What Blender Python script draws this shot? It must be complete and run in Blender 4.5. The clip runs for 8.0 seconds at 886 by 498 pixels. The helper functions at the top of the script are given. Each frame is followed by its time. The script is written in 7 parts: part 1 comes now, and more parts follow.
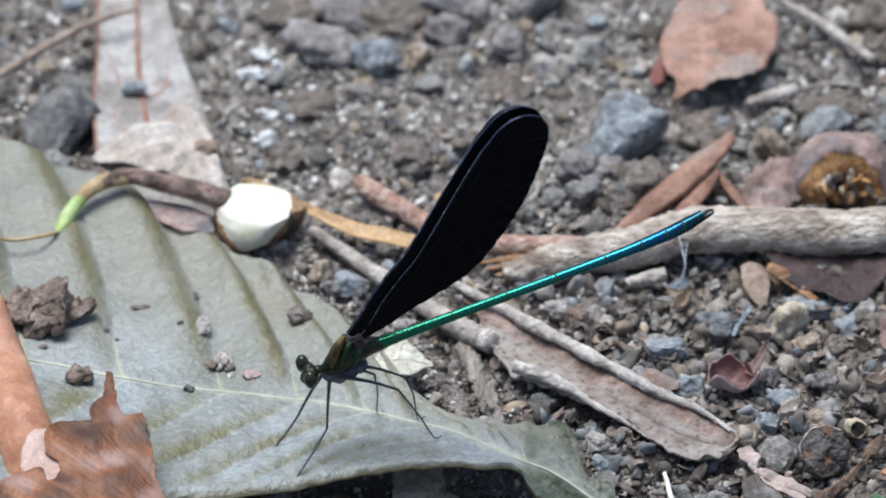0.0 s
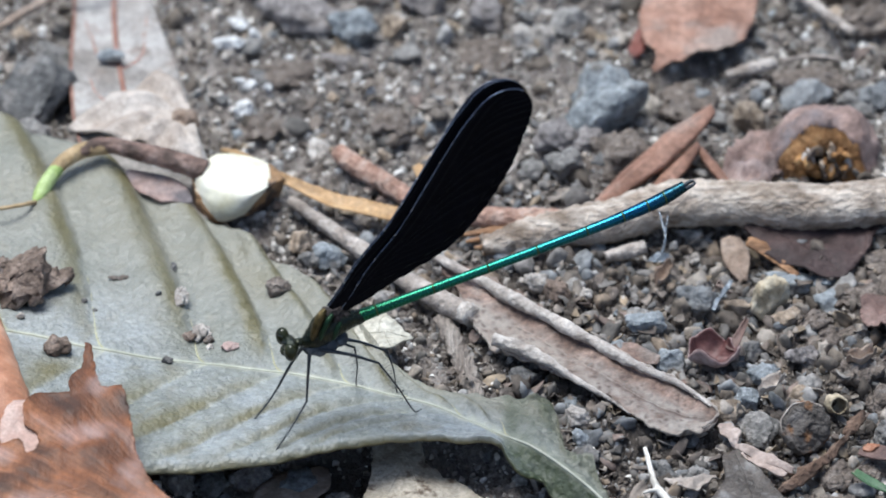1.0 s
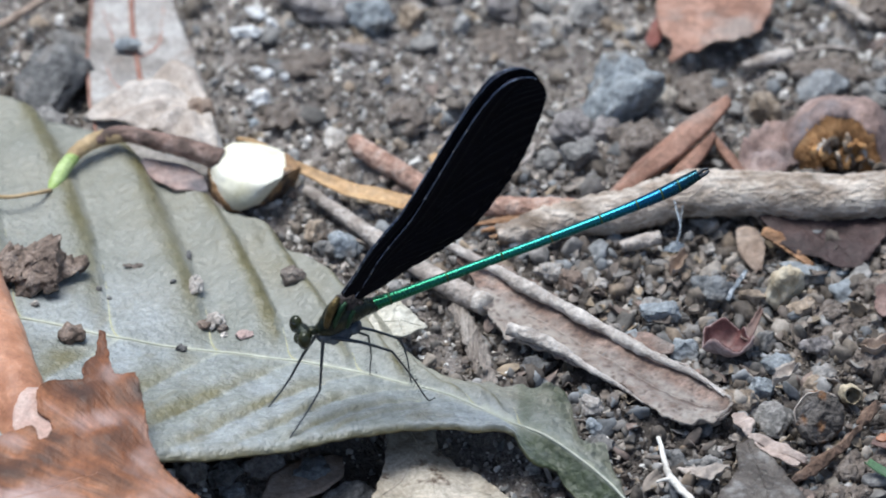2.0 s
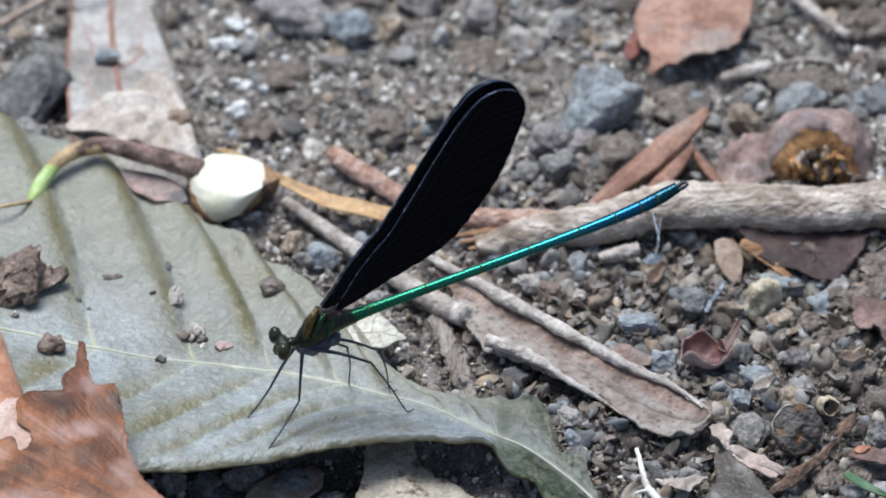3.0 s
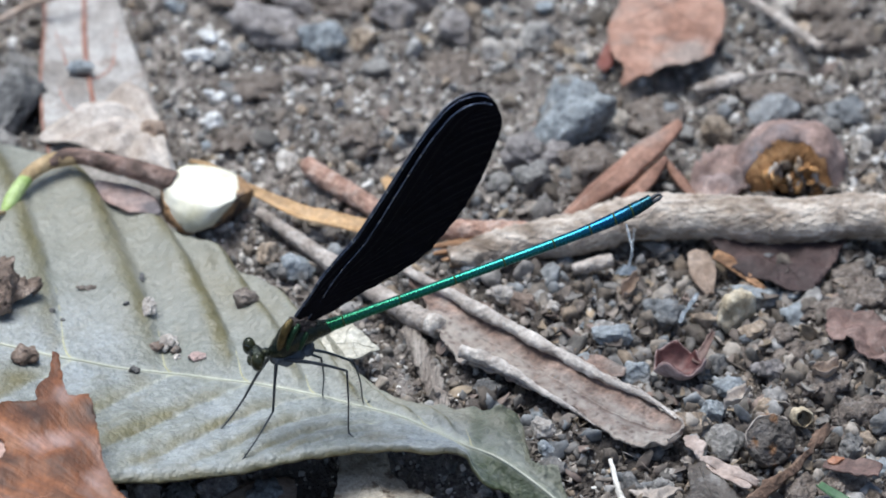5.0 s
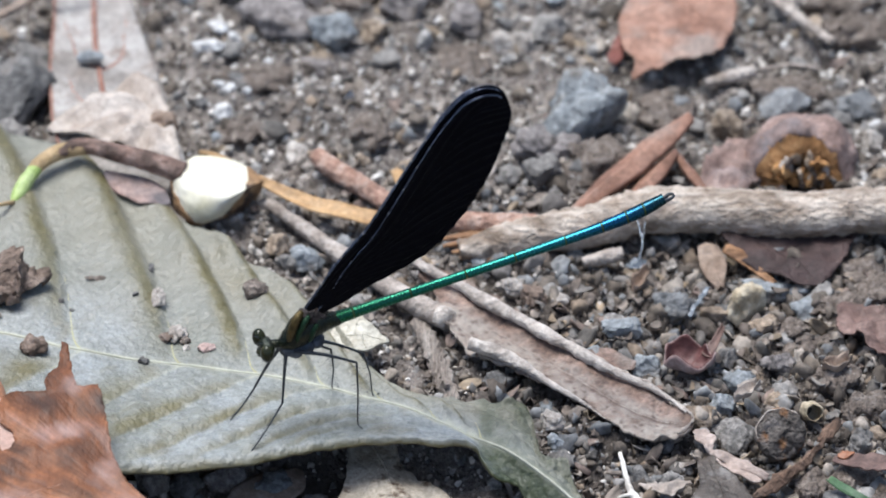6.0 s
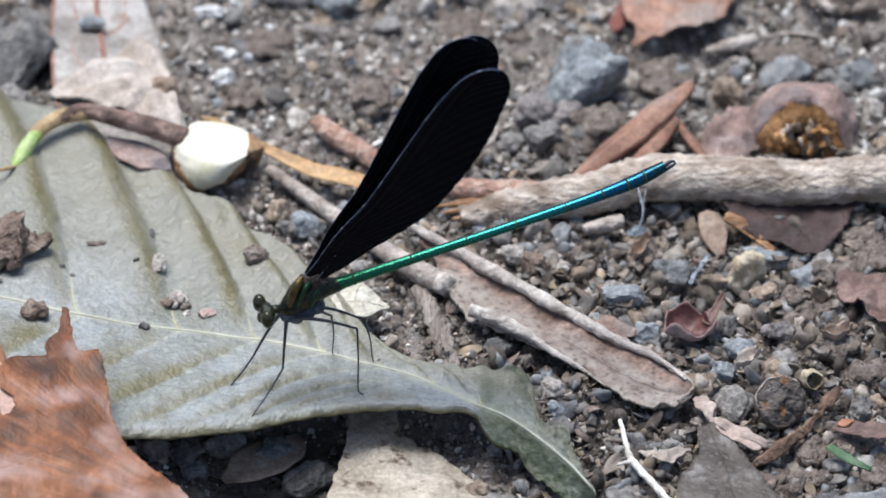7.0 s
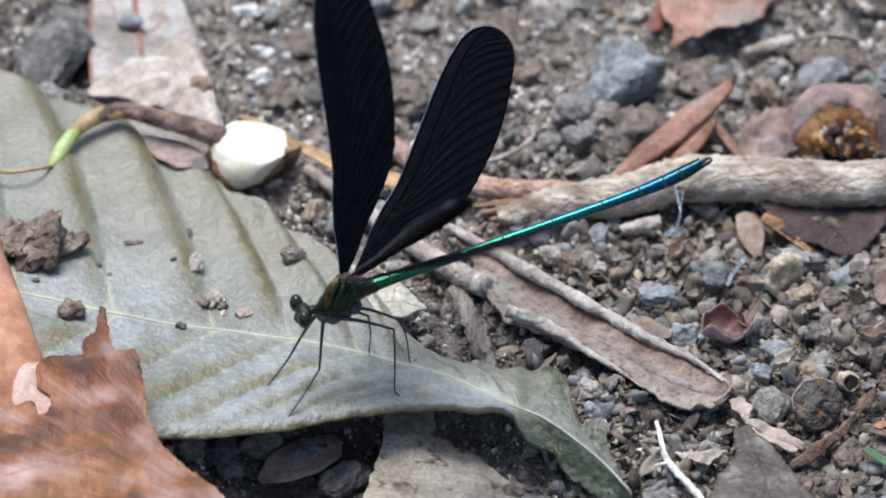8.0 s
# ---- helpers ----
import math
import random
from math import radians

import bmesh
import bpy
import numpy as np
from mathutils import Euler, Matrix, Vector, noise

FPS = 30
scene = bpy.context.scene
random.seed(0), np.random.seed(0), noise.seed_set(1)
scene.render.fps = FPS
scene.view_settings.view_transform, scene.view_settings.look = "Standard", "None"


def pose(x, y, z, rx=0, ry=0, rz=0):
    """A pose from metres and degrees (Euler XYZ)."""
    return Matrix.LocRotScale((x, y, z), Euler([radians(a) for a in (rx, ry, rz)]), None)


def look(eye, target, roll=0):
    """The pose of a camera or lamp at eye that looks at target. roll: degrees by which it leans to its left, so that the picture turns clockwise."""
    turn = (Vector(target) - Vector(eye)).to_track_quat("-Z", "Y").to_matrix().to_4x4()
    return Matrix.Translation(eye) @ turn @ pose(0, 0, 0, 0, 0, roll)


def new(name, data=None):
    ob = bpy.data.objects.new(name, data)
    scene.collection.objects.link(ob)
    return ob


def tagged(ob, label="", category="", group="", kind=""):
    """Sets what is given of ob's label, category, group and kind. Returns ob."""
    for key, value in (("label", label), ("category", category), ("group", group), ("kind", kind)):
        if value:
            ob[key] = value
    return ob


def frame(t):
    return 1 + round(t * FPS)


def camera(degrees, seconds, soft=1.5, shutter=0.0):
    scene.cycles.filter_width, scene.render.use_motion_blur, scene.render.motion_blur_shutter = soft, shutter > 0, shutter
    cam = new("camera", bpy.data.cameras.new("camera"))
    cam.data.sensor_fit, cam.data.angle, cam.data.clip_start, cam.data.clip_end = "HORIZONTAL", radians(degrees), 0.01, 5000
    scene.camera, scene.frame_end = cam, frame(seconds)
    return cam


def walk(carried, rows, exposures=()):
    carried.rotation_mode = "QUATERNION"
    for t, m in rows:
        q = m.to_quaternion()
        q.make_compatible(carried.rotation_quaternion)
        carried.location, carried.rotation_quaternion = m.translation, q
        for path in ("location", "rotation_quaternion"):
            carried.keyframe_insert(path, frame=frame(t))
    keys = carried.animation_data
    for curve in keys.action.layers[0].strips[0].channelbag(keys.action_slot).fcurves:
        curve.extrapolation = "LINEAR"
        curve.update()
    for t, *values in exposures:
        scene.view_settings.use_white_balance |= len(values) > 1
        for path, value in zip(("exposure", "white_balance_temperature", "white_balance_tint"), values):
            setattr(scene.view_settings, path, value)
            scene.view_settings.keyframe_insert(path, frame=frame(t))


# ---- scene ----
# A damselfly on a fallen leaf, filmed from 1.3 m with a long lens. Plans are in millimetres.
cam = camera(5.1, 8.0, soft=1.7, shutter=0.6)
cam.data.dof.use_dof = True
cam.data.dof.focus_distance = 1.272
cam.data.dof.aperture_fstop = 27.0
walk(cam, [
    (0.0, pose(0.01074, -1.02704, 0.80263, 52.3154, 1.3738, -0.1568)),
    (0.3, pose(0.00922, -1.02725, 0.80096, 52.3600, 1.1959, -0.2051)),
    (0.5, pose(0.00868, -1.02603, 0.79980, 52.2536, 1.1046, -0.2261)),
    (0.7, pose(0.00522, -1.02409, 0.80076, 52.1289, 0.9834, -0.3636)),
    (1.0, pose(0.00088, -1.01989, 0.80372, 51.9265, 0.7519, -0.3785)),
    (1.3, pose(0.00387, -1.02073, 0.80228, 52.0341, 0.9444, -0.1013)),
    (1.5, pose(0.00640, -1.02145, 0.80165, 52.0211, 0.9162, 0.0750)),
    (1.7, pose(0.00662, -1.02119, 0.80144, 51.9767, 0.9141, 0.0142)),
    (2.8, pose(0.00527, -1.02415, 0.80313, 52.0731, 0.6119, -0.0481)),
    (3.0, pose(0.00524, -1.02333, 0.80384, 52.0211, 0.6419, -0.0922)),
    (3.3, pose(0.00480, -1.02457, 0.80312, 52.2136, 0.6661, -0.1255)),
    (3.5, pose(0.00507, -1.02745, 0.80246, 52.3983, 0.6755, -0.0389)),
    (3.7, pose(0.00793, -1.02971, 0.80006, 52.5444, 0.8123, 0.0705)),
    (4.0, pose(0.01404, -1.03360, 0.79579, 52.6236, 1.0750, 0.2335)),
    (4.2, pose(0.01059, -1.03017, 0.79919, 52.3087, 0.8827, -0.0854)),
    (4.3, pose(0.00787, -1.02851, 0.80050, 52.1924, 0.7737, -0.2592)),
    (4.4, pose(0.00537, -1.02639, 0.80255, 52.0792, 0.6607, -0.3377)),
    (4.5, pose(0.00380, -1.02547, 0.80377, 52.0755, 0.5588, -0.3541)),
    (4.6, pose(0.00325, -1.02632, 0.80345, 52.1371, 0.5485, -0.3733)),
    (4.7, pose(0.00346, -1.02578, 0.80326, 52.1493, 0.5266, -0.3404)),
    (5.8, pose(0.00142, -1.02391, 0.80092, 52.2095, 0.3294, -0.1846)),
    (6.0, pose(0.00080, -1.02343, 0.80071, 52.1531, 0.2055, -0.1206)),
    (6.3, pose(0.00116, -1.02314, 0.80128, 52.0955, 0.1621, -0.0945)),
    (6.5, pose(0.00190, -1.02197, 0.80204, 51.9855, 0.1854, -0.0654)),
    (6.7, pose(0.00090, -1.02296, 0.80142, 52.0038, 0.0954, -0.0615)),
    (7.0, pose(0.00000, -1.02441, 0.80036, 52.0000, -0.0000, 0.0000)),
    (7.3, pose(-0.00156, -1.02354, 0.80088, 51.9146, -0.0065, -0.0041)),
    (7.5, pose(-0.00226, -1.02251, 0.80118, 51.8657, -0.0528, 0.0692)),
    (7.7, pose(-0.00139, -1.02281, 0.80147, 51.8748, -0.0752, 0.1932)),
    (8.0, pose(0.00069, -1.02297, 0.80217, 51.9001, -0.0020, 0.3122)),
], exposures=[(0.0, 1.09, 6000, 6), (4.7, 1.09, 6000, 6), (6.2, 1.16, 6200, 9), (8.0, 1.16, 6200, 9)])

# ---- light: open shade under a bright sky ----
world = bpy.data.worlds.new("sky")
scene.world = world
world.use_nodes = True
wn = world.node_tree.nodes
sky = wn.new("ShaderNodeTexSky")
sky.sky_type, sky.sun_disc = "NISHITA", False
sky.sun_elevation, sky.sun_rotation = radians(78), radians(-60)
sky.air_density, sky.dust_density, sky.ozone_density = 1.0, 3.0, 1.0
wn["Background"].inputs["Strength"].default_value = 0.075
world.node_tree.links.new(sky.outputs[0], wn["Background"].inputs["Color"])
sun = new("sun", bpy.data.lights.new("sun", "SUN"))
sun.data.energy, sun.data.angle, sun.data.color = 2.1, radians(36), (1.0, 0.98, 0.95)
sun.matrix_world = look((-0.22, 0.22, 1.15), (0, 0, 0))

from mathutils import geometry

MM = 0.001
rnd = random.Random(7)


# ---- materials ----
def material(name, cols, scale=400.0, rough=0.7, bump=0.3, fine=3.0, metal=0.0, spread=0.0, coord="Object",
             stain=None, stain_scale=90.0, stain_at=(0.5, 0.65), spec=0.4, trans=0.0, stretch=None, speck=0.2, mottle=0.22):
    """Noise-mixed colours at two scales, optional stains, bump, and a per-object spread of brightness."""
    m = bpy.data.materials.new(name)
    m.use_nodes = True
    nt = m.node_tree
    n, l = nt.nodes, nt.links
    b = n["Principled BSDF"]
    b.inputs["Roughness"].default_value = rough
    b.inputs["Metallic"].default_value = metal
    b.inputs["Specular IOR Level"].default_value = spec
    tc = n.new("ShaderNodeTexCoord")
    place = tc.outputs[coord]
    if stretch:
        mp = n.new("ShaderNodeMapping")
        mp.inputs["Scale"].default_value = stretch
        l.new(place, mp.inputs["Vector"])
        place = mp.outputs["Vector"]
    big = n.new("ShaderNodeTexNoise")
    big.inputs["Scale"].default_value, big.inputs["Detail"].default_value = scale, 6.0
    big.inputs["Roughness"].default_value = 0.65
    l.new(place, big.inputs["Vector"])
    ramp = n.new("ShaderNodeValToRGB")
    el = ramp.color_ramp.elements
    while len(el) < len(cols):
        el.new(0.5)
    for i, c in enumerate(cols):
        el[i].position = 0.35 + 0.3 * i / max(1, len(cols) - 1)
        el[i].color = (*c, 1)
    l.new(big.outputs["Fac"], ramp.inputs["Fac"])
    col = ramp.outputs["Color"]
    if stain:
        sn = n.new("ShaderNodeTexNoise")
        sn.inputs["Scale"].default_value, sn.inputs["Detail"].default_value = stain_scale, 5.0
        l.new(place, sn.inputs["Vector"])
        sr = n.new("ShaderNodeValToRGB")
        sr.color_ramp.elements[0].position, sr.color_ramp.elements[1].position = stain_at
        l.new(sn.outputs["Fac"], sr.inputs["Fac"])
        mx = n.new("ShaderNodeMix")
        mx.data_type = "RGBA"
        l.new(sr.outputs["Color"], mx.inputs["Factor"])
        l.new(col, mx.inputs["A"])
        mx.inputs["B"].default_value = (*stain, 1)
        col = mx.outputs["Result"]
    if spread:
        for source in ("Object Info", "Geometry"):
            oi = n.new("ShaderNodeObjectInfo" if source == "Object Info" else "ShaderNodeNewGeometry")
            mr = n.new("ShaderNodeMapRange")
            mr.inputs["To Min"].default_value, mr.inputs["To Max"].default_value = 1 - spread, 1 + spread
            l.new(oi.outputs["Random" if source == "Object Info" else "Random Per Island"], mr.inputs["Value"])
            hs = n.new("ShaderNodeHueSaturation")
            l.new(mr.outputs[0], hs.inputs["Value"])
            l.new(col, hs.inputs["Color"])
            col = hs.outputs["Color"]
    if mottle:
        mo = n.new("ShaderNodeTexNoise")
        mo.inputs["Scale"].default_value, mo.inputs["Detail"].default_value = 330.0, 8.0
        mo.inputs["Roughness"].default_value, mo.inputs["Distortion"].default_value = 0.75, 0.6
        l.new(tc.outputs[coord], mo.inputs["Vector"])
        mm = n.new("ShaderNodeMapRange")
        mm.inputs["From Min"].default_value, mm.inputs["From Max"].default_value = 0.36, 0.64
        mm.inputs["To Min"].default_value, mm.inputs["To Max"].default_value = 1 - mottle, 1 + mottle
        l.new(mo.outputs["Fac"], mm.inputs["Value"])
        mh = n.new("ShaderNodeHueSaturation")
        l.new(mm.outputs[0], mh.inputs["Value"])
        l.new(col, mh.inputs["Color"])
        col = mh.outputs["Color"]
    if speck:
        sp = n.new("ShaderNodeTexNoise")
        sp.inputs["Scale"].default_value, sp.inputs["Detail"].default_value = 1500.0, 4.0
        sp.inputs["Roughness"].default_value = 0.7
        l.new(place, sp.inputs["Vector"])
        sm = n.new("ShaderNodeMapRange")
        sm.inputs["From Min"].default_value, sm.inputs["From Max"].default_value = 0.36, 0.62
        sm.inputs["To Min"].default_value, sm.inputs["To Max"].default_value = 1 - speck, 1 + speck * 0.5
        l.new(sp.outputs["Fac"], sm.inputs["Value"])
        sh = n.new("ShaderNodeHueSaturation")
        l.new(sm.outputs[0], sh.inputs["Value"])
        l.new(col, sh.inputs["Color"])
        col = sh.outputs["Color"]
    l.new(col, b.inputs["Base Color"])
    if trans:
        b.inputs["Transmission Weight"].default_value = trans
    fn = n.new("ShaderNodeTexNoise")
    fn.inputs["Scale"].default_value, fn.inputs["Detail"].default_value = scale * fine, 5.0
    l.new(place, fn.inputs["Vector"])
    rr = n.new("ShaderNodeMapRange")
    rr.inputs["To Min"].default_value, rr.inputs["To Max"].default_value = max(0.05, rough - 0.15), min(1, rough + 0.15)
    l.new(fn.outputs["Fac"], rr.inputs["Value"])
    l.new(rr.outputs[0], b.inputs["Roughness"])
    if bump:
        bp = n.new("ShaderNodeBump")
        bp.inputs["Strength"].default_value = bump
        bp.inputs["Distance"].default_value = 0.001
        l.new(fn.outputs["Fac"], bp.inputs["Height"])
        l.new(bp.outputs["Normal"], b.inputs["Normal"])
    return m


SOIL = material("soil", [(0.122, 0.103, 0.092), (0.237, 0.207, 0.186), (0.369, 0.330, 0.303)], 700, 0.95, 0.9, 3, stain=(0.09, 0.076, 0.066), stain_scale=70, speck=0.3)
GREY = material("grey_stone", [(0.144, 0.138, 0.130), (0.237, 0.225, 0.212), (0.360, 0.340, 0.323)], 420, 0.85, 0.8, spread=0.2, stain=(0.11, 0.095, 0.082), stain_scale=260, stain_at=(0.5, 0.66), speck=0.3)
BLUE = material("blue_stone", [(0.19, 0.208, 0.222), (0.285, 0.308, 0.324), (0.43, 0.45, 0.455)], 300, 0.85, 0.9, spread=0.1, stain=(0.13, 0.115, 0.1), stain_scale=220, stain_at=(0.52, 0.68), speck=0.3)
DARK = material("dark_stone", [(0.085, 0.083, 0.082), (0.14, 0.137, 0.135), (0.22, 0.213, 0.205)], 400, 0.85, 0.8, spread=0.2, stain=(0.17, 0.15, 0.135), stain_scale=240, stain_at=(0.55, 0.75), speck=0.3)
TAN = material("tan_stone", [(0.2, 0.15, 0.105), (0.31, 0.245, 0.185), (0.44, 0.37, 0.3)], 420, 0.85, 0.8, spread=0.15, stain=(0.14, 0.11, 0.085), stain_scale=260, stain_at=(0.55, 0.7), speck=0.3)
PALE = material("pale_stone", [(0.3, 0.265, 0.235), (0.44, 0.4, 0.36), (0.6, 0.57, 0.53)], 420, 0.8, 0.7, spread=0.12, stain=(0.32, 0.275, 0.235), stain_scale=260, stain_at=(0.55, 0.7), speck=0.3)
SLATE = material("slate_stone", [(0.15, 0.155, 0.16), (0.215, 0.222, 0.228), (0.3, 0.306, 0.308)], 320, 0.85, 0.8, spread=0.12, stain=(0.12, 0.105, 0.09), stain_scale=230, stain_at=(0.5, 0.66), speck=0.3)
MAUVE_STONE = material("mauve_stone", [(0.13, 0.115, 0.11), (0.215, 0.195, 0.188), (0.31, 0.285, 0.275)], 380, 0.85, 0.7, spread=0.15, stain=(0.13, 0.11, 0.095), stain_scale=240, stain_at=(0.52, 0.68), speck=0.3)
CREAM = material("cream_stone", [(0.33, 0.265, 0.175), (0.44, 0.375, 0.27), (0.54, 0.49, 0.395)], 300, 0.75, 0.6)
WHITE = material("white_chip", [(0.42, 0.415, 0.405), (0.6, 0.595, 0.585), (0.74, 0.74, 0.735)], 400, 0.6, 0.5)
BROWNCLOD = material("brown_clod", [(0.125, 0.09, 0.07), (0.21, 0.158, 0.126), (0.3, 0.24, 0.2)], 420, 0.9, 0.9, stain=(0.1, 0.072, 0.055), stain_scale=300, stain_at=(0.55, 0.68), speck=0.3)
CLOD = material("soil_clod", [(0.093, 0.073, 0.060), (0.170, 0.139, 0.117), (0.255, 0.220, 0.193)], 700, 0.95, 0.9, speck=0.3)
VEIN = material("pale_vein", [(0.33, 0.335, 0.26), (0.43, 0.435, 0.36)], 300, 0.5, 0.2, speck=0.0, mottle=0.15)
SIDEVEIN = material("yellow_side_vein", [(0.3, 0.285, 0.16), (0.4, 0.385, 0.25)], 300, 0.5, 0.2, speck=0.0, mottle=0.15)
VEIN_RED = material("red_vein", [(0.22, 0.1, 0.07), (0.32, 0.18, 0.14)], 300, 0.7, 0.2)
RUST = material("rust_leaf", [(0.075, 0.03, 0.015), (0.155, 0.06, 0.027), (0.235, 0.098, 0.046), (0.3, 0.15, 0.088)], 110, 0.5, 0.3, 9, stain=(0.28, 0.195, 0.165), stain_scale=85, stain_at=(0.62, 0.78), stretch=(1.0, 0.4, 1.0), speck=0.2, mottle=0.2, spec=0.25)
ORANGE = material("orange_leaf", [(0.250, 0.106, 0.056), (0.400, 0.188, 0.106), (0.550, 0.325, 0.225)], 130, 0.5, 0.3, 8, stain=(0.45, 0.33, 0.28), stain_scale=70, stain_at=(0.58, 0.85), mottle=0.06, speck=0.1)
PINK = material("pink_leaf", [(0.17, 0.085, 0.056), (0.28, 0.155, 0.11), (0.36, 0.225, 0.17)], 130, 0.65, 0.4, 6, stain=(0.25, 0.195, 0.165), stain_scale=120, stain_at=(0.5, 0.64), speck=0.25, mottle=0.2)
DUST = material("dusty_leaf", [(0.19, 0.168, 0.15), (0.29, 0.268, 0.248), (0.385, 0.365, 0.345)], 130, 0.75, 0.4, 8, stain=(0.2, 0.16, 0.135), stain_scale=300, stain_at=(0.57, 0.72))
FOLD = material("tan_fold", [(0.3, 0.248, 0.208), (0.385, 0.333, 0.29), (0.46, 0.415, 0.375)], 150, 0.7, 0.4, 6)
BARKY = material("mauve_leaf", [(0.105, 0.066, 0.05), (0.18, 0.118, 0.092), (0.25, 0.178, 0.146)], 130, 0.7, 0.6, 7, stain=(0.25, 0.21, 0.185), stain_scale=230, stain_at=(0.54, 0.7), speck=0.35, mottle=0.32)
RIM = material("pale_rim", [(0.23, 0.19, 0.16), (0.35, 0.305, 0.27), (0.46, 0.415, 0.375)], 320, 0.85, 0.7, 4)
PALE_ROLL = material("pale_rolled_margin", [(0.29, 0.25, 0.22), (0.4, 0.36, 0.325), (0.5, 0.46, 0.42)], 320, 0.85, 0.7, 4)
PINKSLIVER = material("pink_sliver_leaf", [(0.255, 0.19, 0.157), (0.355, 0.28, 0.242), (0.445, 0.37, 0.33)], 180, 0.65, 0.4, 6)
BRANCH = material("branch_bark", [(0.235, 0.18, 0.135), (0.41, 0.345, 0.288), (0.56, 0.495, 0.427)], 420, 0.9, 0.9, 4, stain=(0.17, 0.122, 0.085), stain_scale=260, stain_at=(0.54, 0.68), stretch=(0.5, 1.0, 1.0), speck=0.25)
TWIG = material("brown_twig", [(0.06, 0.036, 0.024), (0.13, 0.08, 0.055), (0.22, 0.15, 0.11)], 300, 0.85, 0.8, 4)
REDTWIG = material("red_twig", [(0.23, 0.125, 0.088), (0.37, 0.235, 0.18), (0.5, 0.38, 0.32)], 420, 0.85, 0.9, 3)
STRAW = material("straw_blade", [(0.26, 0.15, 0.065), (0.4, 0.25, 0.12), (0.5, 0.36, 0.21)], 160, 0.55, 0.35, 6)
SPLINTER = material("splinter_wood", [(0.15, 0.075, 0.035), (0.3, 0.165, 0.085), (0.42, 0.27, 0.16)], 340, 0.7, 0.7, 4, stretch=(0.3, 1.0, 1.0))
GREEN = material("green_stem", [(0.2, 0.29, 0.065), (0.29, 0.39, 0.12), (0.37, 0.46, 0.2)], 200, 0.5, 0.3, mottle=0.0)
STEM = material("tan_stem", [(0.250, 0.174, 0.081), (0.388, 0.276, 0.149), (0.475, 0.360, 0.218)], 280, 0.65, 0.5)
FLESH = material("white_flesh", [(0.519, 0.475, 0.303), (0.652, 0.622, 0.484), (0.703, 0.680, 0.583)], 130, 0.5, 0.25, speck=0.08, mottle=0.0)
RIND = material("brown_rind", [(0.13, 0.075, 0.04), (0.28, 0.165, 0.08), (0.38, 0.25, 0.14)], 300, 0.7, 0.5, stain=(0.06, 0.04, 0.03), stain_scale=320, stain_at=(0.5, 0.6))
HUSK = material("husk_fibre", [(0.21, 0.105, 0.04), (0.37, 0.195, 0.08), (0.5, 0.3, 0.145)], 500, 0.85, 0.5, 4, spread=0.08)
HUSKIN = material("husk_inside", [(0.260, 0.124, 0.044), (0.468, 0.247, 0.094), (0.650, 0.390, 0.175)], 420, 0.8, 0.8, mottle=0.35, speck=0.3)
HUSKSKIN = material("husk_skin", [(0.15, 0.1, 0.085), (0.24, 0.165, 0.142), (0.33, 0.25, 0.225)], 170, 0.75, 0.7, stain=(0.13, 0.115, 0.12), stain_scale=95, stain_at=(0.46, 0.58), mottle=0.3)
STALK = material("stalk_bark", [(0.1, 0.058, 0.046), (0.2, 0.13, 0.106), (0.32, 0.235, 0.2)], 240, 0.75, 0.6, 4, stain=(0.07, 0.045, 0.035), stain_scale=200, stain_at=(0.55, 0.68), mottle=0.3)
SPLIT = material("split_wood", [(0.13, 0.105, 0.087), (0.25, 0.213, 0.183), (0.37, 0.33, 0.292)], 260, 0.9, 1.0, 4, stretch=(2.6, 0.35, 2.6), speck=0.3)
PALEPINK = material("pale_pink_leaf", [(0.33, 0.205, 0.165), (0.42, 0.285, 0.235), (0.5, 0.37, 0.315)], 160, 0.6, 0.3, 6, mottle=0.1)
REDSCRAP = material("red_brown_scrap", [(0.085, 0.05, 0.042), (0.14, 0.088, 0.074), (0.2, 0.135, 0.116)], 150, 0.65, 0.4, 6, mottle=0.3)
KNOB = material("knob_skin", [(0.17, 0.118, 0.085), (0.26, 0.195, 0.15), (0.36, 0.29, 0.24)], 200, 0.7, 0.4, 5)
# Mauve leaf colour lowered to include the branch's shadow.
MAUVE = material("shade_darkened_mauve_leaf", [(0.028, 0.017, 0.016), (0.054, 0.033, 0.031), (0.09, 0.06, 0.055)], 160, 0.7, 0.5, 6)
ROOT = material("white_root", [(0.52, 0.48, 0.42), (0.68, 0.65, 0.6)], 300, 0.6, 0.3)
WING = material("black_wing", [(0.0011, 0.0014, 0.003), (0.0024, 0.0028, 0.0052)], 500, 0.5, 0.2, 4, spec=0.045, speck=0.0, mottle=0.0)
WINGVEIN = material("wing_vein", [(0.0032, 0.0032, 0.004), (0.006, 0.006, 0.007)], 500, 0.4, 0.0, spec=0.12, speck=0.0, mottle=0.0)
COSTA = material("blue_black_vein", [(0.07, 0.085, 0.13), (0.15, 0.18, 0.26)], 500, 0.25, 0.0, metal=0.6, speck=0.0, mottle=0.0)
GLINT = material("painted_vein_glint", [(0.3, 0.28, 0.24), (0.5, 0.48, 0.44)], 500, 0.4, 0.0, speck=0.0, mottle=0.0)
BODY = material("bronze_green_body", [(0.004, 0.007, 0.004), (0.009, 0.014, 0.007), (0.026, 0.026, 0.01)], 900, 0.24, 0.25, 4, metal=0.5, spec=0.5, speck=0.15, mottle=0.0)
BRONZE = material("bronze_stripe", [(0.045, 0.034, 0.01), (0.1, 0.07, 0.024)], 900, 0.34, 0.3, 4, metal=0.6)
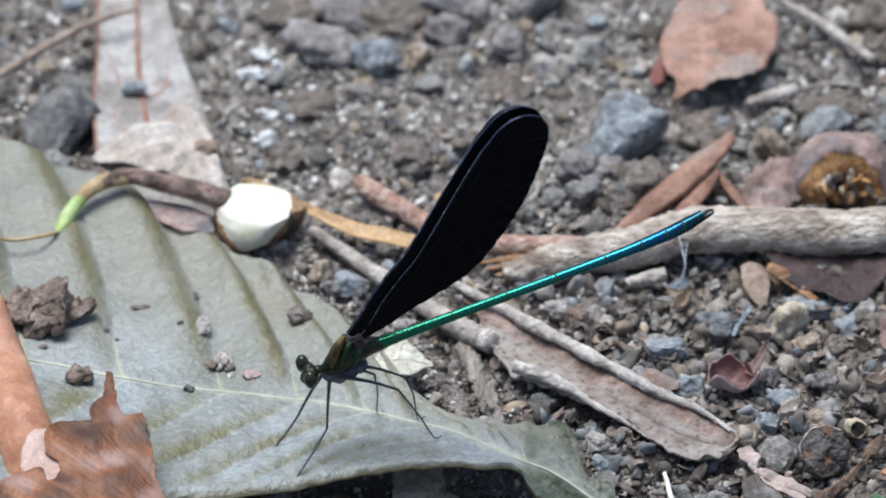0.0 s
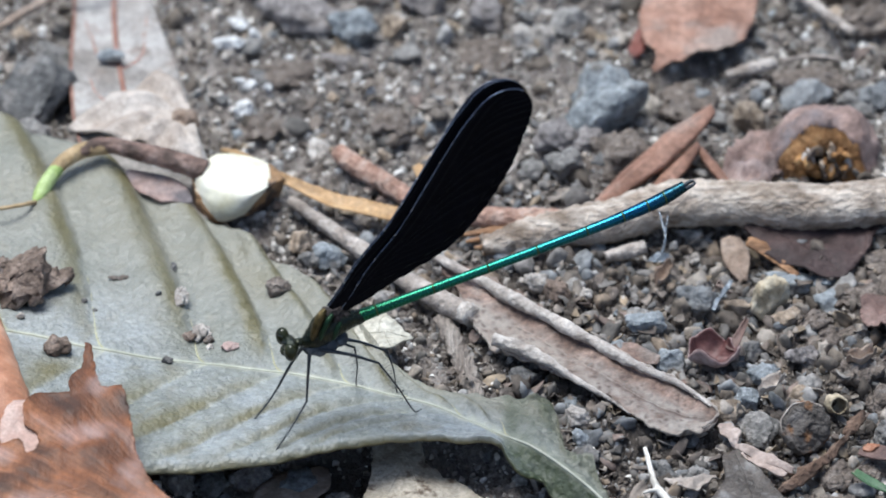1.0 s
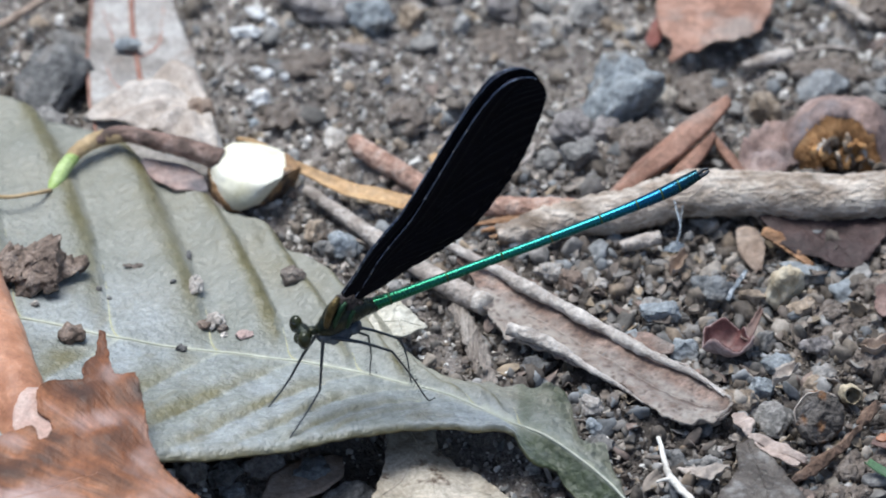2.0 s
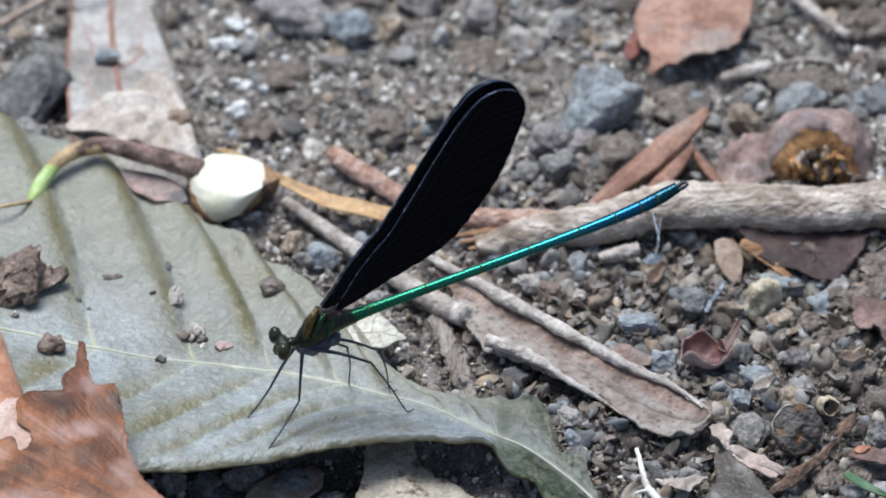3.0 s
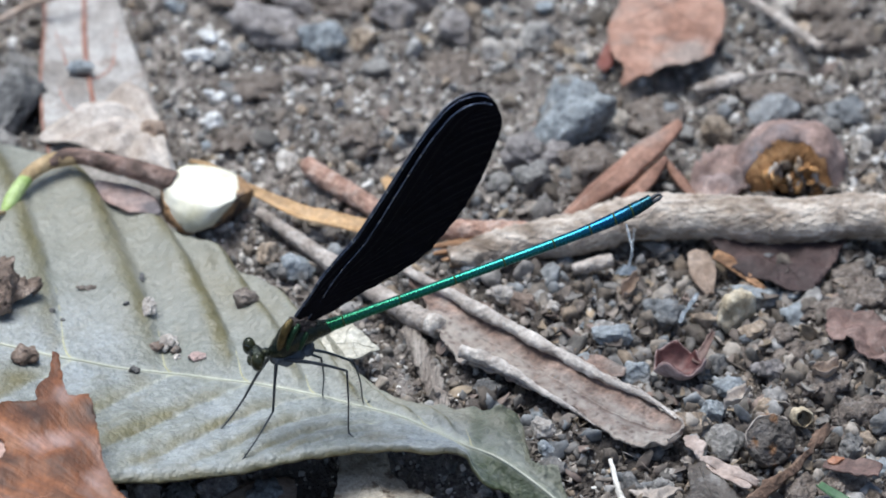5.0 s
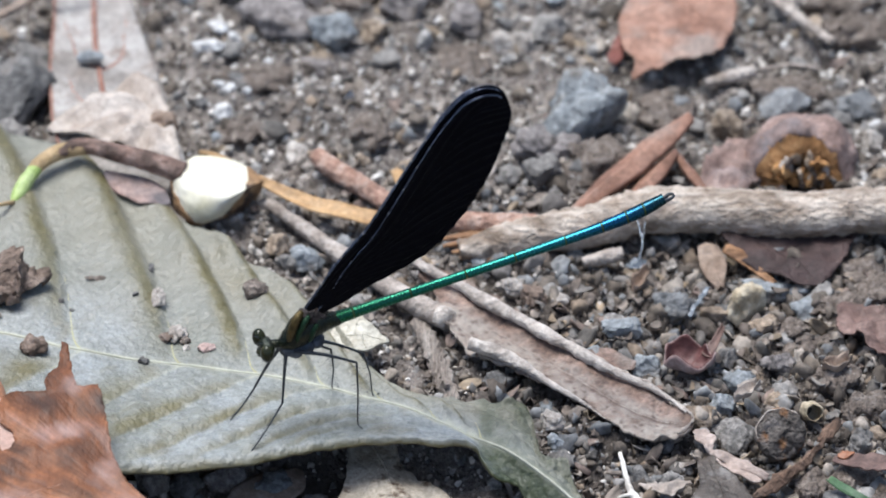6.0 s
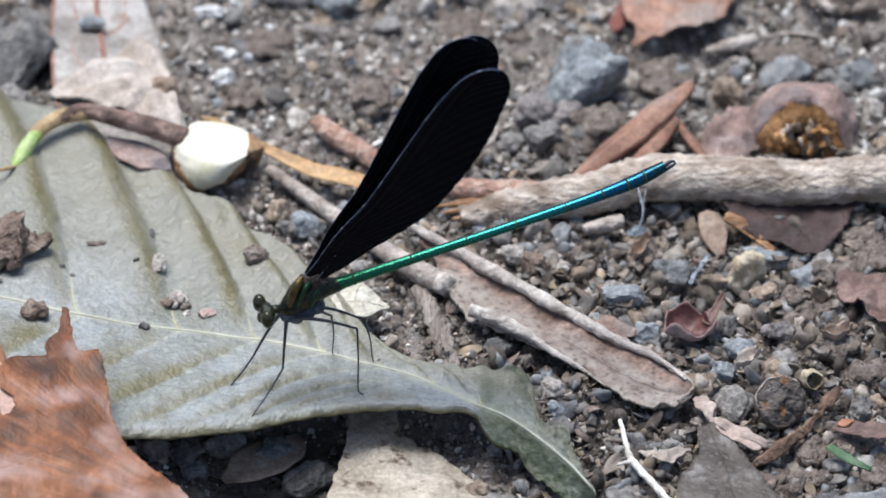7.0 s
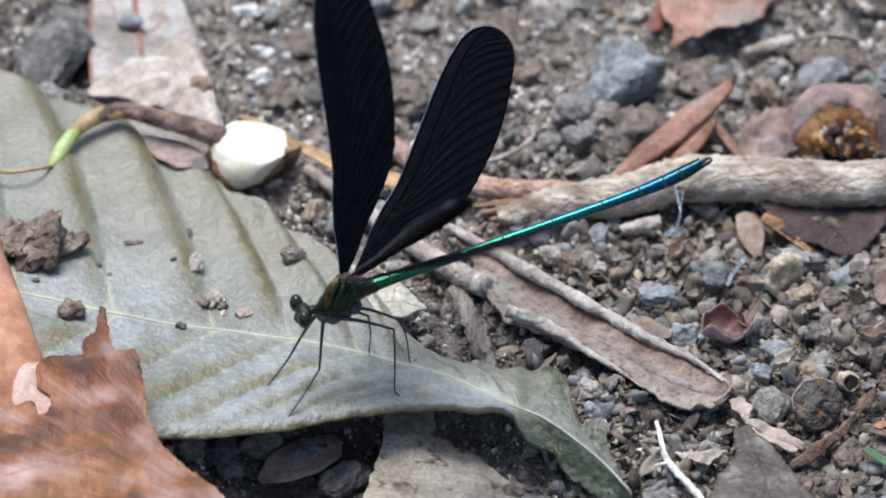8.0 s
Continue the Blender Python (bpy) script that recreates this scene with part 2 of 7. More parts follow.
PANEL = material("green_panel", [(0.008, 0.026, 0.012), (0.02, 0.06, 0.028)], 900, 0.3, 0.3, 4, metal=0.6, mottle=0.1)
BLOOM = material("waxy_bloom", [(0.03, 0.038, 0.05), (0.06, 0.074, 0.092), (0.09, 0.105, 0.125)], 600, 0.6, 0.4, 4)
EYE = material("dark_eye", [(0.006, 0.008, 0.004), (0.024, 0.026, 0.009)], 600, 0.05, 0.0, spec=0.33, speck=0.0, mottle=0.0)
LEG = material("black_leg", [(0.012, 0.016, 0.022), (0.022, 0.029, 0.038)], 900, 0.4, 0.1, speck=0.0, mottle=0.0)
WINGROOT = material("wing_root", [(0.01, 0.008, 0.008), (0.025, 0.018, 0.017), (0.045, 0.032, 0.03)], 700, 0.6, 0.6, speck=0.2)
JOINT = material("bronze_joint", [(0.02, 0.045, 0.015), (0.06, 0.085, 0.025)], 900, 0.35, 0.1, metal=0.6, speck=0.0, mottle=0.0)


def mixed_bits(name, colours, rough=0.9, bump=0.6, scale=700.0):
    """Loose bits, each of a colour of its own out of a range, with a mottled skin."""
    m = bpy.data.materials.new(name)
    m.use_nodes = True
    n, l = m.node_tree.nodes, m.node_tree.links
    b = n["Principled BSDF"]
    b.inputs["Roughness"].default_value = rough
    geo = n.new("ShaderNodeNewGeometry")
    ramp = n.new("ShaderNodeValToRGB")
    ramp.color_ramp.interpolation = "CONSTANT"
    el = ramp.color_ramp.elements
    while len(el) < len(colours):
        el.new(0.5)
    for i, c in enumerate(colours):
        el[i].position, el[i].color = i / len(colours), (*c, 1)
    l.new(geo.outputs["Random Per Island"], ramp.inputs["Fac"])
    tc = n.new("ShaderNodeTexCoord")
    nz = n.new("ShaderNodeTexNoise")
    nz.inputs["Scale"].default_value, nz.inputs["Detail"].default_value = scale, 6.0
    l.new(tc.outputs["Object"], nz.inputs["Vector"])
    mr = n.new("ShaderNodeMapRange")
    mr.inputs["From Min"].default_value, mr.inputs["From Max"].default_value = 0.3, 0.7
    mr.inputs["To Min"].default_value, mr.inputs["To Max"].default_value = 0.45, 1.45
    l.new(nz.outputs["Fac"], mr.inputs["Value"])
    hs = n.new("ShaderNodeHueSaturation")
    l.new(mr.outputs[0], hs.inputs["Value"])
    l.new(ramp.outputs["Color"], hs.inputs["Color"])
    l.new(hs.outputs["Color"], b.inputs["Base Color"])
    bp = n.new("ShaderNodeBump")
    bp.inputs["Strength"].default_value, bp.inputs["Distance"].default_value = bump, 0.0005
    l.new(nz.outputs["Fac"], bp.inputs["Height"])
    l.new(bp.outputs["Normal"], b.inputs["Normal"])
    return m


GRIT = mixed_bits("grit", [(0.144, 0.124, 0.106), (0.216, 0.190, 0.166), (0.268, 0.238, 0.209), (0.196, 0.188, 0.179), (0.330, 0.295, 0.261), (0.175, 0.148, 0.123), (0.433, 0.395, 0.352), (0.237, 0.228, 0.218), (0.227, 0.193, 0.161), (0.288, 0.255, 0.222), (0.536, 0.505, 0.463), (0.206, 0.178, 0.151), (0.309, 0.285, 0.261), (0.639, 0.615, 0.579)])
GRAVEL = mixed_bits("gravel", [(0.061, 0.050, 0.041), (0.102, 0.084, 0.069), (0.134, 0.121, 0.107), (0.094, 0.086, 0.078), (0.154, 0.127, 0.101), (0.081, 0.066, 0.052), (0.183, 0.169, 0.157), (0.235, 0.202, 0.168), (0.113, 0.092, 0.073), (0.130, 0.125, 0.120), (0.292, 0.257, 0.221), (0.122, 0.103, 0.086), (0.284, 0.274, 0.263), (0.203, 0.208, 0.211), (0.190, 0.147, 0.108), (0.154, 0.158, 0.161)], 0.9, 0.6)
CRUMBS = mixed_bits("soil_crumbs", [(0.06, 0.047, 0.038), (0.1, 0.082, 0.068), (0.14, 0.118, 0.1), (0.085, 0.068, 0.056), (0.19, 0.165, 0.142)], 0.95, 1.0)
LITTER = mixed_bits("litter", [(0.15, 0.122, 0.1), (0.21, 0.177, 0.15), (0.115, 0.092, 0.077), (0.28, 0.243, 0.21), (0.185, 0.14, 0.118), (0.165, 0.152, 0.139), (0.25, 0.195, 0.135)], 0.75, 0.4)


def tint_by(m, name, colour, scale=160.0, least=0.45):
    """Mixes in a second pigment by a point attribute, broken up by noise."""
    n, l = m.node_tree.nodes, m.node_tree.links
    b = n["Principled BSDF"]
    old = b.inputs["Base Color"].links[0].from_socket
    at = n.new("ShaderNodeAttribute")
    at.attribute_name = name
    tc = n.new("ShaderNodeTexCoord")
    nz = n.new("ShaderNodeTexNoise")
    nz.inputs["Scale"].default_value, nz.inputs["Detail"].default_value = scale, 6.0
    nz.inputs["Roughness"].default_value = 0.65
    l.new(tc.outputs["Object"], nz.inputs["Vector"])
    mr = n.new("ShaderNodeMapRange")
    mr.inputs["From Min"].default_value, mr.inputs["From Max"].default_value = 0.32, 0.62
    mr.inputs["To Min"].default_value = least
    l.new(nz.outputs["Fac"], mr.inputs["Value"])
    mu = n.new("ShaderNodeMath")
    mu.operation = "MULTIPLY"
    l.new(at.outputs["Fac"], mu.inputs[0])
    l.new(mr.outputs[0], mu.inputs[1])
    mx = n.new("ShaderNodeMix")
    mx.data_type = "RGBA"
    l.new(mu.outputs[0], mx.inputs["Factor"])
    l.new(old, mx.inputs["A"])
    mx.inputs["B"].default_value = (*colour, 1)
    l.new(mx.outputs["Result"], b.inputs["Base Color"])


def set_points(ob, name, values):
    at = ob.data.attributes.new(name, "FLOAT", "POINT")
    at.data.foreach_set("value", np.clip(np.array(values, dtype=np.float32), 0, 1))


def leaf_skin():
    """Grey-green leaf skin: olive along the side veins, sky sheen painted as a bluer base, warmer on the back half,
    dark green at the tip.
    """
    m = material("grey_green_leaf", [(0.165, 0.174, 0.152), (0.222, 0.237, 0.228), (0.28, 0.303, 0.314)], 90, 0.44, 0.5, 12, spec=0.4, speck=0.22, mottle=0.22, stain=(0.17, 0.16, 0.125), stain_scale=230, stain_at=(0.58, 0.8))
    n, l = m.node_tree.nodes, m.node_tree.links
    b = n["Principled BSDF"]
    # The bluer base paints sky sheen on the front half; the back is warmed.
    tint_by(m, "sheenless_warm_half", (0.21, 0.199, 0.155), 90.0, 0.5)
    tint_by(m, "vein_tint", (0.122, 0.105, 0.042), 170.0, 0.65)
    tint_by(m, "pale_tip", (0.42, 0.42, 0.34), 800.0, 0.05)
    tint_by(m, "vein_flare", (0.41, 0.408, 0.315), 300.0, 0.5)
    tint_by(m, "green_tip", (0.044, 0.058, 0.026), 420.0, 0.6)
    # Less gloss where the tip is dark green.
    tip_amount = n.new("ShaderNodeAttribute")
    tip_amount.attribute_name = "green_tip"
    dull = n.new("ShaderNodeMapRange")
    dull.inputs["To Min"].default_value, dull.inputs["To Max"].default_value = 0.5, 0.28
    l.new(tip_amount.outputs["Fac"], dull.inputs["Value"])
    l.new(dull.outputs[0], b.inputs["Specular IOR Level"])
    tc = n.new("ShaderNodeTexCoord")
    cells = n.new("ShaderNodeTexVoronoi")
    cells.feature = "DISTANCE_TO_EDGE"
    cells.inputs["Scale"].default_value = 700.0
    l.new(tc.outputs["Object"], cells.inputs["Vector"])
    net = n.new("ShaderNodeMapRange")
    net.inputs["From Max"].default_value = 0.25
    l.new(cells.outputs["Distance"], net.inputs["Value"])
    bp = n.new("ShaderNodeBump")
    bp.inputs["Strength"].default_value, bp.inputs["Distance"].default_value = 0.14, 0.0003
    l.new(net.outputs[0], bp.inputs["Height"])
    l.new(b.inputs["Normal"].links[0].from_socket, bp.inputs["Normal"])
    l.new(bp.outputs["Normal"], b.inputs["Normal"])
    return m


# Dark humus in the gravel bed, and the big leaf's shade painted below it.
tint_by(SOIL, "humus_and_shade", (0.05, 0.041, 0.034), 150.0, 0.6)
def fibres(m, fine=46.0, broad=9.0, depth=0.34):
    """Lines that fan out over a leaf, by its attributes of turn and reach about the stalk's end."""
    n, l = m.node_tree.nodes, m.node_tree.links
    b = n["Principled BSDF"]
    at = [n.new("ShaderNodeAttribute"), n.new("ShaderNodeAttribute")]
    at[0].attribute_name, at[1].attribute_name = "fan_turn", "fan_reach"
    xyz = n.new("ShaderNodeCombineXYZ")
    l.new(at[0].outputs["Fac"], xyz.inputs["X"])
    l.new(at[1].outputs["Fac"], xyz.inputs["Y"])
    for k, (across, along_it, deep) in enumerate(((fine * 3, 5.0, depth), (broad * 3, 3.0, depth * 1.1))):
        mp = n.new("ShaderNodeMapping")
        mp.inputs["Scale"].default_value, mp.inputs["Location"].default_value = (across, along_it, 1.0), (0, 0, 3.7 * k)
        l.new(xyz.outputs[0], mp.inputs["Vector"])
        nz = n.new("ShaderNodeTexNoise")
        nz.inputs["Scale"].default_value, nz.inputs["Detail"].default_value = 1.0, 4.0
        l.new(mp.outputs[0], nz.inputs["Vector"])
        mr = n.new("ShaderNodeMapRange")
        mr.inputs["From Min"].default_value, mr.inputs["From Max"].default_value = 0.32, 0.68
        mr.inputs["To Min"].default_value, mr.inputs["To Max"].default_value = 1 - deep, 1 + deep
        l.new(nz.outputs["Fac"], mr.inputs["Value"])
        hs = n.new("ShaderNodeHueSaturation")
        l.new(mr.outputs[0], hs.inputs["Value"])
        l.new(b.inputs["Base Color"].links[0].from_socket, hs.inputs["Color"])
        l.new(hs.outputs["Color"], b.inputs["Base Color"])
        if not k:
            bp = n.new("ShaderNodeBump")
            bp.inputs["Strength"].default_value, bp.inputs["Distance"].default_value = 0.5, 0.0004
            l.new(nz.outputs["Fac"], bp.inputs["Height"])
            l.new(b.inputs["Normal"].links[0].from_socket, bp.inputs["Normal"])
            l.new(bp.outputs["Normal"], b.inputs["Normal"])


tint_by(RUST, "streaks", (0.06, 0.026, 0.013), 300.0, 0.5)
tint_by(RUST, "lilac", (0.36, 0.26, 0.235), 120.0, 0.3)
tint_by(RUST, "burnt", (0.045, 0.026, 0.019), 140.0, 0.4)
fibres(RUST, 110.0, 22.0, 0.15)
tint_by(BARKY, "dusty", (0.3, 0.268, 0.236), 330.0, 0.1)
# Dark side veins and spots, plus shade painted below the midrib.
tint_by(BARKY, "rib", (0.07, 0.045, 0.038), 300.0, 0.6)
LEAF = leaf_skin()


def iridescent():
    """Metallic green that turns blue towards the tail."""
    m = material("metallic_abdomen", [(0.0, 0.3, 0.13), (0.01, 0.4, 0.2)], 900, 0.25, 0.0, metal=0.92, mottle=0.1)
    n, l = m.node_tree.nodes, m.node_tree.links
    tc = n.new("ShaderNodeTexCoord")
    sx = n.new("ShaderNodeSeparateXYZ")
    l.new(tc.outputs["Object"], sx.inputs[0])
    mr = n.new("ShaderNodeMapRange")
    mr.inputs["From Min"].default_value, mr.inputs["From Max"].default_value = 0.0, 0.05
    l.new(sx.outputs["X"], mr.inputs["Value"])
    rp = n.new("ShaderNodeValToRGB")
    e = rp.color_ramp.elements
    for _ in range(3):
        e.new(0.5)
    for i, (p, c) in enumerate(((0.0, (0.018, 0.095, 0.046)), (0.35, (0.020, 0.140, 0.100)), (0.6, (0.018, 0.120, 0.136)), (0.76, (0.011, 0.074, 0.15)), (0.87, (0.014, 0.05, 0.065)))):
        e[i].position, e[i].color = p, (*c, 1)
    l.new(mr.outputs[0], rp.inputs[0])
    l.new(rp.outputs[0], n["Principled BSDF"].inputs["Base Color"])
    return m


ABDOMEN = iridescent()


# ---- makers ----
def mesh_of(bm, mat, smooth=True, name="mesh"):
    me = bpy.data.meshes.new(name)
    bm.to_mesh(me)
    bm.free()
    me.materials.append(mat)
    if smooth:
        me.shade_smooth()
    return me


def thing(name, bm, mat, label, category, group="", kind="", smooth=True):
    return tagged(new(name, mesh_of(bm, mat, smooth, name)), label, category, group, kind)


def part(name, bm, mat, parent, label="", smooth=True):
    ob = new(name, mesh_of(bm, mat, smooth, name))
    ob.parent = parent
    return tagged(ob, label)


def curve_pts(pts, n):
    """n+1 points along a Catmull-Rom curve through pts (tuples of any length)."""
    p = [np.array(q, float) for q in pts]
    p = [2 * p[0] - p[1]] + p + [2 * p[-1] - p[-2]]
    out = []
    for i in range(n + 1):
        s = min(i / n * (len(p) - 3), len(p) - 3 - 1e-9)
        k, f = int(s), s - int(s)
        a, b, c, d = p[k:k + 4]
        out.append(0.5 * (2 * b + (c - a) * f + (2 * a - 5 * b + 4 * c - d) * f * f + (3 * b - a - 3 * c + d) * f ** 3))
    return out


def tube(bm, pts, n=24, seg=10, rough=0.0, rscale=1.5, squash=1.0, caps=True, knot=0.0, seed=0.0):
    """A tube in mm through (x, y, z, radius) points; rough and knot make its skin uneven."""
    c = curve_pts(pts, n)
    rings = []
    for i, q in enumerate(c):
        a, b = c[max(0, i - 1)][:3], c[min(n, i + 1)][:3]
        t = Vector(b - a).normalized()
        side = t.cross(Vector((0, 0, 1)))
        side = side.normalized() if side.length > 1e-4 else Vector((1, 0, 0))
        up = side.cross(t)
        ring = []
        for j in range(seg):
            th = 2 * math.pi * j / seg
            r = q[3]
            if rough or knot:
                v = Vector((q[0] + seed, q[1] + math.cos(th) * q[3], q[2] + math.sin(th) * q[3]))
                r *= 1 + rough * noise.noise(v * rscale) + knot * noise.noise(v * 0.22)
            ring.append(bm.verts.new((Vector(q[:3]) + side * math.cos(th) * r + up * math.sin(th) * r * squash) * MM))
        rings.append(ring)
    for a, b in zip(rings, rings[1:]):
        for j in range(seg):
            bm.faces.new((a[j], a[(j + 1) % seg], b[(j + 1) % seg], b[j]))
    if caps:
        bm.faces.new(list(reversed(rings[0])))
        bm.faces.new(rings[-1])
    return bm


def ball(bm, c, r, sub=2, lump=0.0, freq=1.0, seed=0.0):
    """An ellipsoid in mm, lumpy where asked."""
    made = bmesh.ops.create_icosphere(bm, subdivisions=sub, radius=1.0)["verts"]
    for v in made:
        k = 1 + lump * noise.noise(v.co * freq + Vector((seed, seed * 1.7, 0)))
        v.co = Vector((c[0] + v.co.x * r[0] * k, c[1] + v.co.y * r[1] * k, c[2] + v.co.z * r[2] * k)) * MM
    return bm


def sheet(rows, thick=0.25):
    """A closed thin sheet in mm from a grid of points."""
    bm = bmesh.new()
    nu, nv = len(rows), len(rows[0])
    top = [[bm.verts.new(Vector(p) * MM) for p in r] for r in rows]
    bot = [[bm.verts.new((Vector(p) - Vector((0, 0, thick))) * MM) for p in r] for r in rows]
    for i in range(nu - 1):
        for j in range(nv - 1):
            bm.faces.new((top[i][j], top[i + 1][j], top[i + 1][j + 1], top[i][j + 1]))
            bm.faces.new((bot[i][j], bot[i][j + 1], bot[i + 1][j + 1], bot[i + 1][j]))
    for i in range(nu - 1):
        bm.faces.new((top[i][0], bot[i][0], bot[i + 1][0], top[i + 1][0]))
        bm.faces.new((top[i][-1], top[i + 1][-1], bot[i + 1][-1], bot[i][-1]))
    for j in range(nv - 1):
        bm.faces.new((top[0][j], top[0][j + 1], bot[0][j + 1], bot[0][j]))
        bm.faces.new((top[-1][j], bot[-1][j], bot[-1][j + 1], top[-1][j + 1]))
    bmesh.ops.recalc_face_normals(bm, faces=bm.faces)
    return bm


def blade(spine, n=40, m=12, ripple=0.3, rfreq=0.25, ragged=0.08, curl=0.0, keel=0.0, teeth=0.0, seed=0.0, thick=0.25, at=None):
    """A leaf blade in mm along a spine of (x, y, z, left width, right width). curl lifts the margins, keel sinks the midrib, teeth notch the margin."""
    c = curve_pts(spine, n)
    rows = []
    for i, q in enumerate(c):
        a, b = c[max(0, i - 1)], c[min(n, i + 1)]
        t = Vector((b[0] - a[0], b[1] - a[1], 0)).normalized()
        side = Vector((-t.y, t.x, 0))
        row = []
        for j in range(-m, m + 1):
            v = j / m
            w = q[3] if v > 0 else q[4]
            edge = abs(v) ** 3
            w *= 1 + edge * (ragged * noise.noise(Vector((i * 0.37 + seed, 3.1 if v > 0 else 8.2, 0))) + teeth * (abs((i * 0.5) % 2 - 1) - 0.5))
            p = Vector(q[:3]) + side * w * v
            p.z += curl * v * v + keel * abs(v) + ripple * noise.noise(Vector((p.x * rfreq, p.y * rfreq, seed)))
            row.append(p)
        rows.append(row)
    if at is not None:
        at.extend(rows)
    return sheet(rows, thick)


def rock(seed, sub=3, angular=6, rough=0.12):
    """A unit stone: a ball with planes struck off and a pitted skin."""
    r = random.Random(seed)
    bm = bmesh.new()
    bmesh.ops.create_icosphere(bm, subdivisions=sub, radius=1.0)
    planes = []
    for _ in range(angular + 6):
        d = Vector((r.gauss(0, 1), r.gauss(0, 1), r.gauss(0, 1))).normalized()
        planes.append((d, r.uniform(0.5, 0.82)))
    for v in bm.verts:
        for d, k in planes:
            o = v.co.dot(d) - k
            if o > 0:
                v.co -= d * o * 0.96
        u = v.co.copy()
        v.co *= 1.18 + rough * 1.3 * noise.noise(u * 1.6 + Vector((seed, 0, 0))) + rough * 0.7 * noise.noise(u * 4.5 + Vector((0, seed, 0))) + rough * 0.35 * noise.noise(u * 11)
    return bm


def plate(outline, zfn, step=0.8, ragged=0.2, thick=0.25, seed=0.0, spacing=0.4, lift=0.35):
    """A thin leaf piece in mm: a rounded outline with a ragged edge, its height from zfn(x, y)."""
    ring = [Vector(p) for p in outline]
    k = len(ring)
    edge = []
    for i in range(k):
        a, b, c, d = ring[i - 1], ring[i], ring[(i + 1) % k], ring[(i + 2) % k]
        n = max(2, int((c - b).length / spacing))
        for j in range(n):
            f = j / n
            p = b + (c - b) * f + ((c - a) * 0.16 * (f - 2 * f * f + f ** 3) + (d - b) * 0.16 * (f ** 3 - f * f)) * 2
            t = (c - b).normalized()
            w = noise.noise(Vector((p.x * 0.9 + seed, p.y * 0.9, seed))) * ragged + noise.noise(Vector((p.x * 2.7, p.y * 2.7 + seed, 1))) * ragged * 0.6
            edge.append(p + Vector((-t.y, t.x)) * w)
    xs, ys = np.array([p.x for p in edge]), np.array([p.y for p in edge])
    x1, y1 = np.roll(xs, -1), np.roll(ys, -1)
    inner = []
    r = random.Random(int(seed * 10) + 1)
    for gy in np.arange(ys.min(), ys.max(), step):
        for gx in np.arange(xs.min(), xs.max(), step):
            px, py = gx + r.uniform(-0.2, 0.2) * step, gy + r.uniform(-0.2, 0.2) * step
            over = (ys > py) != (y1 > py)
            cross = px < (x1 - xs) * (py - ys) / np.where(y1 == ys, 1e-9, y1 - ys) + xs
            if (over & cross).sum() % 2 and np.min((xs - px) ** 2 + (ys - py) ** 2) > (0.35 * step) ** 2:
                inner.append(Vector((px, py)))
    ne = len(edge)
    co, _, faces, *_ = geometry.delaunay_2d_cdt(edge + inner, [(i, (i + 1) % ne) for i in range(ne)], [], 1, 1e-6)
    bm = bmesh.new()
    top = []
    for i, p in enumerate(co):
        z = zfn(p.x, p.y)
        if i < ne:
            z += lift * (0.4 + 1.2 * noise.noise(Vector((p.x * 0.5, p.y * 0.5, seed + 4))))
        top.append(bm.verts.new((p.x * MM, p.y * MM, z * MM)))
    made = [bm.faces.new([top[i] for i in f]) for f in faces]
    bmesh.ops.recalc_face_normals(bm, faces=made)
    if sum(f.normal.z for f in bm.faces) < 0:
        bmesh.ops.reverse_faces(bm, faces=bm.faces)
    rim = [e for e in bm.edges if len(e.link_faces) == 1]
    low = {v: bm.verts.new(v.co - Vector((0, 0, thick * MM))) for v in top}
    for f in made:
        bm.faces.new([low[v] for v in reversed(f.verts)])
    for e in rim:
        a, b = e.verts
        bm.faces.new((a, b, low[b], low[a]))
    bmesh.ops.recalc_face_normals(bm, faces=bm.faces)
    return bm


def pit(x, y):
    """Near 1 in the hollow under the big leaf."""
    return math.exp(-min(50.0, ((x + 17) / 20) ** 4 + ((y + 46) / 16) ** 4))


def soil_z(x, y):
    """Height of the soil in mm at a place in mm."""
    v = Vector((x, y, 0))
    far = max(0.0, (max(abs(x), abs(y)) - 90) / 400)
    z = 1.5 * noise.noise(v * 0.045) + 1.5 * noise.noise(v * 0.14 + Vector((5, 0, 0))) + 1.1 * noise.noise(v * 0.4)
    z += 0.7 * noise.noise(v * 0.95) + 0.4 * noise.noise(v * 2.1)
    z -= 6.5 * pit(x, y)
    z -= 2.0 * math.exp(-((x - 42) / 24) ** 2 - ((y + 50) / 20) ** 2)
    return z / (1 + far) - 0.8


def in_gravel(x, y):
    """Near 1 in the gravel bed beside the curled leaf, near 0 on the fine soil."""
    f = 1 / (1 + math.exp(min(50.0, max(-50.0, -(x - 2 + 0.5 * (y + 20)) / 5))))
    g = 1 / (1 + math.exp(min(50.0, max(-50.0, (y - 12) / 6))))
    return f * g


def under_curl(x, y):
    """Near 1 under the curled leaf beside the big one."""
    f = max(0.0, min(1.0, ((x - 2) * 26 - (y + 10) * 23) / (26 ** 2 + 23 ** 2)))
    return math.exp(-min(50.0, (math.hypot(x - 2 - 26 * f, y + 10 + 23 * f) / 4.6) ** 6))


# ---- ground: one sheet, fine near the subject and coarse towards the horizon ----
def axis(lo, hi, step):
    mid = list(np.arange(lo, hi + step / 2, step))
    out, d = [], step
    while d < 40000:
        d *= 1.45
        out.append(d)
    return [lo - d for d in reversed(out)] + mid + [hi + d for d in out]


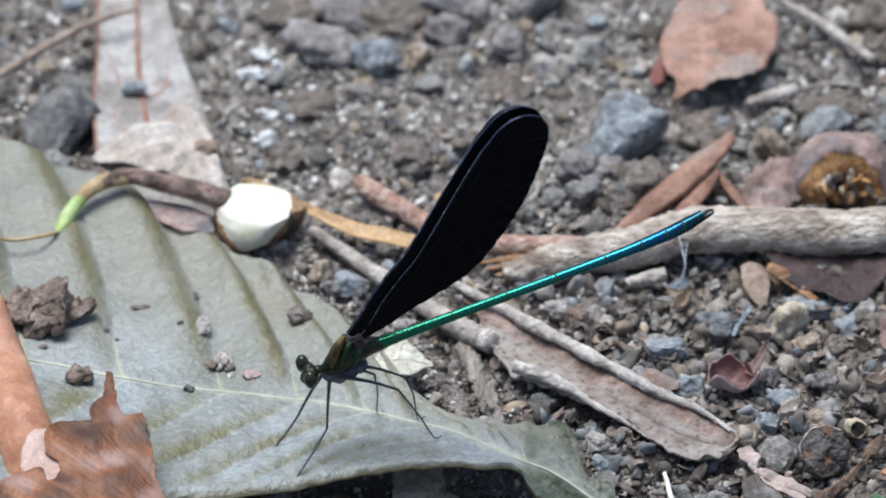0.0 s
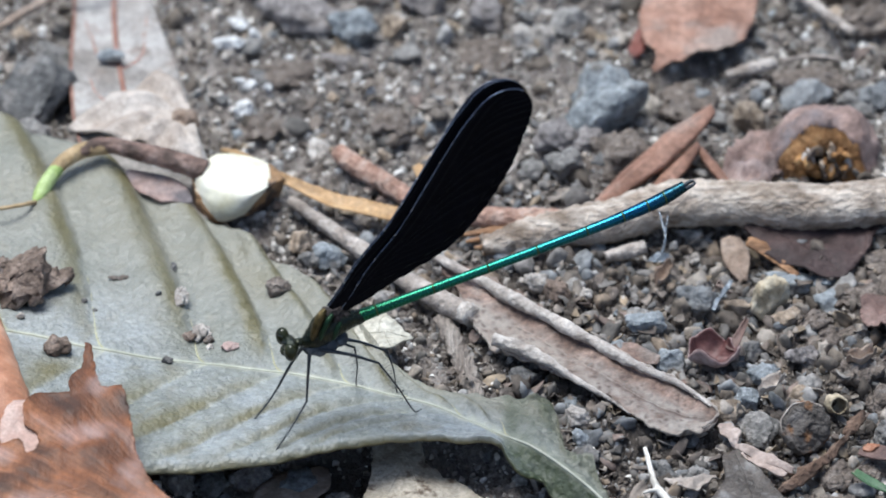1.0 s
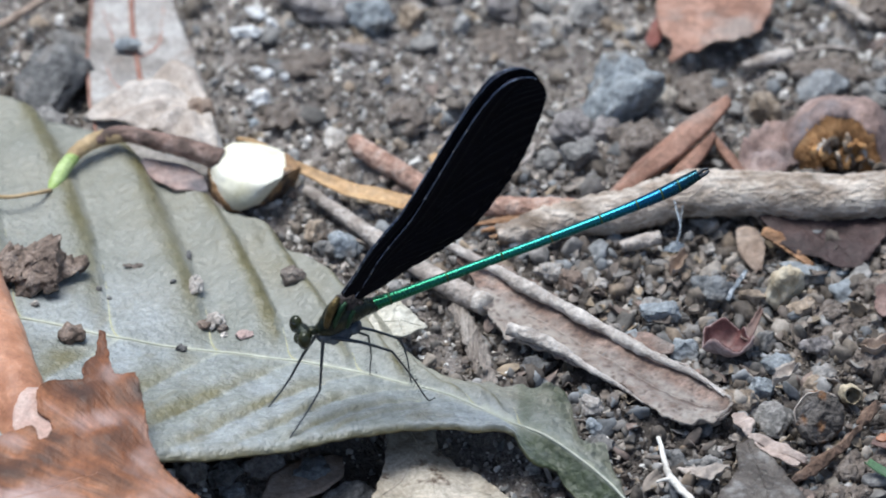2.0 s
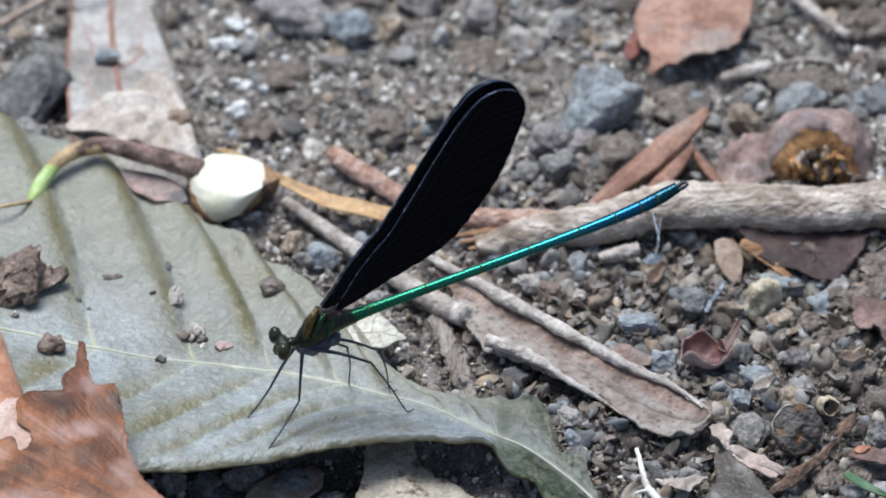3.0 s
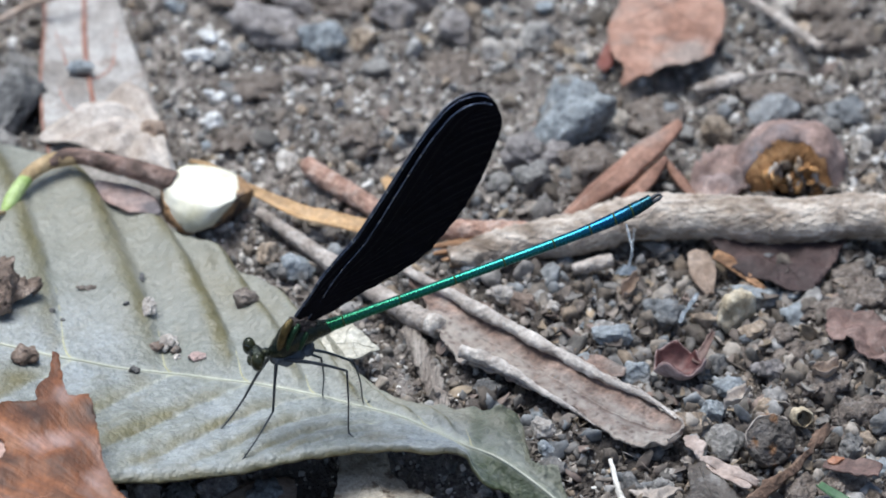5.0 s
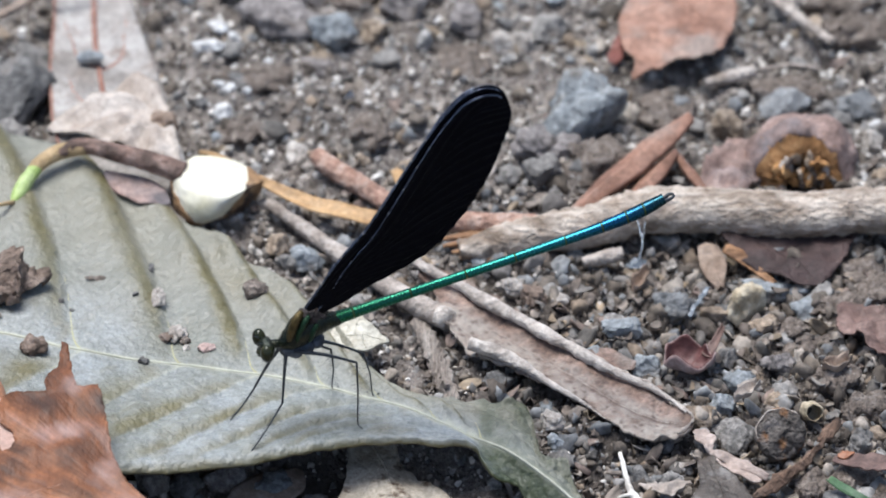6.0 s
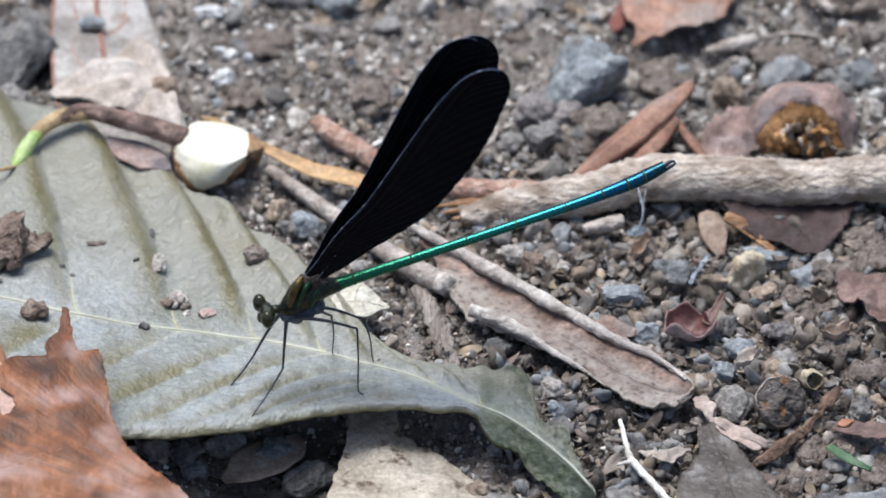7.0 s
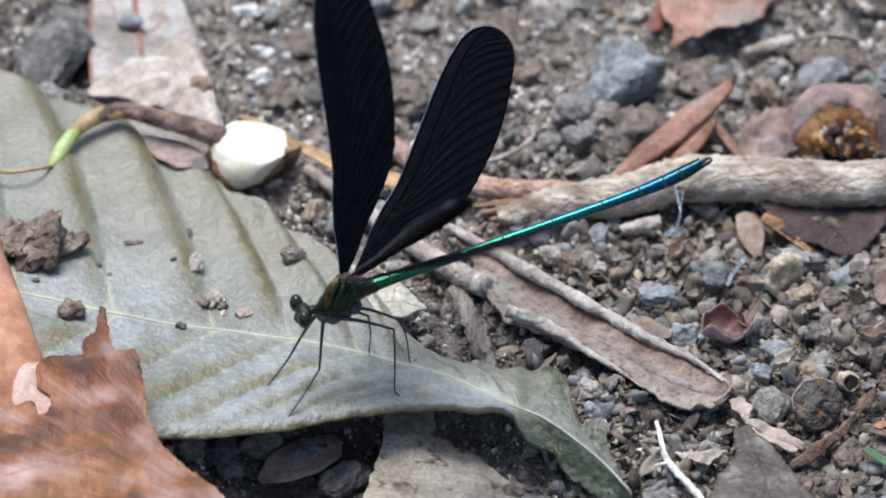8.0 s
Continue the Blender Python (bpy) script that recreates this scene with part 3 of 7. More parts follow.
def build_ground():
    xs, ys = axis(-78, 80, 0.48), axis(-66, 82, 0.48)
    verts = [(x * MM, y * MM, soil_z(x, y) * MM) for y in ys for x in xs]
    w = len(xs)
    faces = [(j * w + i, j * w + i + 1, (j + 1) * w + i + 1, (j + 1) * w + i) for j in range(len(ys) - 1) for i in range(w - 1)]
    me = bpy.data.meshes.new("ground")
    me.from_pydata(verts, [], faces)
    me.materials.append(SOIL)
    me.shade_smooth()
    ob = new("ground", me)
    # The gravel term is soil colour; the pit term paints shade under the leaf.
    set_points(ob, "humus_and_shade", [math.exp(-min(50.0, (x / 105) ** 4 + (y / 95) ** 4)) * min(1.0, 1.1 * in_gravel(x, y) + 0.7 * pit(x, y)) for y in ys for x in xs])
    tagged(ob, "dry grey-brown soil with grit and crumbs", "ground", kind="structure")


build_ground()


def scatter(name, mat, label, count, seed, sizes, shapes, sub, angular, flat, zone, smooth=False):
    """Thousands of loose bits of a few shapes, joined."""
    base = []
    for s in range(shapes):
        b = rock(s + seed * 10, sub, angular, 0.42)
        base.append(([v.co.copy() for v in b.verts], [[v.index for v in f.verts] for f in b.faces]))
        b.free()
    r = random.Random(seed)
    verts, faces = [], []
    k = 0
    while k < count:
        x, y = r.uniform(-76, 78), r.uniform(-62, 80)
        if r.random() > zone(x, y):
            continue
        k += 1
        s = min(sizes[1], sizes[0] + r.expovariate(sizes[2]))
        vs, fs = base[k % shapes]
        z = soil_z(x, y) + s * r.uniform(0.05, 0.45)
        e = Euler((r.uniform(0, 6), r.uniform(0, 6), r.uniform(0, 6))).to_matrix()
        sc = Vector((s * r.uniform(0.8, 1.4), s, s * r.uniform(*flat)))
        o = len(verts)
        for v in vs:
            p = e @ Vector((v.x * sc.x, v.y * sc.y, v.z * sc.z))
            verts.append(((x + p.x) * MM, (y + p.y) * MM, (z + p.z) * MM))
        faces.extend([[o + i for i in f] for f in fs])
    me = bpy.data.meshes.new(name)
    me.from_pydata(verts, [], faces)
    me.materials.append(mat)
    if smooth:
        me.shade_smooth()
    tagged(new(name, me), label, name, kind="stuff")


def build_grit():
    scatter("grit", GRIT, "fine grey-brown grit strewn over the soil", 44000, 3, (0.12, 0.8, 6.0), 8, 1, 2, (0.5, 0.9), lambda x, y: 1.0 - 0.8 * in_gravel(x, y) - 1.0 * pit(x, y))
    scatter("gravel", GRAVEL, "coarse mixed gravel and soil crumbs over the ground", 8000, 5, (0.22, 1.7, 3.0), 18, 2, 9, (0.5, 0.95), lambda x, y: 0.12 + 0.88 * in_gravel(x, y) - 1.5 * pit(x, y) - 1.2 * under_curl(x, y), smooth=True)
    scatter("soil_crumbs", CRUMBS, "dark brown soil crumbs between the gravel", 7000, 8, (0.12, 0.7, 6.0), 10, 2, 4, (0.6, 1.0), lambda x, y: in_gravel(x, y) - 1.5 * pit(x, y))


build_grit()


# ---- the big leaf ----
LEAF_MID = [(-67.4, -16.7), (-57.1, -17.8), (-50.7, -19.6), (-44.4, -20.9), (-33.3, -22.5), (-21.9, -24.6), (-14.7, -26.8), (-10.4, -28.4), (-4.5, -31.2), (0.5, -34.8), (3.6, -37.3), (5.8, -38.5), (9.7, -41.5), (14.3, -45.3), (17.6, -48.6), (19.4, -51.2)]
LEAF_UP = [(-69.6, 34.2), (-58.8, 28.2), (-51.9, 24.9), (-43.6, 19.3), (-33.7, 9.9), (-25.4, 2.0), (-17.9, -6.2), (-13.1, -14.5), (-8.4, -21.9), (-5.5, -25.4), (-1.7, -26.5), (2.7, -27.5), (6.7, -29.3), (11.0, -30.9), (11.9, -36.3), (12.8, -39.5), (15.5, -40.5), (16.4, -43.5), (17.6, -46.6), (19.5, -50.1)]
LEAF_LOW = [(-66.0, -49.4), (-55.9, -50.6), (-40.7, -46.4), (-34.7, -45.7), (-24.7, -43.9), (-16.1, -41.1), (-6.0, -39.5), (-0.3, -40.5), (3.9, -40.5), (5.0, -43.3), (6.6, -45.0), (9.7, -45.2), (12.1, -48.1), (15.8, -51.3), (19.0, -51.5)]


def along(line, x):
    xs, ys = zip(*line)
    return float(np.interp(x, xs, ys))


def smooth_line(line):
    return [tuple(p) for p in curve_pts(line, 60)]


MID, UP, LOW = smooth_line(LEAF_MID), smooth_line(LEAF_UP), smooth_line(LEAF_LOW)
X0, X1 = LEAF_MID[0][0], LEAF_MID[-1][0]
VEIN_XS = [-72.0, -59.0, -46.5, -33.5, -23.5, -14.7, -7.0, 0.0, 5.2]


def leaf_shear(v):
    """How far back towards the stalk a side vein has run at v."""
    return (1.2 * (1 - math.exp(-v / 0.03)) + 0.8 * v + 9.0 * v * v) if v > 0 else (22.0 * -v + 4 * v * v)


def vein_frac(x, v):
    """Place between two side veins, 0 at the one towards the stalk and 1 at the next."""
    s = x + leaf_shear(v)
    for a, b in zip(VEIN_XS, VEIN_XS[1:]):
        if a <= s < b:
            return (s - a) / (b - a)
    return 0.5 if s < VEIN_XS[0] else 0.0


def leaf_point(x, v):
    ym = along(MID, x)
    ye = along(UP, x) if v > 0 else along(LOW, x)
    y = ym + (ye - ym) * abs(v)
    wide = abs(ye - ym)
    tip = max(0.0, min(1.0, (x - 3) / 8))
    z = float(np.interp(x, [-75, -35, -10, 8, 14, 20], [7.5, 4.2, 3.9, 4.4, 3.0, 0.4]))
    f = vein_frac(x, v)
    amp = min(1.0, wide / 14) * (1 - tip) * min(1.0, abs(v) * 2.6)
    if v > 0:
        z += amp * (1.5 + 0.6 * noise.noise(Vector((x * 0.1, y * 0.1, 9)))) * math.sin(math.pi * f ** 2.1)
    else:
        z += amp * 0.5 * (1 - v ** 4) * math.sin(math.pi * f ** 1.3) * max(0.0, min(1.0, (-1 - x) / 8))
    z += 0.45 * noise.noise(Vector((x * 0.14, y * 0.14, 2.0))) * (1 - 0.8 * max(0, -v)) + 0.28 * noise.noise(Vector((x * 0.45, y * 0.45, 5.0))) * min(1, abs(v) * 4)
    if v < 0:
        lip = max(0.0, abs(v) - 0.93) / 0.07
        z += (2.1 * abs(v) ** 1.5 - 0.9 * lip ** 2) * (1 - tip) + (1 - lip) * min(1.0, -v * 2) * (0.1 * noise.noise(Vector((x * 0.8, y * 1.3, 1))) + 0.07 * noise.noise(Vector((x * 1.9, y * 2.6, 4))))
        z -= tip * (2.5 * abs(v) + 1.5 * math.sin(math.pi * abs(v)))
    else:
        z -= 1.8 * v * v * (1 - tip)
        z += tip * 0.5 * v * math.sin(x * 0.9)
    z += tip * abs(v) ** 0.7 * (1.3 * noise.noise(Vector((x * 0.4, y * 0.4, 21))) + 0.75 * noise.noise(Vector((x * 1.1, y * 1.1, 22))) + 0.22 * noise.noise(Vector((x * 2.6, y * 2.6, 23))))
    return Vector((x, y, z))


def leaf_tint(x, v):
    """Strength of the olive-brown tint beside the side veins."""
    f = vein_frac(x, v) + 0.05 * noise.noise(Vector((x * 0.3, v * 5, 3))) + 0.05 * noise.noise(Vector((x * 0.8, v * 14, 5)))
    some = noise.noise(Vector((x * 0.09, v * 3, 6)))
    if v > 0:
        t = (1.05 + 0.9 * some) * math.exp(-((f - 0.86) / (0.16 if f < 0.86 else 0.08)) ** 2) * min(1, v * 3) + 0.45 * max(0.0, noise.noise(Vector((x * 0.13, v * 4, 14)))) * math.exp(-((f - 0.5) / 0.3) ** 2)
    else:
        t = (0.8 + 0.6 * some) * math.exp(-((f - 0.9) / (0.26 if f < 0.9 else 0.11)) ** 2) + max(0.0, 0.6 * some) * math.exp(-((f - 0.42) / 0.09) ** 2)
        t *= max(0.0, min(1.0, (-6 - x) / 12)) * min(1, -v * 5) * max(0, min(1, 5.6 + 5.6 * v))
    if v < -0.95:
        t = max(t, (-v - 0.95) / 0.05)
    return max(0.0, min(1.0, t))


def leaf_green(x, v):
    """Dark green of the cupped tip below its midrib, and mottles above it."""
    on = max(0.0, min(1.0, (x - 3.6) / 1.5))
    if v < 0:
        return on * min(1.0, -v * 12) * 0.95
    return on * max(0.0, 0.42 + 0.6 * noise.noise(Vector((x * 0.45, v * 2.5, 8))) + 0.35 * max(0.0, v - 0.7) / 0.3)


def build_leaf():
    n, m = 380, 64
    rows, tint, warm, green, pale, flare = [], [], [], [], [], []
    for i in range(n + 1):
        x = X0 + (X1 - X0) * i / n
        row = []
        for j in range(-m, m + 1):
            v = j / m
            p = leaf_point(x, v)
            if abs(v) > 0.85:
                p.y += 0.6 * (abs(v) - 0.85) / 0.15 * noise.noise(Vector((x * 0.5, v, 0))) * (1 if v > 0 else 0.2)
            row.append(p)
            tint.append(leaf_tint(x, v))
            warm.append(0.15 + 0.85 * min(1.0, v * 1.6) if v > 0 else 0.1)
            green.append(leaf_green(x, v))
            on = max(0.0, min(1.0, (x + 6) / 8))
            pale.append(on * (0.9 * math.exp(-(v / 0.14) ** 2) + 0.45 * max(0.0, noise.noise(Vector((x * 0.7, v * 4, 13))) + 0.1)))
            off = min((abs(x + leaf_shear(v) - a) for a in VEIN_XS), default=9.0)
            flare.append(0.9 * math.exp(-(off / 0.38) ** 2) * math.exp(-abs(v) / 0.1) + 0.75 * math.exp(-(abs(v) * abs(along(UP if v > 0 else LOW, x) - along(MID, x)) / 0.42) ** 2))
        rows.append(row)
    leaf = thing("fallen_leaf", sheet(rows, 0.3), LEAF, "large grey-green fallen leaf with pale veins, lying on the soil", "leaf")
    for name, values in (("vein_tint", tint), ("sheenless_warm_half", warm), ("green_tip", green), ("pale_tip", pale), ("vein_flare", flare)):
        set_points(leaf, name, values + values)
    pts = []
    for i in range(40):
        x = X0 + (X1 - 0.5 - X0) * i / 39
        p = leaf_point(x, 0.0)
        pts.append((p.x, p.y, p.z - 0.02, 0.22 - 0.05 * i / 39))
    part("midrib", tube(bmesh.new(), pts, 120, 8), VEIN, leaf, "pale yellowish midrib")
    for x in VEIN_XS:
        for sgn in (1, -1):
            vein = []
            for i in range(14):
                v = (i / 13) ** 1.5 * (0.4 if sgn > 0 else 0.55)
                p = leaf_point(max(X0, x - leaf_shear(sgn * v) * (0.35 if x > 4 else 1)), sgn * v)
                vein.append((p.x, p.y, p.z - 0.04, (0.15 if sgn > 0 else 0.05) * (1.3 if x > 1 and sgn > 0 else 0.6 if x > 1 else 1) * (1 - 0.75 * i / 13)))
            part("side_vein", tube(bmesh.new(), vein, 40, 6), SIDEVEIN, leaf)
    return leaf


build_leaf()


# ---- branch, sticks and bark ----
def build_branch():
    bm = bmesh.new()
    tube(bm, [(*(82.6, 6.5, 3.5), 3.0), (*(67.8, 7.1, 3.5), 3.1), (*(58.1, 9.7, 4.0), 3.0), (*(45.6, 8.8, 4.0), 3.0), (*(34.6, 10.9, 3.6), 3.0), (*(25.7, 10.2, 3.4), 3.1), (*(18.2, 7.7, 3.0), 2.8), (*(10.1, 6.3, 2.5), 2.4), (*(5.6, 4.8, 2.2), 1.9), (*(2.3, 4.2, 2.0), 1.3)], 130, 28, 0.16, 1.1, knot=0.12)
    branch = thing("branch", bm, BRANCH, "pale weathered dead branch with a broken forked end on the soil", "branch")
    bm = tube(bmesh.new(), [(*(13.0, 7.1, 3.5), 1.6), (*(5.6, 8.8, 3.0), 1.5), (*(-0.3, 10.1, 2.6), 1.4), (*(-6.2, 13.6, 2.2), 1.3), (*(-10.7, 18.2, 2.0), 1.35), (*(-14.5, 22.1, 2.0), 1.35), (*(-16.6, 24.9, 2.0), 1.2)], 60, 14, 0.22, 1.6, knot=0.1)
    part("side_shoot", bm, REDTWIG, branch, "thin reddish side shoot with wrinkled bark")
    bm = bmesh.new()
    for i in range(5):
        tube(bm, [(*(9.0, 6.5, 2.5), 0.8), (4.9 + i * 0.4, 5.7 - i * 0.9 + 1.5, 2.2 - i * 0.25, 0.7), (-1.0 + i * 1.1, 4.8 - i * 1.0 + 2, 1.8 - i * 0.3, 0.25)], 10, 6, 0.3, 2)
    part("splinters", bm, SPLINTER, branch, "orange-brown splintered wood at the break")
    return branch


build_branch()


def simple_tube(name, pts, mat, label, category, n=60, seg=14, rough=0.3, rscale=1.3, knot=0.2, squash=1.0):
    return thing(name, tube(bmesh.new(), pts, n, seg, rough, rscale, squash, knot=knot), mat, label, category)


pale_stick = simple_tube("stick", [(*(-22.8, 15.1, 1.5), 0.8), (*(-18.1, 9.8, 1.4), 1.0), (*(-12.9, 3.7, 1.4), 1.15), (*(-6.9, -3.0, 1.5), 1.2), (*(-2.6, -7.4, 1.7), 1.4), (*(0.2, -9.9, 1.8), 1.4)], RIM, "pale grey weathered stick with a broken end", "stick", rough=0.18)
part("broken_end", tube(bmesh.new(), [(-0.4, -9.4, 1.9, 1.42), (0.2, -9.9, 1.95, 1.5), (0.8, -10.5, 2.0, 1.4)], 8, 16, 0.14, 1.6), PALE, pale_stick, "pale splintered break")
simple_tube("stick", [(*(-3.1, -8.4, 0.3), 0.9), (*(-1.4, -14.7, 0.4), 1.3), (*(0.1, -20.5, 0.4), 1.3), (*(1.5, -25.2, 0.2), 0.8)], SPLIT, "short grey-brown split stick lying on the soil", "stick", n=90, seg=22, rough=0.5, rscale=1.1, knot=0.3, squash=0.6)
simple_tube("stick", [(*(18.4, 2.2, 1.4), 0.75), (*(20.6, 3.0, 1.5), 0.95), (*(23.6, 3.8, 1.7), 0.9)], RIM, "short pale pinkish stick stub under the branch", "stick", n=24, rough=0.2)
simple_tube("twig", [(*(-68.1, 46.2, 3.0), 0.55), (*(-60.6, 52.3, 4.0), 0.6), (*(-53.9, 57.1, 5.0), 0.55), (*(-46.6, 60.2, 5.5), 0.35)], KNOB, "thin brown twig leaning over the stones", "twig")
simple_tube("twig", [(*(39.6, 64.4, 2.0), 0.5), (*(44.8, 58.4, 2.5), 0.65), (*(49.2, 52.4, 3.0), 0.7), (*(52.5, 48.1, 3.0), 0.6)], RIM, "straight pale grey twig on the soil", "twig")
simple_tube("stick", [(*(35.3, 41.2, 1.3), 0.6), (*(38.7, 42.5, 1.5), 0.85), (*(42.0, 43.7, 1.5), 0.8)], RIM, "short pale broken stick among the pebbles", "stick", rough=0.15)
simple_tube("twig", [(*(42.5, 44.1, 1.4), 0.3), (*(46.7, 45.0, 1.5), 0.38), (*(50.9, 44.5, 1.3), 0.28)], RIM, "thin pale twig among the pebbles", "twig", rough=0.15)
simple_tube("root", [(*(22.6, -38.1, 2.0), 0.3), (*(23.3, -42.5, 1.8), 0.4), (*(24.0, -45.5, 1.5), 0.5), (*(26.2, -49.1, 1.2), 0.5), (*(29.0, -53.9, 1.0), 0.45)], ROOT, "thin white forked rootlet", "root", knot=0.2)
simple_tube("root", [(*(0.9, 15.8, 2.4), 0.3), (*(3.3, 17.0, 2.4), 0.34), (*(5.6, 18.9, 2.5), 0.34), (*(6.9, 21.3, 2.5), 0.3), (*(6.7, 23.2, 2.3), 0.25), (*(5.2, 23.6, 2.0), 0.18)], RIM, "thin pale hooked rootlet by the branch", "root", n=30, seg=8)
simple_tube("root", [(*(24.0, -45.9, 1.6), 0.35), (*(23.1, -46.0, 1.5), 0.25), (*(22.1, -46.2, 1.3), 0.15)], ROOT, "short white prong of a rootlet", "root", n=10, seg=8)


def build_petiole():
    bm = tube(bmesh.new(), [(*(-51.3, 18.6, 7.0), 0.95), (*(-48.0, 19.8, 7.5), 1.0), (*(-45.0, 19.3, 7.5), 1.15), (*(-41.2, 18.4, 7.0), 1.3), (*(-36.7, 16.9, 6.5), 1.45), (*(-33.9, 16.0, 6.0), 1.5)], 50, 16, 0.12, 1.4, knot=0.12)
    ob = thing("leaf_stalk", bm, STALK, "curved brown leaf stalk with a fresh green tip", "stalk")
    part("stalk_bend", tube(bmesh.new(), [(*(-54.1, 15.1, 6.5), 0.85), (*(-52.7, 17.3, 6.8), 1.0), (*(-50.2, 19.2, 7.1), 1.08), (*(-46.5, 19.9, 7.5), 1.12)], 20, 14, 0.06), STEM, ob, "tan bend of the stalk")
    part("stalk_tip", tube(bmesh.new(), [(*(-56.4, 9.3, 5.8), 0.45), (*(-55.5, 11.7, 6.0), 0.95), (*(-54.5, 14.1, 6.4), 1.0), (*(-53.4, 16.3, 6.6), 0.92)], 20, 14, 0.05), GREEN, ob, "fresh light green tip")
    part("stalk_thread", tube(bmesh.new(), [(*(-56.1, 9.0, 6.6), 0.3), (*(-58.0, 6.6, 8.0), 0.28), (*(-62.4, 5.4, 8.4), 0.25), (*(-67.5, 8.0, 8.6), 0.2)], 30, 6, 0.2), STEM, ob, "thin dry thread at the end")


build_petiole()


def near_run(run, x, y):
    """Distance in mm from a place to a line of points."""
    return min(math.hypot(x - px, y - py) for px, py in run)


def build_curled_bark():
    rib = [tuple(p) for p in curve_pts([(6.2, -11.9), (12.2, -17.4), (17.8, -23.0), (23.7, -28.3), (27.5, -30.5), (31.9, -32.2)], 80)]
    sides = []
    for a, b in (((6.3, -11.7), (9.6, -9.0)), ((9.2, -14.7), (12.9, -12.0)), ((12.8, -18.1), (16.2, -15.3)), ((17.2, -21.7), (20.7, -19.3)), ((22.2, -26.0), (25.7, -23.9)), ((15.7, -20.7), (18.2, -26.0)), ((20.8, -24.9), (23.2, -31.8))):
        sides += [(a[0] + (b[0] - a[0]) * k / 14, a[1] + (b[1] - a[1]) * k / 14) for k in range(15)]
    outline = [(-3.2, 0.9), (2.9, -2.4), (13.2, -12.5), (19.5, -18.5), (25.8, -23.7), (27.6, -24.9), (29.4, -27.4), (31.2, -30.1), (31.9, -32.0), (31.2, -34.2), (28.1, -35.2), (25.9, -35.1), (22.9, -33.6), (20.6, -30.6), (18.0, -27.6), (13.4, -24.0), (8.6, -20.2), (3.4, -17.2), (0.4, -11.5), (-1.4, -4.2)]
    def height(x, y):
        return 1.9 + 0.7 * noise.noise(Vector((x * 0.2, y * 0.2, 3))) + 0.3 * noise.noise(Vector((x * 0.7, y * 0.7, 6))) - 0.3 * math.exp(-(near_run(rib, x, y) / 2.0) ** 2) - 0.06 * math.exp(-(near_run(sides, x, y) / 0.5) ** 2)
    bm = plate(outline, height, 0.42, 0.35, 0.4, 4, 0.3, 0.9)
    ob = thing("curled_dead_leaf", bm, BARKY, "long mauve-brown dead leaf with pale rolled margins", "leaf")
    marks = []
    for q in ob.data.vertices:
        x, y = q.co.x / MM, q.co.y / MM
        spot = max(0.0, noise.noise(Vector((x * 0.8, y * 0.8, 4))) - 0.4) * 4 + max(0.0, noise.noise(Vector((x * 1.9, y * 1.9, 7))) - 0.3) * 5 + math.exp(-(math.hypot(x - 16.5, y + 19.3) / 0.55) ** 4)
        # First term paints the shade on the midrib's lower side.
        marks.append(max(0.0, min(0.95, (x - 10) / 12)) * math.exp(-(near_run(rib, x, y + 0.25) / 0.42) ** 2) + 0.3 * math.exp(-(near_run(sides, x, y) / 0.35) ** 2) + spot)
    set_points(ob, "rib", marks)
    ax, ay = (4.8, -10.2)
    bx, by = (31.2, -31.8)
    def dusted(q):
        return 0.45 - 0.5 * (q.co.y / MM - ay - (q.co.x / MM - ax) * (by - ay) / (bx - ax)) + 0.45 * noise.noise(q.co * 250) + 0.3 * noise.noise(q.co * 900)
    set_points(ob, "dusty", [dusted(q) for q in ob.data.vertices])
    up = [(*(-6.2, 3.8, 2.0), 0.44), (*(-0.3, -2.3, 3.0), 0.70), (*(4.8, -7.3, 3.2), 0.84), (*(10.7, -12.5, 3.2), 0.84), (*(15.8, -16.8, 3.0), 0.79), (*(20.1, -20.6, 2.8), 0.70), (*(23.7, -23.4, 2.6), 0.55), (*(26.6, -25.3, 2.5), 0.42), (*(29.2, -27.6, 2.4), 0.28), (*(31.2, -30.2, 2.3), 0.16)]
    part("rolled_margin", tube(bmesh.new(), up, 90, 14, 0.28, 0.9, knot=0.4), PALE_ROLL, ob, "pale rolled upper margin")
    low = [(*(3.5, -17.4, 3.5), 0.95), (*(6.1, -18.5, 3.4), 0.95), (*(8.8, -20.1, 3.2), 0.85), (*(11.4, -22.1, 2.9), 0.7), (*(13.6, -24.2, 2.5), 0.52), (*(16.3, -26.5, 2.3), 0.36), (*(18.4, -28.4, 2.2), 0.24), (*(20.8, -31.2, 2.1), 0.12)]
    part("rolled_margin", tube(bmesh.new(), low, 80, 14, 0.28, 0.9, knot=0.4), PALE_ROLL, ob, "pale rolled lower margin")
    edge = [tuple(p) for p in curve_pts([(18.0, -17.1), (22.3, -20.7), (25.8, -23.7), (28.7, -26.6), (30.9, -29.4), (32.0, -31.4), (30.0, -34.5)], 40)]
    part("pale_edge", tube(bmesh.new(), [(x, y, height(x, y) + 0.5 + 0.3 * noise.noise(Vector((x, y, 2))), 0.2 + 0.1 * noise.noise(Vector((x * 1.5, y * 1.5, 7)))) for x, y in edge], 120, 8, 0.4, 2.0), RIM, ob, "ragged pale edge")
    midrib = part("midrib", tube(bmesh.new(), [(x, y, height(x, y) - 0.12, 0.24 - 0.003 * k) for k, (x, y) in enumerate(rib[::2])], 80, 8), BARKY, ob, "dull brown midrib")
    set_points(midrib, "dusty", [dusted(q) for q in midrib.data.vertices])


build_curled_bark()


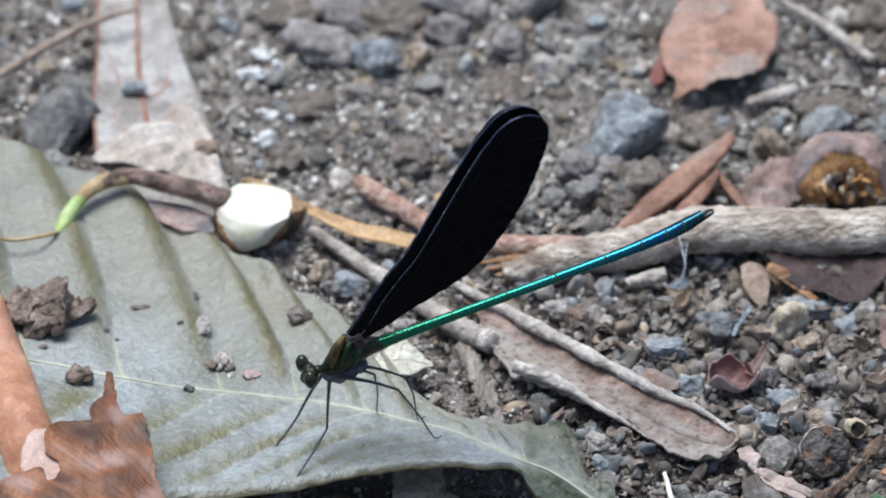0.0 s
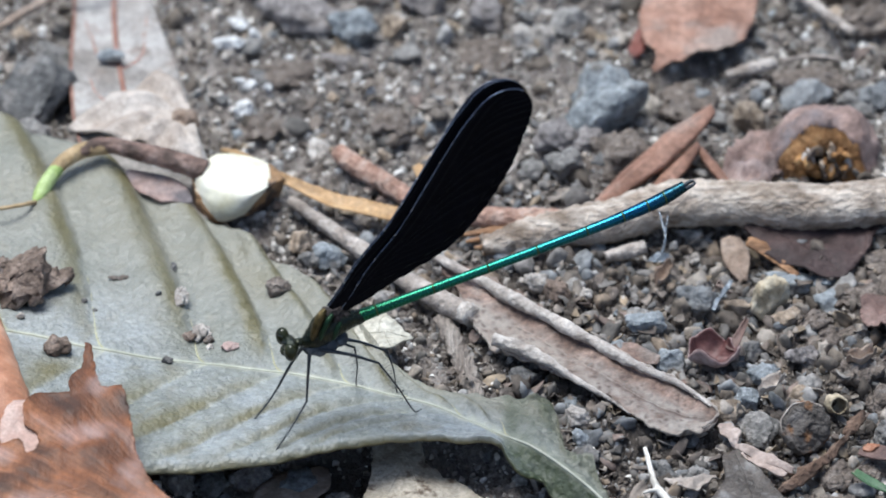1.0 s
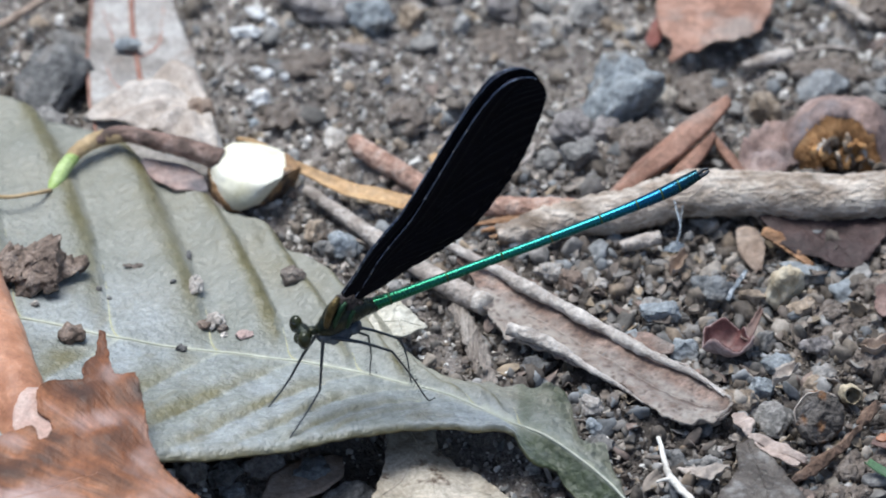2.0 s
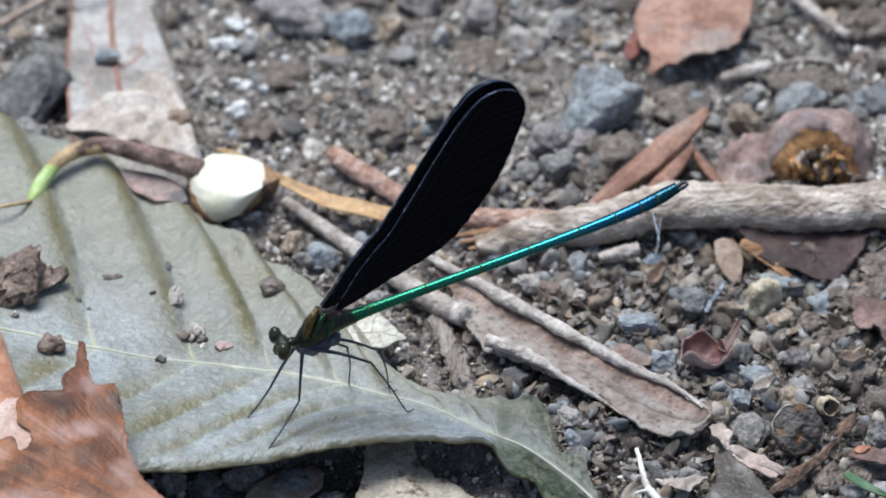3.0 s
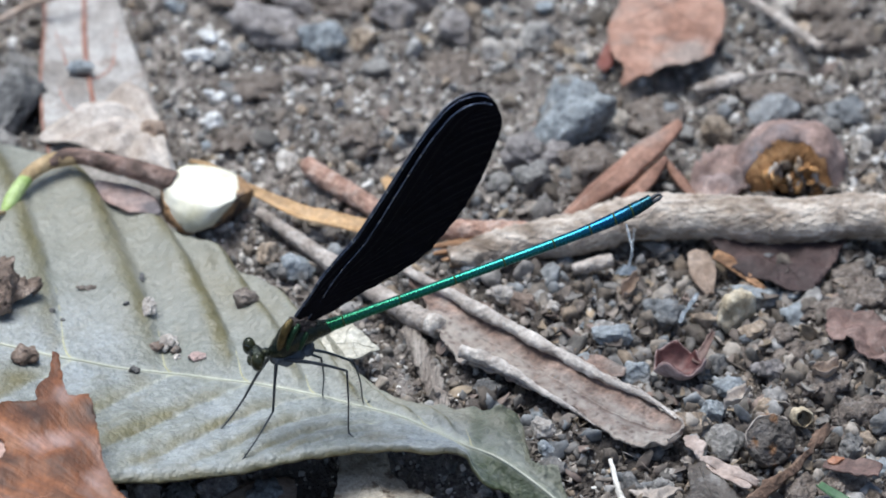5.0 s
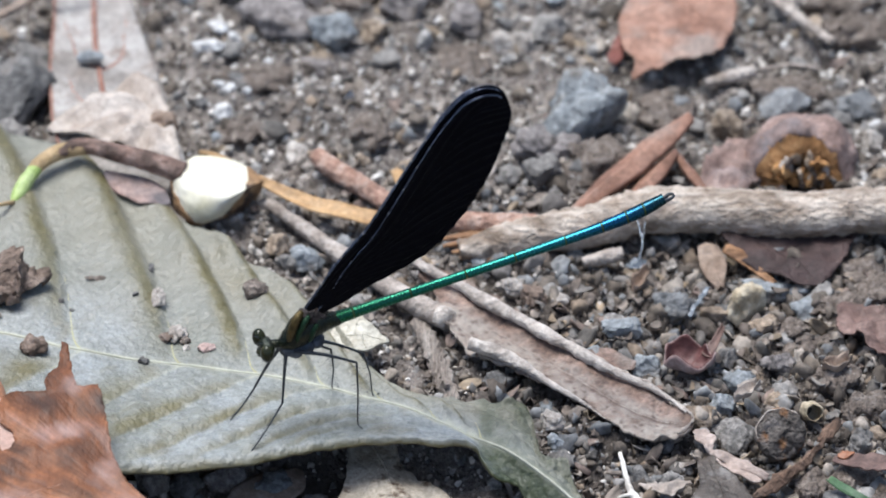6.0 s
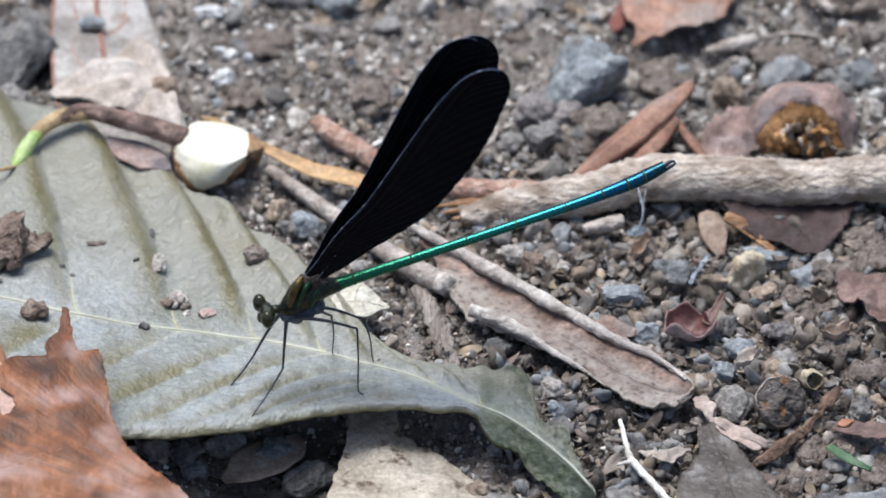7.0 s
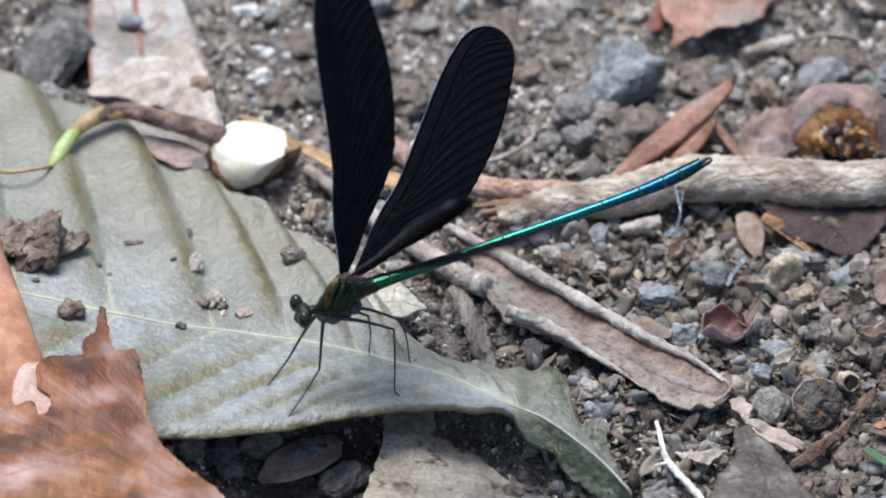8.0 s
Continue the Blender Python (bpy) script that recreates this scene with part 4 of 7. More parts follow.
def scrap(name, outline, z, bump, mat, label, freq=0.25, ragged=0.2, seed=1.0, slope=(0, 0), thick=0.3, step=0.8, veins=()):
    """A leaf piece lying about z mm high, sloping and buckled."""
    cx, cy = [sum(c) / len(outline) for c in zip(*outline)]

    def height(x, y):
        v = Vector((x * freq, y * freq, seed))
        return z + slope[0] * (x - cx) + slope[1] * (y - cy) + bump * noise.noise(v) + bump * 0.3 * noise.noise(v * 3.1)
    ob = thing(name, plate(outline, height, step, ragged, thick, seed), mat, label, "leaf")
    for run in veins:
        pts = [tuple(p) for p in curve_pts(run, 12)]
        part("leaf_vein", tube(bmesh.new(), [(x, y, height(x, y) + 0.03, 0.16 - 0.008 * k) for k, (x, y) in enumerate(pts)], 24, 6), mat, ob)
    return ob


def strip_of(name, spine, mat, label, category="leaf", **kw):
    return thing(name, blade(spine, **kw), mat, label, category)


strip_of("dry_grass_blade", [(*(-32.1, 22.7, 4.0), 0.2, 0.2), (*(-28.6, 20.0, 4.5), 0.5, 0.5), (*(-23.4, 16.8, 3.2), 0.9, 0.8), (*(-18.1, 13.7, 2.6), 1.3, 1.2), (*(-13.7, 11.8, 2.4), 1.6, 1.5), (*(-9.2, 10.8, 2.0), 1.5, 1.5), (*(-1.8, 8.7, 1.6), 0.7, 0.7)], STRAW, "orange-tan dry grass blade on the soil", "grass blade", n=50, m=5, keel=0.6, ripple=0.3)
strip_of("bark_strip", [(*(16.9, 10.3, 3.5), 1.0, 0.9), (*(20.5, 14.9, 4.0), 1.5, 1.4), (*(25.1, 20.4, 4.5), 1.8, 1.8), (*(29.6, 25.9, 5.0), 1.7, 1.7), (*(32.8, 29.4, 5.5), 0.9, 0.9)], PINK, "reddish-brown bark strip leaning on the branch", "bark", n=36, m=6, keel=-0.8, ripple=0.4, thick=0.7)
strip_of("bark_strip", [(*(17.6, 13.4, 2.6), 0.5, 0.5), (*(21.6, 18.6, 3.2), 0.8, 0.8), (*(25.9, 23.6, 3.8), 0.8, 0.8), (*(29.2, 27.4, 4.2), 0.3, 0.3)], PINK, "thin reddish bark strip behind a broader one", "bark", n=30, m=5, keel=-0.5, ripple=0.3, thick=0.5)
strip_of("bark_strip", [(*(25.0, 15.0, 3.0), 0.8, 0.8), (*(28.1, 19.7, 3.2), 1.2, 1.2), (*(30.9, 24.3, 3.4), 0.5, 0.5)], PINK, "small reddish-brown bark strip beside the branch", "bark", n=20, m=5, keel=-0.6, thick=0.6)
strip_of("bark_strip", [(*(30.8, 25.4, 2.6), 0.3, 0.3), (*(32.9, 20.7, 2.4), 0.7, 0.7), (*(35.1, 16.1, 2.2), 0.5, 0.5)], PINK, "narrow reddish bark sliver beside the branch", "bark", n=20, m=4, keel=-0.4, thick=0.5)


def build_long_leaf():
    at = []
    bm = blade([(*(-47.6, 77.3, 1.5), 3.4, 4.8), (*(-47.1, 64.1, 1.6), 4.4, 5.3), (*(-46.3, 52.2, 1.8), 5.8, 6.0), (*(-45.2, 41.8, 2.0), 7.3, 7.2), (*(-43.8, 31.5, 2.2), 7.9, 7.8), (*(-41.9, 22.6, 2.4), 7.8, 8.0), (*(-40.5, 14.5, 2.0), 7.2, 7.6), (*(-39.1, 6.1, 1.0), 5.0, 6.0)], 50, 12, 0.4, 0.2, 0.04, curl=0.5, seed=9, at=at)
    ob = thing("long_dead_leaf", bm, DUST, "long dusty grey-mauve dead leaf with red veins", "leaf")
    mid = [(*(-47.3, 77.3, 1.5), 0.35), (*(-47.0, 60.1, 1.7), 0.38), (*(-46.5, 49.5, 1.9), 0.38), (*(-45.3, 39.1, 2.1), 0.36), (*(-44.5, 32.7, 2.2), 0.3)]
    part("midrib", tube(bmesh.new(), mid, 40, 8, 0.1), VEIN_RED, ob, "rust-red midrib")
    for k, (a, b) in enumerate(((0.24, 0.4), (0.4, 0.54))):
        for s in (1, -1):
            i0, i1 = int(50 * a), int(50 * b)
            pts = []
            for i in range(7):
                f = i / 6
                p = at[round(i1 + (i0 - i1) * f ** 1.25)][12 + round(s * 9 * f ** 0.6)]
                pts.append((p.x, p.y, p.z - 0.16, 0.3 * (1 - 0.5 * f)))
            part("side_vein", tube(bmesh.new(), pts, 18, 6), VEIN_RED, ob)
    part("leaf_margin", tube(bmesh.new(), [(*at[i][0], 0.22) for i in range(0, 37, 3)], 40, 6, 0.2), VEIN_RED, ob, "rust-red margin")
    hub = Vector((-37.2, 28.8))

    def drape(x, y):
        d = Vector((x, y)) - hub
        a = math.atan2(d.y, -d.x)
        return 4.4 + 1.6 * math.exp(-((d.length - 5) / 4) ** 2) + 0.75 * math.sin(a * 9 + 0.35 * d.length) * min(1, d.length / 5) + 0.8 * noise.noise(Vector((x * 0.22, y * 0.22, 12)))
    fold = [(-52.3, 29.1), (-48.7, 32.0), (-45.8, 34.8), (-43.0, 37.0), (-40.4, 38.2), (-38.2, 36.5), (-36.8, 32.9), (-35.9, 28.1), (-34.9, 23.0), (-34.4, 19.1), (-37.6, 20.4), (-41.4, 22.2), (-45.2, 24.5), (-49.7, 26.6)]
    lobe = part("folded_lobe", plate(fold, drape, 0.6, 0.15, 0.4, 12.0), FOLD, ob, "tan crumpled lobe folded over")
    # Brown lump in place of the dark, shaded hollow in the lobe.
    part("shaded_hollow_knob", ball(bmesh.new(), (-37.0, 28.4, 5.0), (1.7, 1.5, 1.5), 4, 0.5, 1.7, 4), KNOB, lobe, "brown puckered knob that stands in for the lobe's shaded hollow")
    return ob


build_long_leaf()

strip_of("leaf_scrap", [(*(-44.4, 18.1, 4.4), 0.4, 0.4), (*(-41.6, 16.0, 4.4), 2.2, 2.2), (*(-38.2, 14.1, 4.0), 2.2, 2.4), (*(-35.9, 12.4, 3.6), 0.4, 0.4)], HUSKSKIN, "brown leaf scrap under the stalk", n=20, m=6, ripple=0.5)
RED = [(28.2, 63.9), (24.2, 54.2), (23.8, 51.2), (24.2, 46.1), (25.9, 43.4), (25.4, 39.0), (28.1, 41.4), (31.3, 43.2), (34.7, 42.5), (37.8, 45.9), (39.9, 54.4), (38.2, 59.4), (37.3, 65.5), (36.4, 73.7), (31.0, 75.1)]
red_leaf = scrap("red_leaf", RED, 3.9, 1.3, PINK, "reddish-brown dead leaf with a ragged edge", 0.16, 0.3, 22.0, veins=(((35.1, 69.7), (33.0, 56.7), (30.7, 45.8)), ((33.6, 59.3), (29.8, 55.4), (25.6, 52.9)), ((33.0, 56.7), (35.8, 52.8), (38.5, 52.1))))
scrap("red_scrap", [(23.0, 49.3), (24.4, 53.1), (24.7, 48.0), (23.5, 45.1), (22.2, 45.9)], 1.8, 0.5, material("red_scrap_leaf", [(0.15, 0.05, 0.04), (0.22, 0.09, 0.07)], 200, 0.6, 0.3), "small bright red leaf scrap", 0.4, 0.15, 23.0)
BROWN = [(-48.6, -29.4), (-47.7, -29.9), (-47.2, -33.9), (-46.4, -37.8), (-44.6, -37.2), (-43.3, -38.7), (-41.7, -49.1), (-40.3, -54.0), (-36.3, -59.3), (-31.0, -65.7), (-41.5, -71.7), (-58.3, -71.3), (-61.4, -63.4), (-61.0, -57.3), (-61.8, -50.2), (-59.2, -48.0), (-56.6, -46.9), (-55.6, -49.1), (-54.3, -48.5), (-54.2, -46.0), (-55.9, -44.4), (-56.2, -40.7), (-54.0, -38.2), (-50.4, -38.4), (-50.6, -36.4), (-48.8, -33.1), (-48.7, -30.7)]
BROWN_Y = [-71.5, -63.7, -58.6, -48.9, -38.4, -29.9]


def brown_height(x, y):
    v = Vector((x * 0.2, y * 0.2, 7))
    return float(np.interp(y, BROWN_Y, [10.1, 10.9, 11.3, 12.1, 12.9, 13.5])) + 0.9 * noise.noise(v) + 0.16 * noise.noise(v * 2.6)


brown_leaf = thing("brown_leaf", plate(BROWN, brown_height, 0.42, 0.22, 0.3, 31.0, 0.18), RUST, "rust-brown curled dead leaf with a jagged torn edge", "leaf")
hub_x, hub_y = (-29.0, -68.0)
streaks, lilac, burnt, fan_turn, fan_reach = [], [], [], [], []
for q in brown_leaf.data.vertices:
    x, y = q.co.x / MM, q.co.y / MM
    turn, far = math.atan2(y - hub_y, x - hub_x), math.hypot(x - hub_x, y - hub_y)
    fine = noise.noise(Vector((turn * 22, far * 0.12, 3))) + 0.6 * noise.noise(Vector((turn * 55, far * 0.25, 5)))
    patch = noise.noise(Vector((x * 0.16, y * 0.16, 2)))
    fan_turn.append((turn % (2 * math.pi)) / (2 * math.pi))
    fan_reach.append(far / 40)
    streaks.append(0.15 + 0.7 * fine - 0.9 * patch)
    lilac.append(float(np.interp(y, BROWN_Y[1:], (0.3, 0.1, -0.05, -0.2, -0.3))) - 0.1 + 0.35 * fine + 1.9 * patch)
    burnt.append(float(np.interp(y, BROWN_Y[1:], (-0.3, -0.15, 0.1, 0.3, 0.4))) - 1.7 * patch + 0.3 * fine)
set_points(brown_leaf, "streaks", streaks)
set_points(brown_leaf, "lilac", lilac)
set_points(brown_leaf, "burnt", burnt)
set_points(brown_leaf, "fan_turn", fan_turn)
set_points(brown_leaf, "fan_reach", fan_reach)
strip_of("leaf_scrap", [(*(-64.8, -21.6, 6.5), 0.6, 0.6), (*(-64.2, -32.6, 7.0), 1.1, 1.1), (*(-63.5, -44.1, 7.0), 1.2, 1.2), (*(-62.9, -54.7, 6.5), 1.0, 1.0)], PINK, "narrow pinkish dead leaf edge", n=30, m=5, ripple=0.6, ragged=0.2, seed=34)
ROLL = [(*(-70.7, 8.3, 7.8), 3.3), (*(-67.5, -3.1, 7.8), 3.5), (*(-63.6, -17.4, 7.8), 3.6), (*(-60.7, -28.5, 7.8), 3.6), (*(-59.2, -34.3, 7.6), 3.6), (*(-57.6, -42.7, 6.6), 3.4), (*(-56.3, -50.1, 5.6), 3.0)]
rolled_leaf = simple_tube("rolled_leaf", ROLL, ORANGE, "smooth orange-brown dead leaf rolled lengthwise", "leaf", n=60, seg=30, rough=0.05, rscale=0.5, knot=0.05)
part("leaf_vein", tube(bmesh.new(), [(x + 0.2, y - 2.0, z + 2.5, 0.12) for x, y, z, r in ROLL[1:6]], 40, 8), ORANGE, rolled_leaf, "faint vein along the roll")
part("leaf_vein", tube(bmesh.new(), [(x, y, brown_height(x, y) + 0.02, 0.055 - 0.002 * k) for k, (x, y) in enumerate(curve_pts([(-61.4, -61.0), (-55.2, -58.6), (-47.8, -55.6)], 14))], 28, 8), ORANGE, brown_leaf, "thin raised vein")
thing("leaf_scrap", plate([(-57.4, -40.0), (-53.6, -40.2), (-51.6, -44.0), (-52.0, -49.6), (-57.4, -50.2), (-59.2, -45.0)], lambda x, y: brown_height(x, y) - 0.4, 0.6, 0.2, 0.2, 72.0, lift=0.0), PALEPINK, "pale pink leaf scrap behind the torn brown leaf", "leaf")
GREYLEAF = material("grey_flat_leaf", [(0.05, 0.041, 0.034), (0.08, 0.067, 0.057), (0.115, 0.1, 0.089)], 160, 0.4, 0.5, 6, stain=(0.24, 0.23, 0.22), stain_scale=260, stain_at=(0.6, 0.74), spec=0.3)
PALELEAF = material("beige_leaf", [(0.25, 0.21, 0.16), (0.4, 0.35, 0.28), (0.51, 0.455, 0.38)], 130, 0.75, 0.4, 8, stain=(0.12, 0.085, 0.06), stain_scale=420, stain_at=(0.6, 0.7), speck=0.25)
pale_leaf = scrap("pale_leaf", [(-11.6, -28.0), (-12.3, -36.7), (-13.2, -42.7), (-14.6, -48.8), (-14.5, -59.8), (6.8, -59.8), (4.7, -47.7), (2.0, -43.7), (-0.6, -40.4), (-4.6, -36.9), (-5.7, -34.9), (-6.5, -28.6)], -1.5, 0.9, PALELEAF, "pale grey-brown dead leaf under the big leaf", 0.2, 0.35, 41.0, veins=(((-9.4, -30.9), (-6.8, -39.5), (-4.6, -56.5)), ((-7.2, -38.4), (-3.2, -42.0), (1.2, -45.0)), ((-7.9, -36.7), (-10.4, -41.8), (-12.9, -45.2))))
scrap("grey_leaf", [(32.4, -38.9), (33.6, -37.8), (34.8, -37.6), (36.4, -40.5), (38.2, -43.7), (40.0, -47.3), (41.8, -51.0), (43.4, -54.7), (42.3, -62.3), (28.8, -62.3), (29.4, -54.5), (29.9, -48.9), (31.4, -46.1), (32.6, -43.3)], 1.1, 0.35, GREYLEAF, "flat grey-brown leaf piece on the gravel", 0.3, 0.12, 43.0, veins=(((34.0, -38.3), (35.9, -46.8), (37.4, -59.2)),))
strip_of("dark_leaf", [(*(-28.0, -42.8, -4.0), 0.5, 0.5), (*(-24.8, -40.5, -3.6), 3.2, 3.0), (*(-20.5, -37.1, -3.4), 3.3, 3.1), (*(-18.4, -33.6, -4.0), 0.6, 0.6)], KNOB, "small tan leaf piece in the shade", n=24, m=6, ripple=0.4, seed=44)
PAPER = material("papery_leaf", [(0.31, 0.28, 0.215), (0.43, 0.405, 0.335), (0.54, 0.52, 0.45)], 220, 0.7, 0.4, 6)
scrap("pale_flake", [(-14.5, -14.9), (-12.7, -12.3), (-10.5, -11.3), (-9.4, -13.3), (-6.9, -16.4), (-8.9, -18.0), (-10.5, -19.1), (-13.3, -17.5)], 3.4, 0.6, PAPER, "pale papery leaf flake on the big leaf's edge", 0.35, 0.25, 45.0, step=0.5, veins=(((-13.4, -15.1), (-10.5, -15.4), (-7.6, -16.4)), ((-11.5, -15.3), (-11.1, -13.3), (-10.2, -11.7)), ((-10.5, -15.4), (-10.2, -16.8), (-9.8, -18.2))))
scrap("leaf_scrap", [(35.7, 9.9), (38.3, 11.1), (45.7, 10.5), (54.7, 10.5), (53.0, 3.8), (49.8, -2.2), (46.5, -2.8), (42.9, -0.4), (38.9, 2.6)], 1.8, 0.9, MAUVE, "red-brown dead leaf under the branch, coloured darker for its shade", 0.3, 0.3, 46.0, veins=(((38.3, 9.3), (44.1, 3.8), (49.1, -1.6)), ((44.1, 3.8), (47.1, 6.2), (50.8, 6.8))))
strip_of("leaf_scrap", [(*(34.6, 5.2, 2.4), 1.5, 1.2), (*(35.3, 1.2, 2.0), 1.9, 1.6), (*(36.3, -2.6, 1.2), 0.4, 0.4)], KNOB, "tan leaf scrap under the branch", n=20, m=6, keel=-0.5, ripple=0.4, seed=47)
strip_of("leaf_scrap", [(*(37.1, 4.8, 2.2), 0.8, 0.8), (*(40.3, 2.6, 1.8), 1.1, 1.1), (*(43.4, -1.4, 1.2), 0.4, 0.4)], SPLINTER, "rusty leaf scrap under the branch", n=20, m=6, keel=-0.5, ripple=0.4, seed=48)
scrap("leaf_scrap", [(51.1, -13.4), (51.3, -9.2), (52.9, -7.7), (55.5, -8.7), (59.1, -9.9), (62.7, -12.0), (62.4, -20.9), (57.7, -19.7), (55.6, -17.6), (53.1, -14.9)], 2.6, 1.9, REDSCRAP, "crumpled reddish-brown leaf scrap on the gravel", 0.34, 0.5, 49.0, step=0.5)


def bowl(c, r, front, back, seed, shrink=1.0):
    """A cupped leaf in mm: low in front, high behind, with a frilled rim."""
    bm = bmesh.new()
    rings, seg = 12, 56
    grid = []
    for i in range(rings + 1):
        f = i / rings
        row = []
        for j in range(seg):
            a = 2 * math.pi * j / seg
            up = front + (back - front) * (0.5 + 0.5 * math.sin(a)) + 1.9 * noise.noise(Vector((math.cos(a) * 1.4 + seed, math.sin(a) * 1.6, f)))
            out = (1 + 0.5 * noise.noise(Vector((math.cos(a) * 1.2, math.sin(a) * 1.2, seed)))) * (f - 0.22 * f ** 5)
            row.append(bm.verts.new(Vector((c[0] + r[0] * out * math.cos(a) * shrink, c[1] + r[1] * out * math.sin(a) * shrink, c[2] + up * f ** 2.2 + 0.3 * f * noise.noise(Vector((j * 0.5, i * 0.3, seed))) + (1 - shrink) * 3)) * MM))
        grid.append(row)
    for i in range(rings):
        for j in range(seg):
            k = (j + 1) % seg
            bm.faces.new((grid[i][j], grid[i][k], grid[i + 1][k], grid[i + 1][j]))
    bmesh.ops.remove_doubles(bm, verts=bm.verts, dist=1e-7)
    bmesh.ops.solidify(bm, geom=bm.faces, thickness=0.00014)
    bmesh.ops.recalc_face_normals(bm, faces=bm.faces)
    return bm


cupped = thing("curled_scrap", bowl((31.6, -18.4, 0.2), (4.5, 3.4), 2.7, 2.6, 5.0), material("cupped_leaf", [(0.2, 0.13, 0.12), (0.31, 0.22, 0.205), (0.41, 0.33, 0.31)], 200, 0.65, 0.4), "mauve-pink curled leaf scrap, cupped upwards", "leaf")
part("inner_face", bowl((31.6, -18.4, 0.2), (4.5, 3.4), 2.6, 2.5, 5.0, 0.94), material("cup_inside", [(0.06, 0.024, 0.022), (0.115, 0.048, 0.044), (0.17, 0.085, 0.078)], 200, 0.5, 0.4), cupped, "dark red inner face")
part("curled_point", blade([(34.2, -18.2, 1.8, 0.9, 0.8), (35.4, -16.2, 2.8, 0.6, 0.5), (36.4, -13.8, 3.6, 0.25, 0.25)], 16, 4, 0.3, 0.6, 0.3, curl=0.5, seed=50), REDSCRAP, cupped, "thin curled point")
strip_of("leaf_scrap", [(*(17.3, -15.7, 0.8), 0.5, 0.5), (*(20.9, -17.2, 1.0), 2.0, 2.0), (*(24.9, -18.7, 0.8), 0.8, 0.8)], BARKY, "pinkish leaf scrap behind the curled leaf", n=20, m=6, ripple=0.4, seed=51)
sliver = strip_of("leaf_scrap", [(*(34.2, -36.6, 1.6), 0.4, 0.4), (*(36.2, -38.3, 1.9), 0.9, 0.8), (*(38.8, -40.2, 1.9), 0.9, 0.9), (*(41.4, -41.7, 1.5), 0.4, 0.4)], PINKSLIVER, "pale pinkish folded leaf sliver on the gravel", n=24, m=6, keel=-0.5, ripple=0.5, rfreq=0.6, ragged=0.3, seed=52)
part("folded_half", blade([(35.0, -38.2, 1.3, 0.3, 0.3), (37.6, -41.0, 1.5, 0.7, 0.7), (40.4, -42.8, 1.2, 0.4, 0.4)], 20, 5, 0.4, 0.6, 0.4, seed=73), PINKSLIVER, sliver)
scrap("leaf_scrap", [(31.9, -33.4), (33.5, -32.9), (34.8, -34.6), (34.4, -36.6), (33.0, -36.4)], 1.6, 0.9, PINKSLIVER, "small crumpled reddish leaf scrap on the gravel", 0.5, 0.3, 74.0, step=0.4)
strip_of("bark_sliver", [(*(39.3, -45.4, 0.9), 0.4, 0.4), (*(41.7, -43.1, 1.3), 1.1, 1.0), (*(43.8, -41.2, 1.5), 1.2, 1.0), (*(45.9, -38.9, 1.6), 0.7, 0.6), (*(48.6, -35.2, 2.0), 0.3, 0.3)], TWIG, "dark rusty-brown fibrous sliver on the gravel", "bark", n=30, m=6, keel=-0.7, ripple=0.6, rfreq=0.5, ragged=0.5, seed=53)
strip_of("bark_sliver", [(*(48.2, -35.4, 1.8), 0.5, 0.5), (*(49.6, -33.0, 2.4), 1.1, 1.0), (*(50.6, -31.0, 2.2), 0.5, 0.5)], TWIG, "short brown sliver beside the seed shell", "bark", n=18, m=5, keel=-0.6, ripple=0.5, rfreq=0.5, ragged=0.5, seed=75)
strip_of("leaf_scrap", [(*(49.8, -38.6, 1.6), 0.6, 0.6), (*(53.4, -39.6, 2.0), 1.5, 1.5), (*(57.0, -40.6, 1.8), 1.3, 1.3)], REDSCRAP, "dull dark brown leaf piece on the soil", n=24, m=6, ripple=0.6, rfreq=0.4, ragged=0.3, seed=76)
strip_of("green_scrap", [(*(49.0, -42.5, 1.2), 0.5, 0.4), (*(51.4, -45.4, 1.4), 0.8, 0.6), (*(54.3, -47.1, 1.2), 0.3, 0.3)], material("green_scrap_leaf", [(0.03, 0.08, 0.035), (0.065, 0.13, 0.06)], 200, 0.5, 0.2), "small fresh green leaf piece", n=20, m=5, keel=0.4, seed=54)
strip_of("leaf_scrap", [(*(24.9, -42.9, 0.8), 0.3, 0.3), (*(27.7, -44.0, 1.2), 1.2, 1.2), (*(31.7, -42.3, 1.0), 0.4, 0.4)], FOLD, "tan crumpled leaf scrap on the gravel", n=24, m=8, ripple=1.2, rfreq=0.7, ragged=0.6, teeth=0.3, seed=55)
strip_of("leaf_scrap", [(*(-6.3, 23.7, 0.6), 0.6, 0.6), (*(-4.0, 19.7, 0.8), 1.4, 1.4), (*(-0.7, 16.3, 0.6), 0.3, 0.3)], STRAW, "small tan leaf scrap by the branch", n=16, m=5, ripple=0.4, seed=56)

CLEAR = material("clear_film", [(0.2, 0.23, 0.26), (0.36, 0.4, 0.44)], 300, 0.2, 0.6, 4, spec=0.6, trans=0.4)
strip_of("clear_flake", [(*(32.0, -10.6, 2.6), 0.25, 0.3), (*(33.0, -8.7, 3.2), 0.35, 0.3), (*(34.5, -5.7, 3.4), 0.3, 0.25)], CLEAR, "small glassy bluish flake on the gravel", "flake", n=16, m=4, ripple=0.5, rfreq=0.8, ragged=0.3, seed=57)


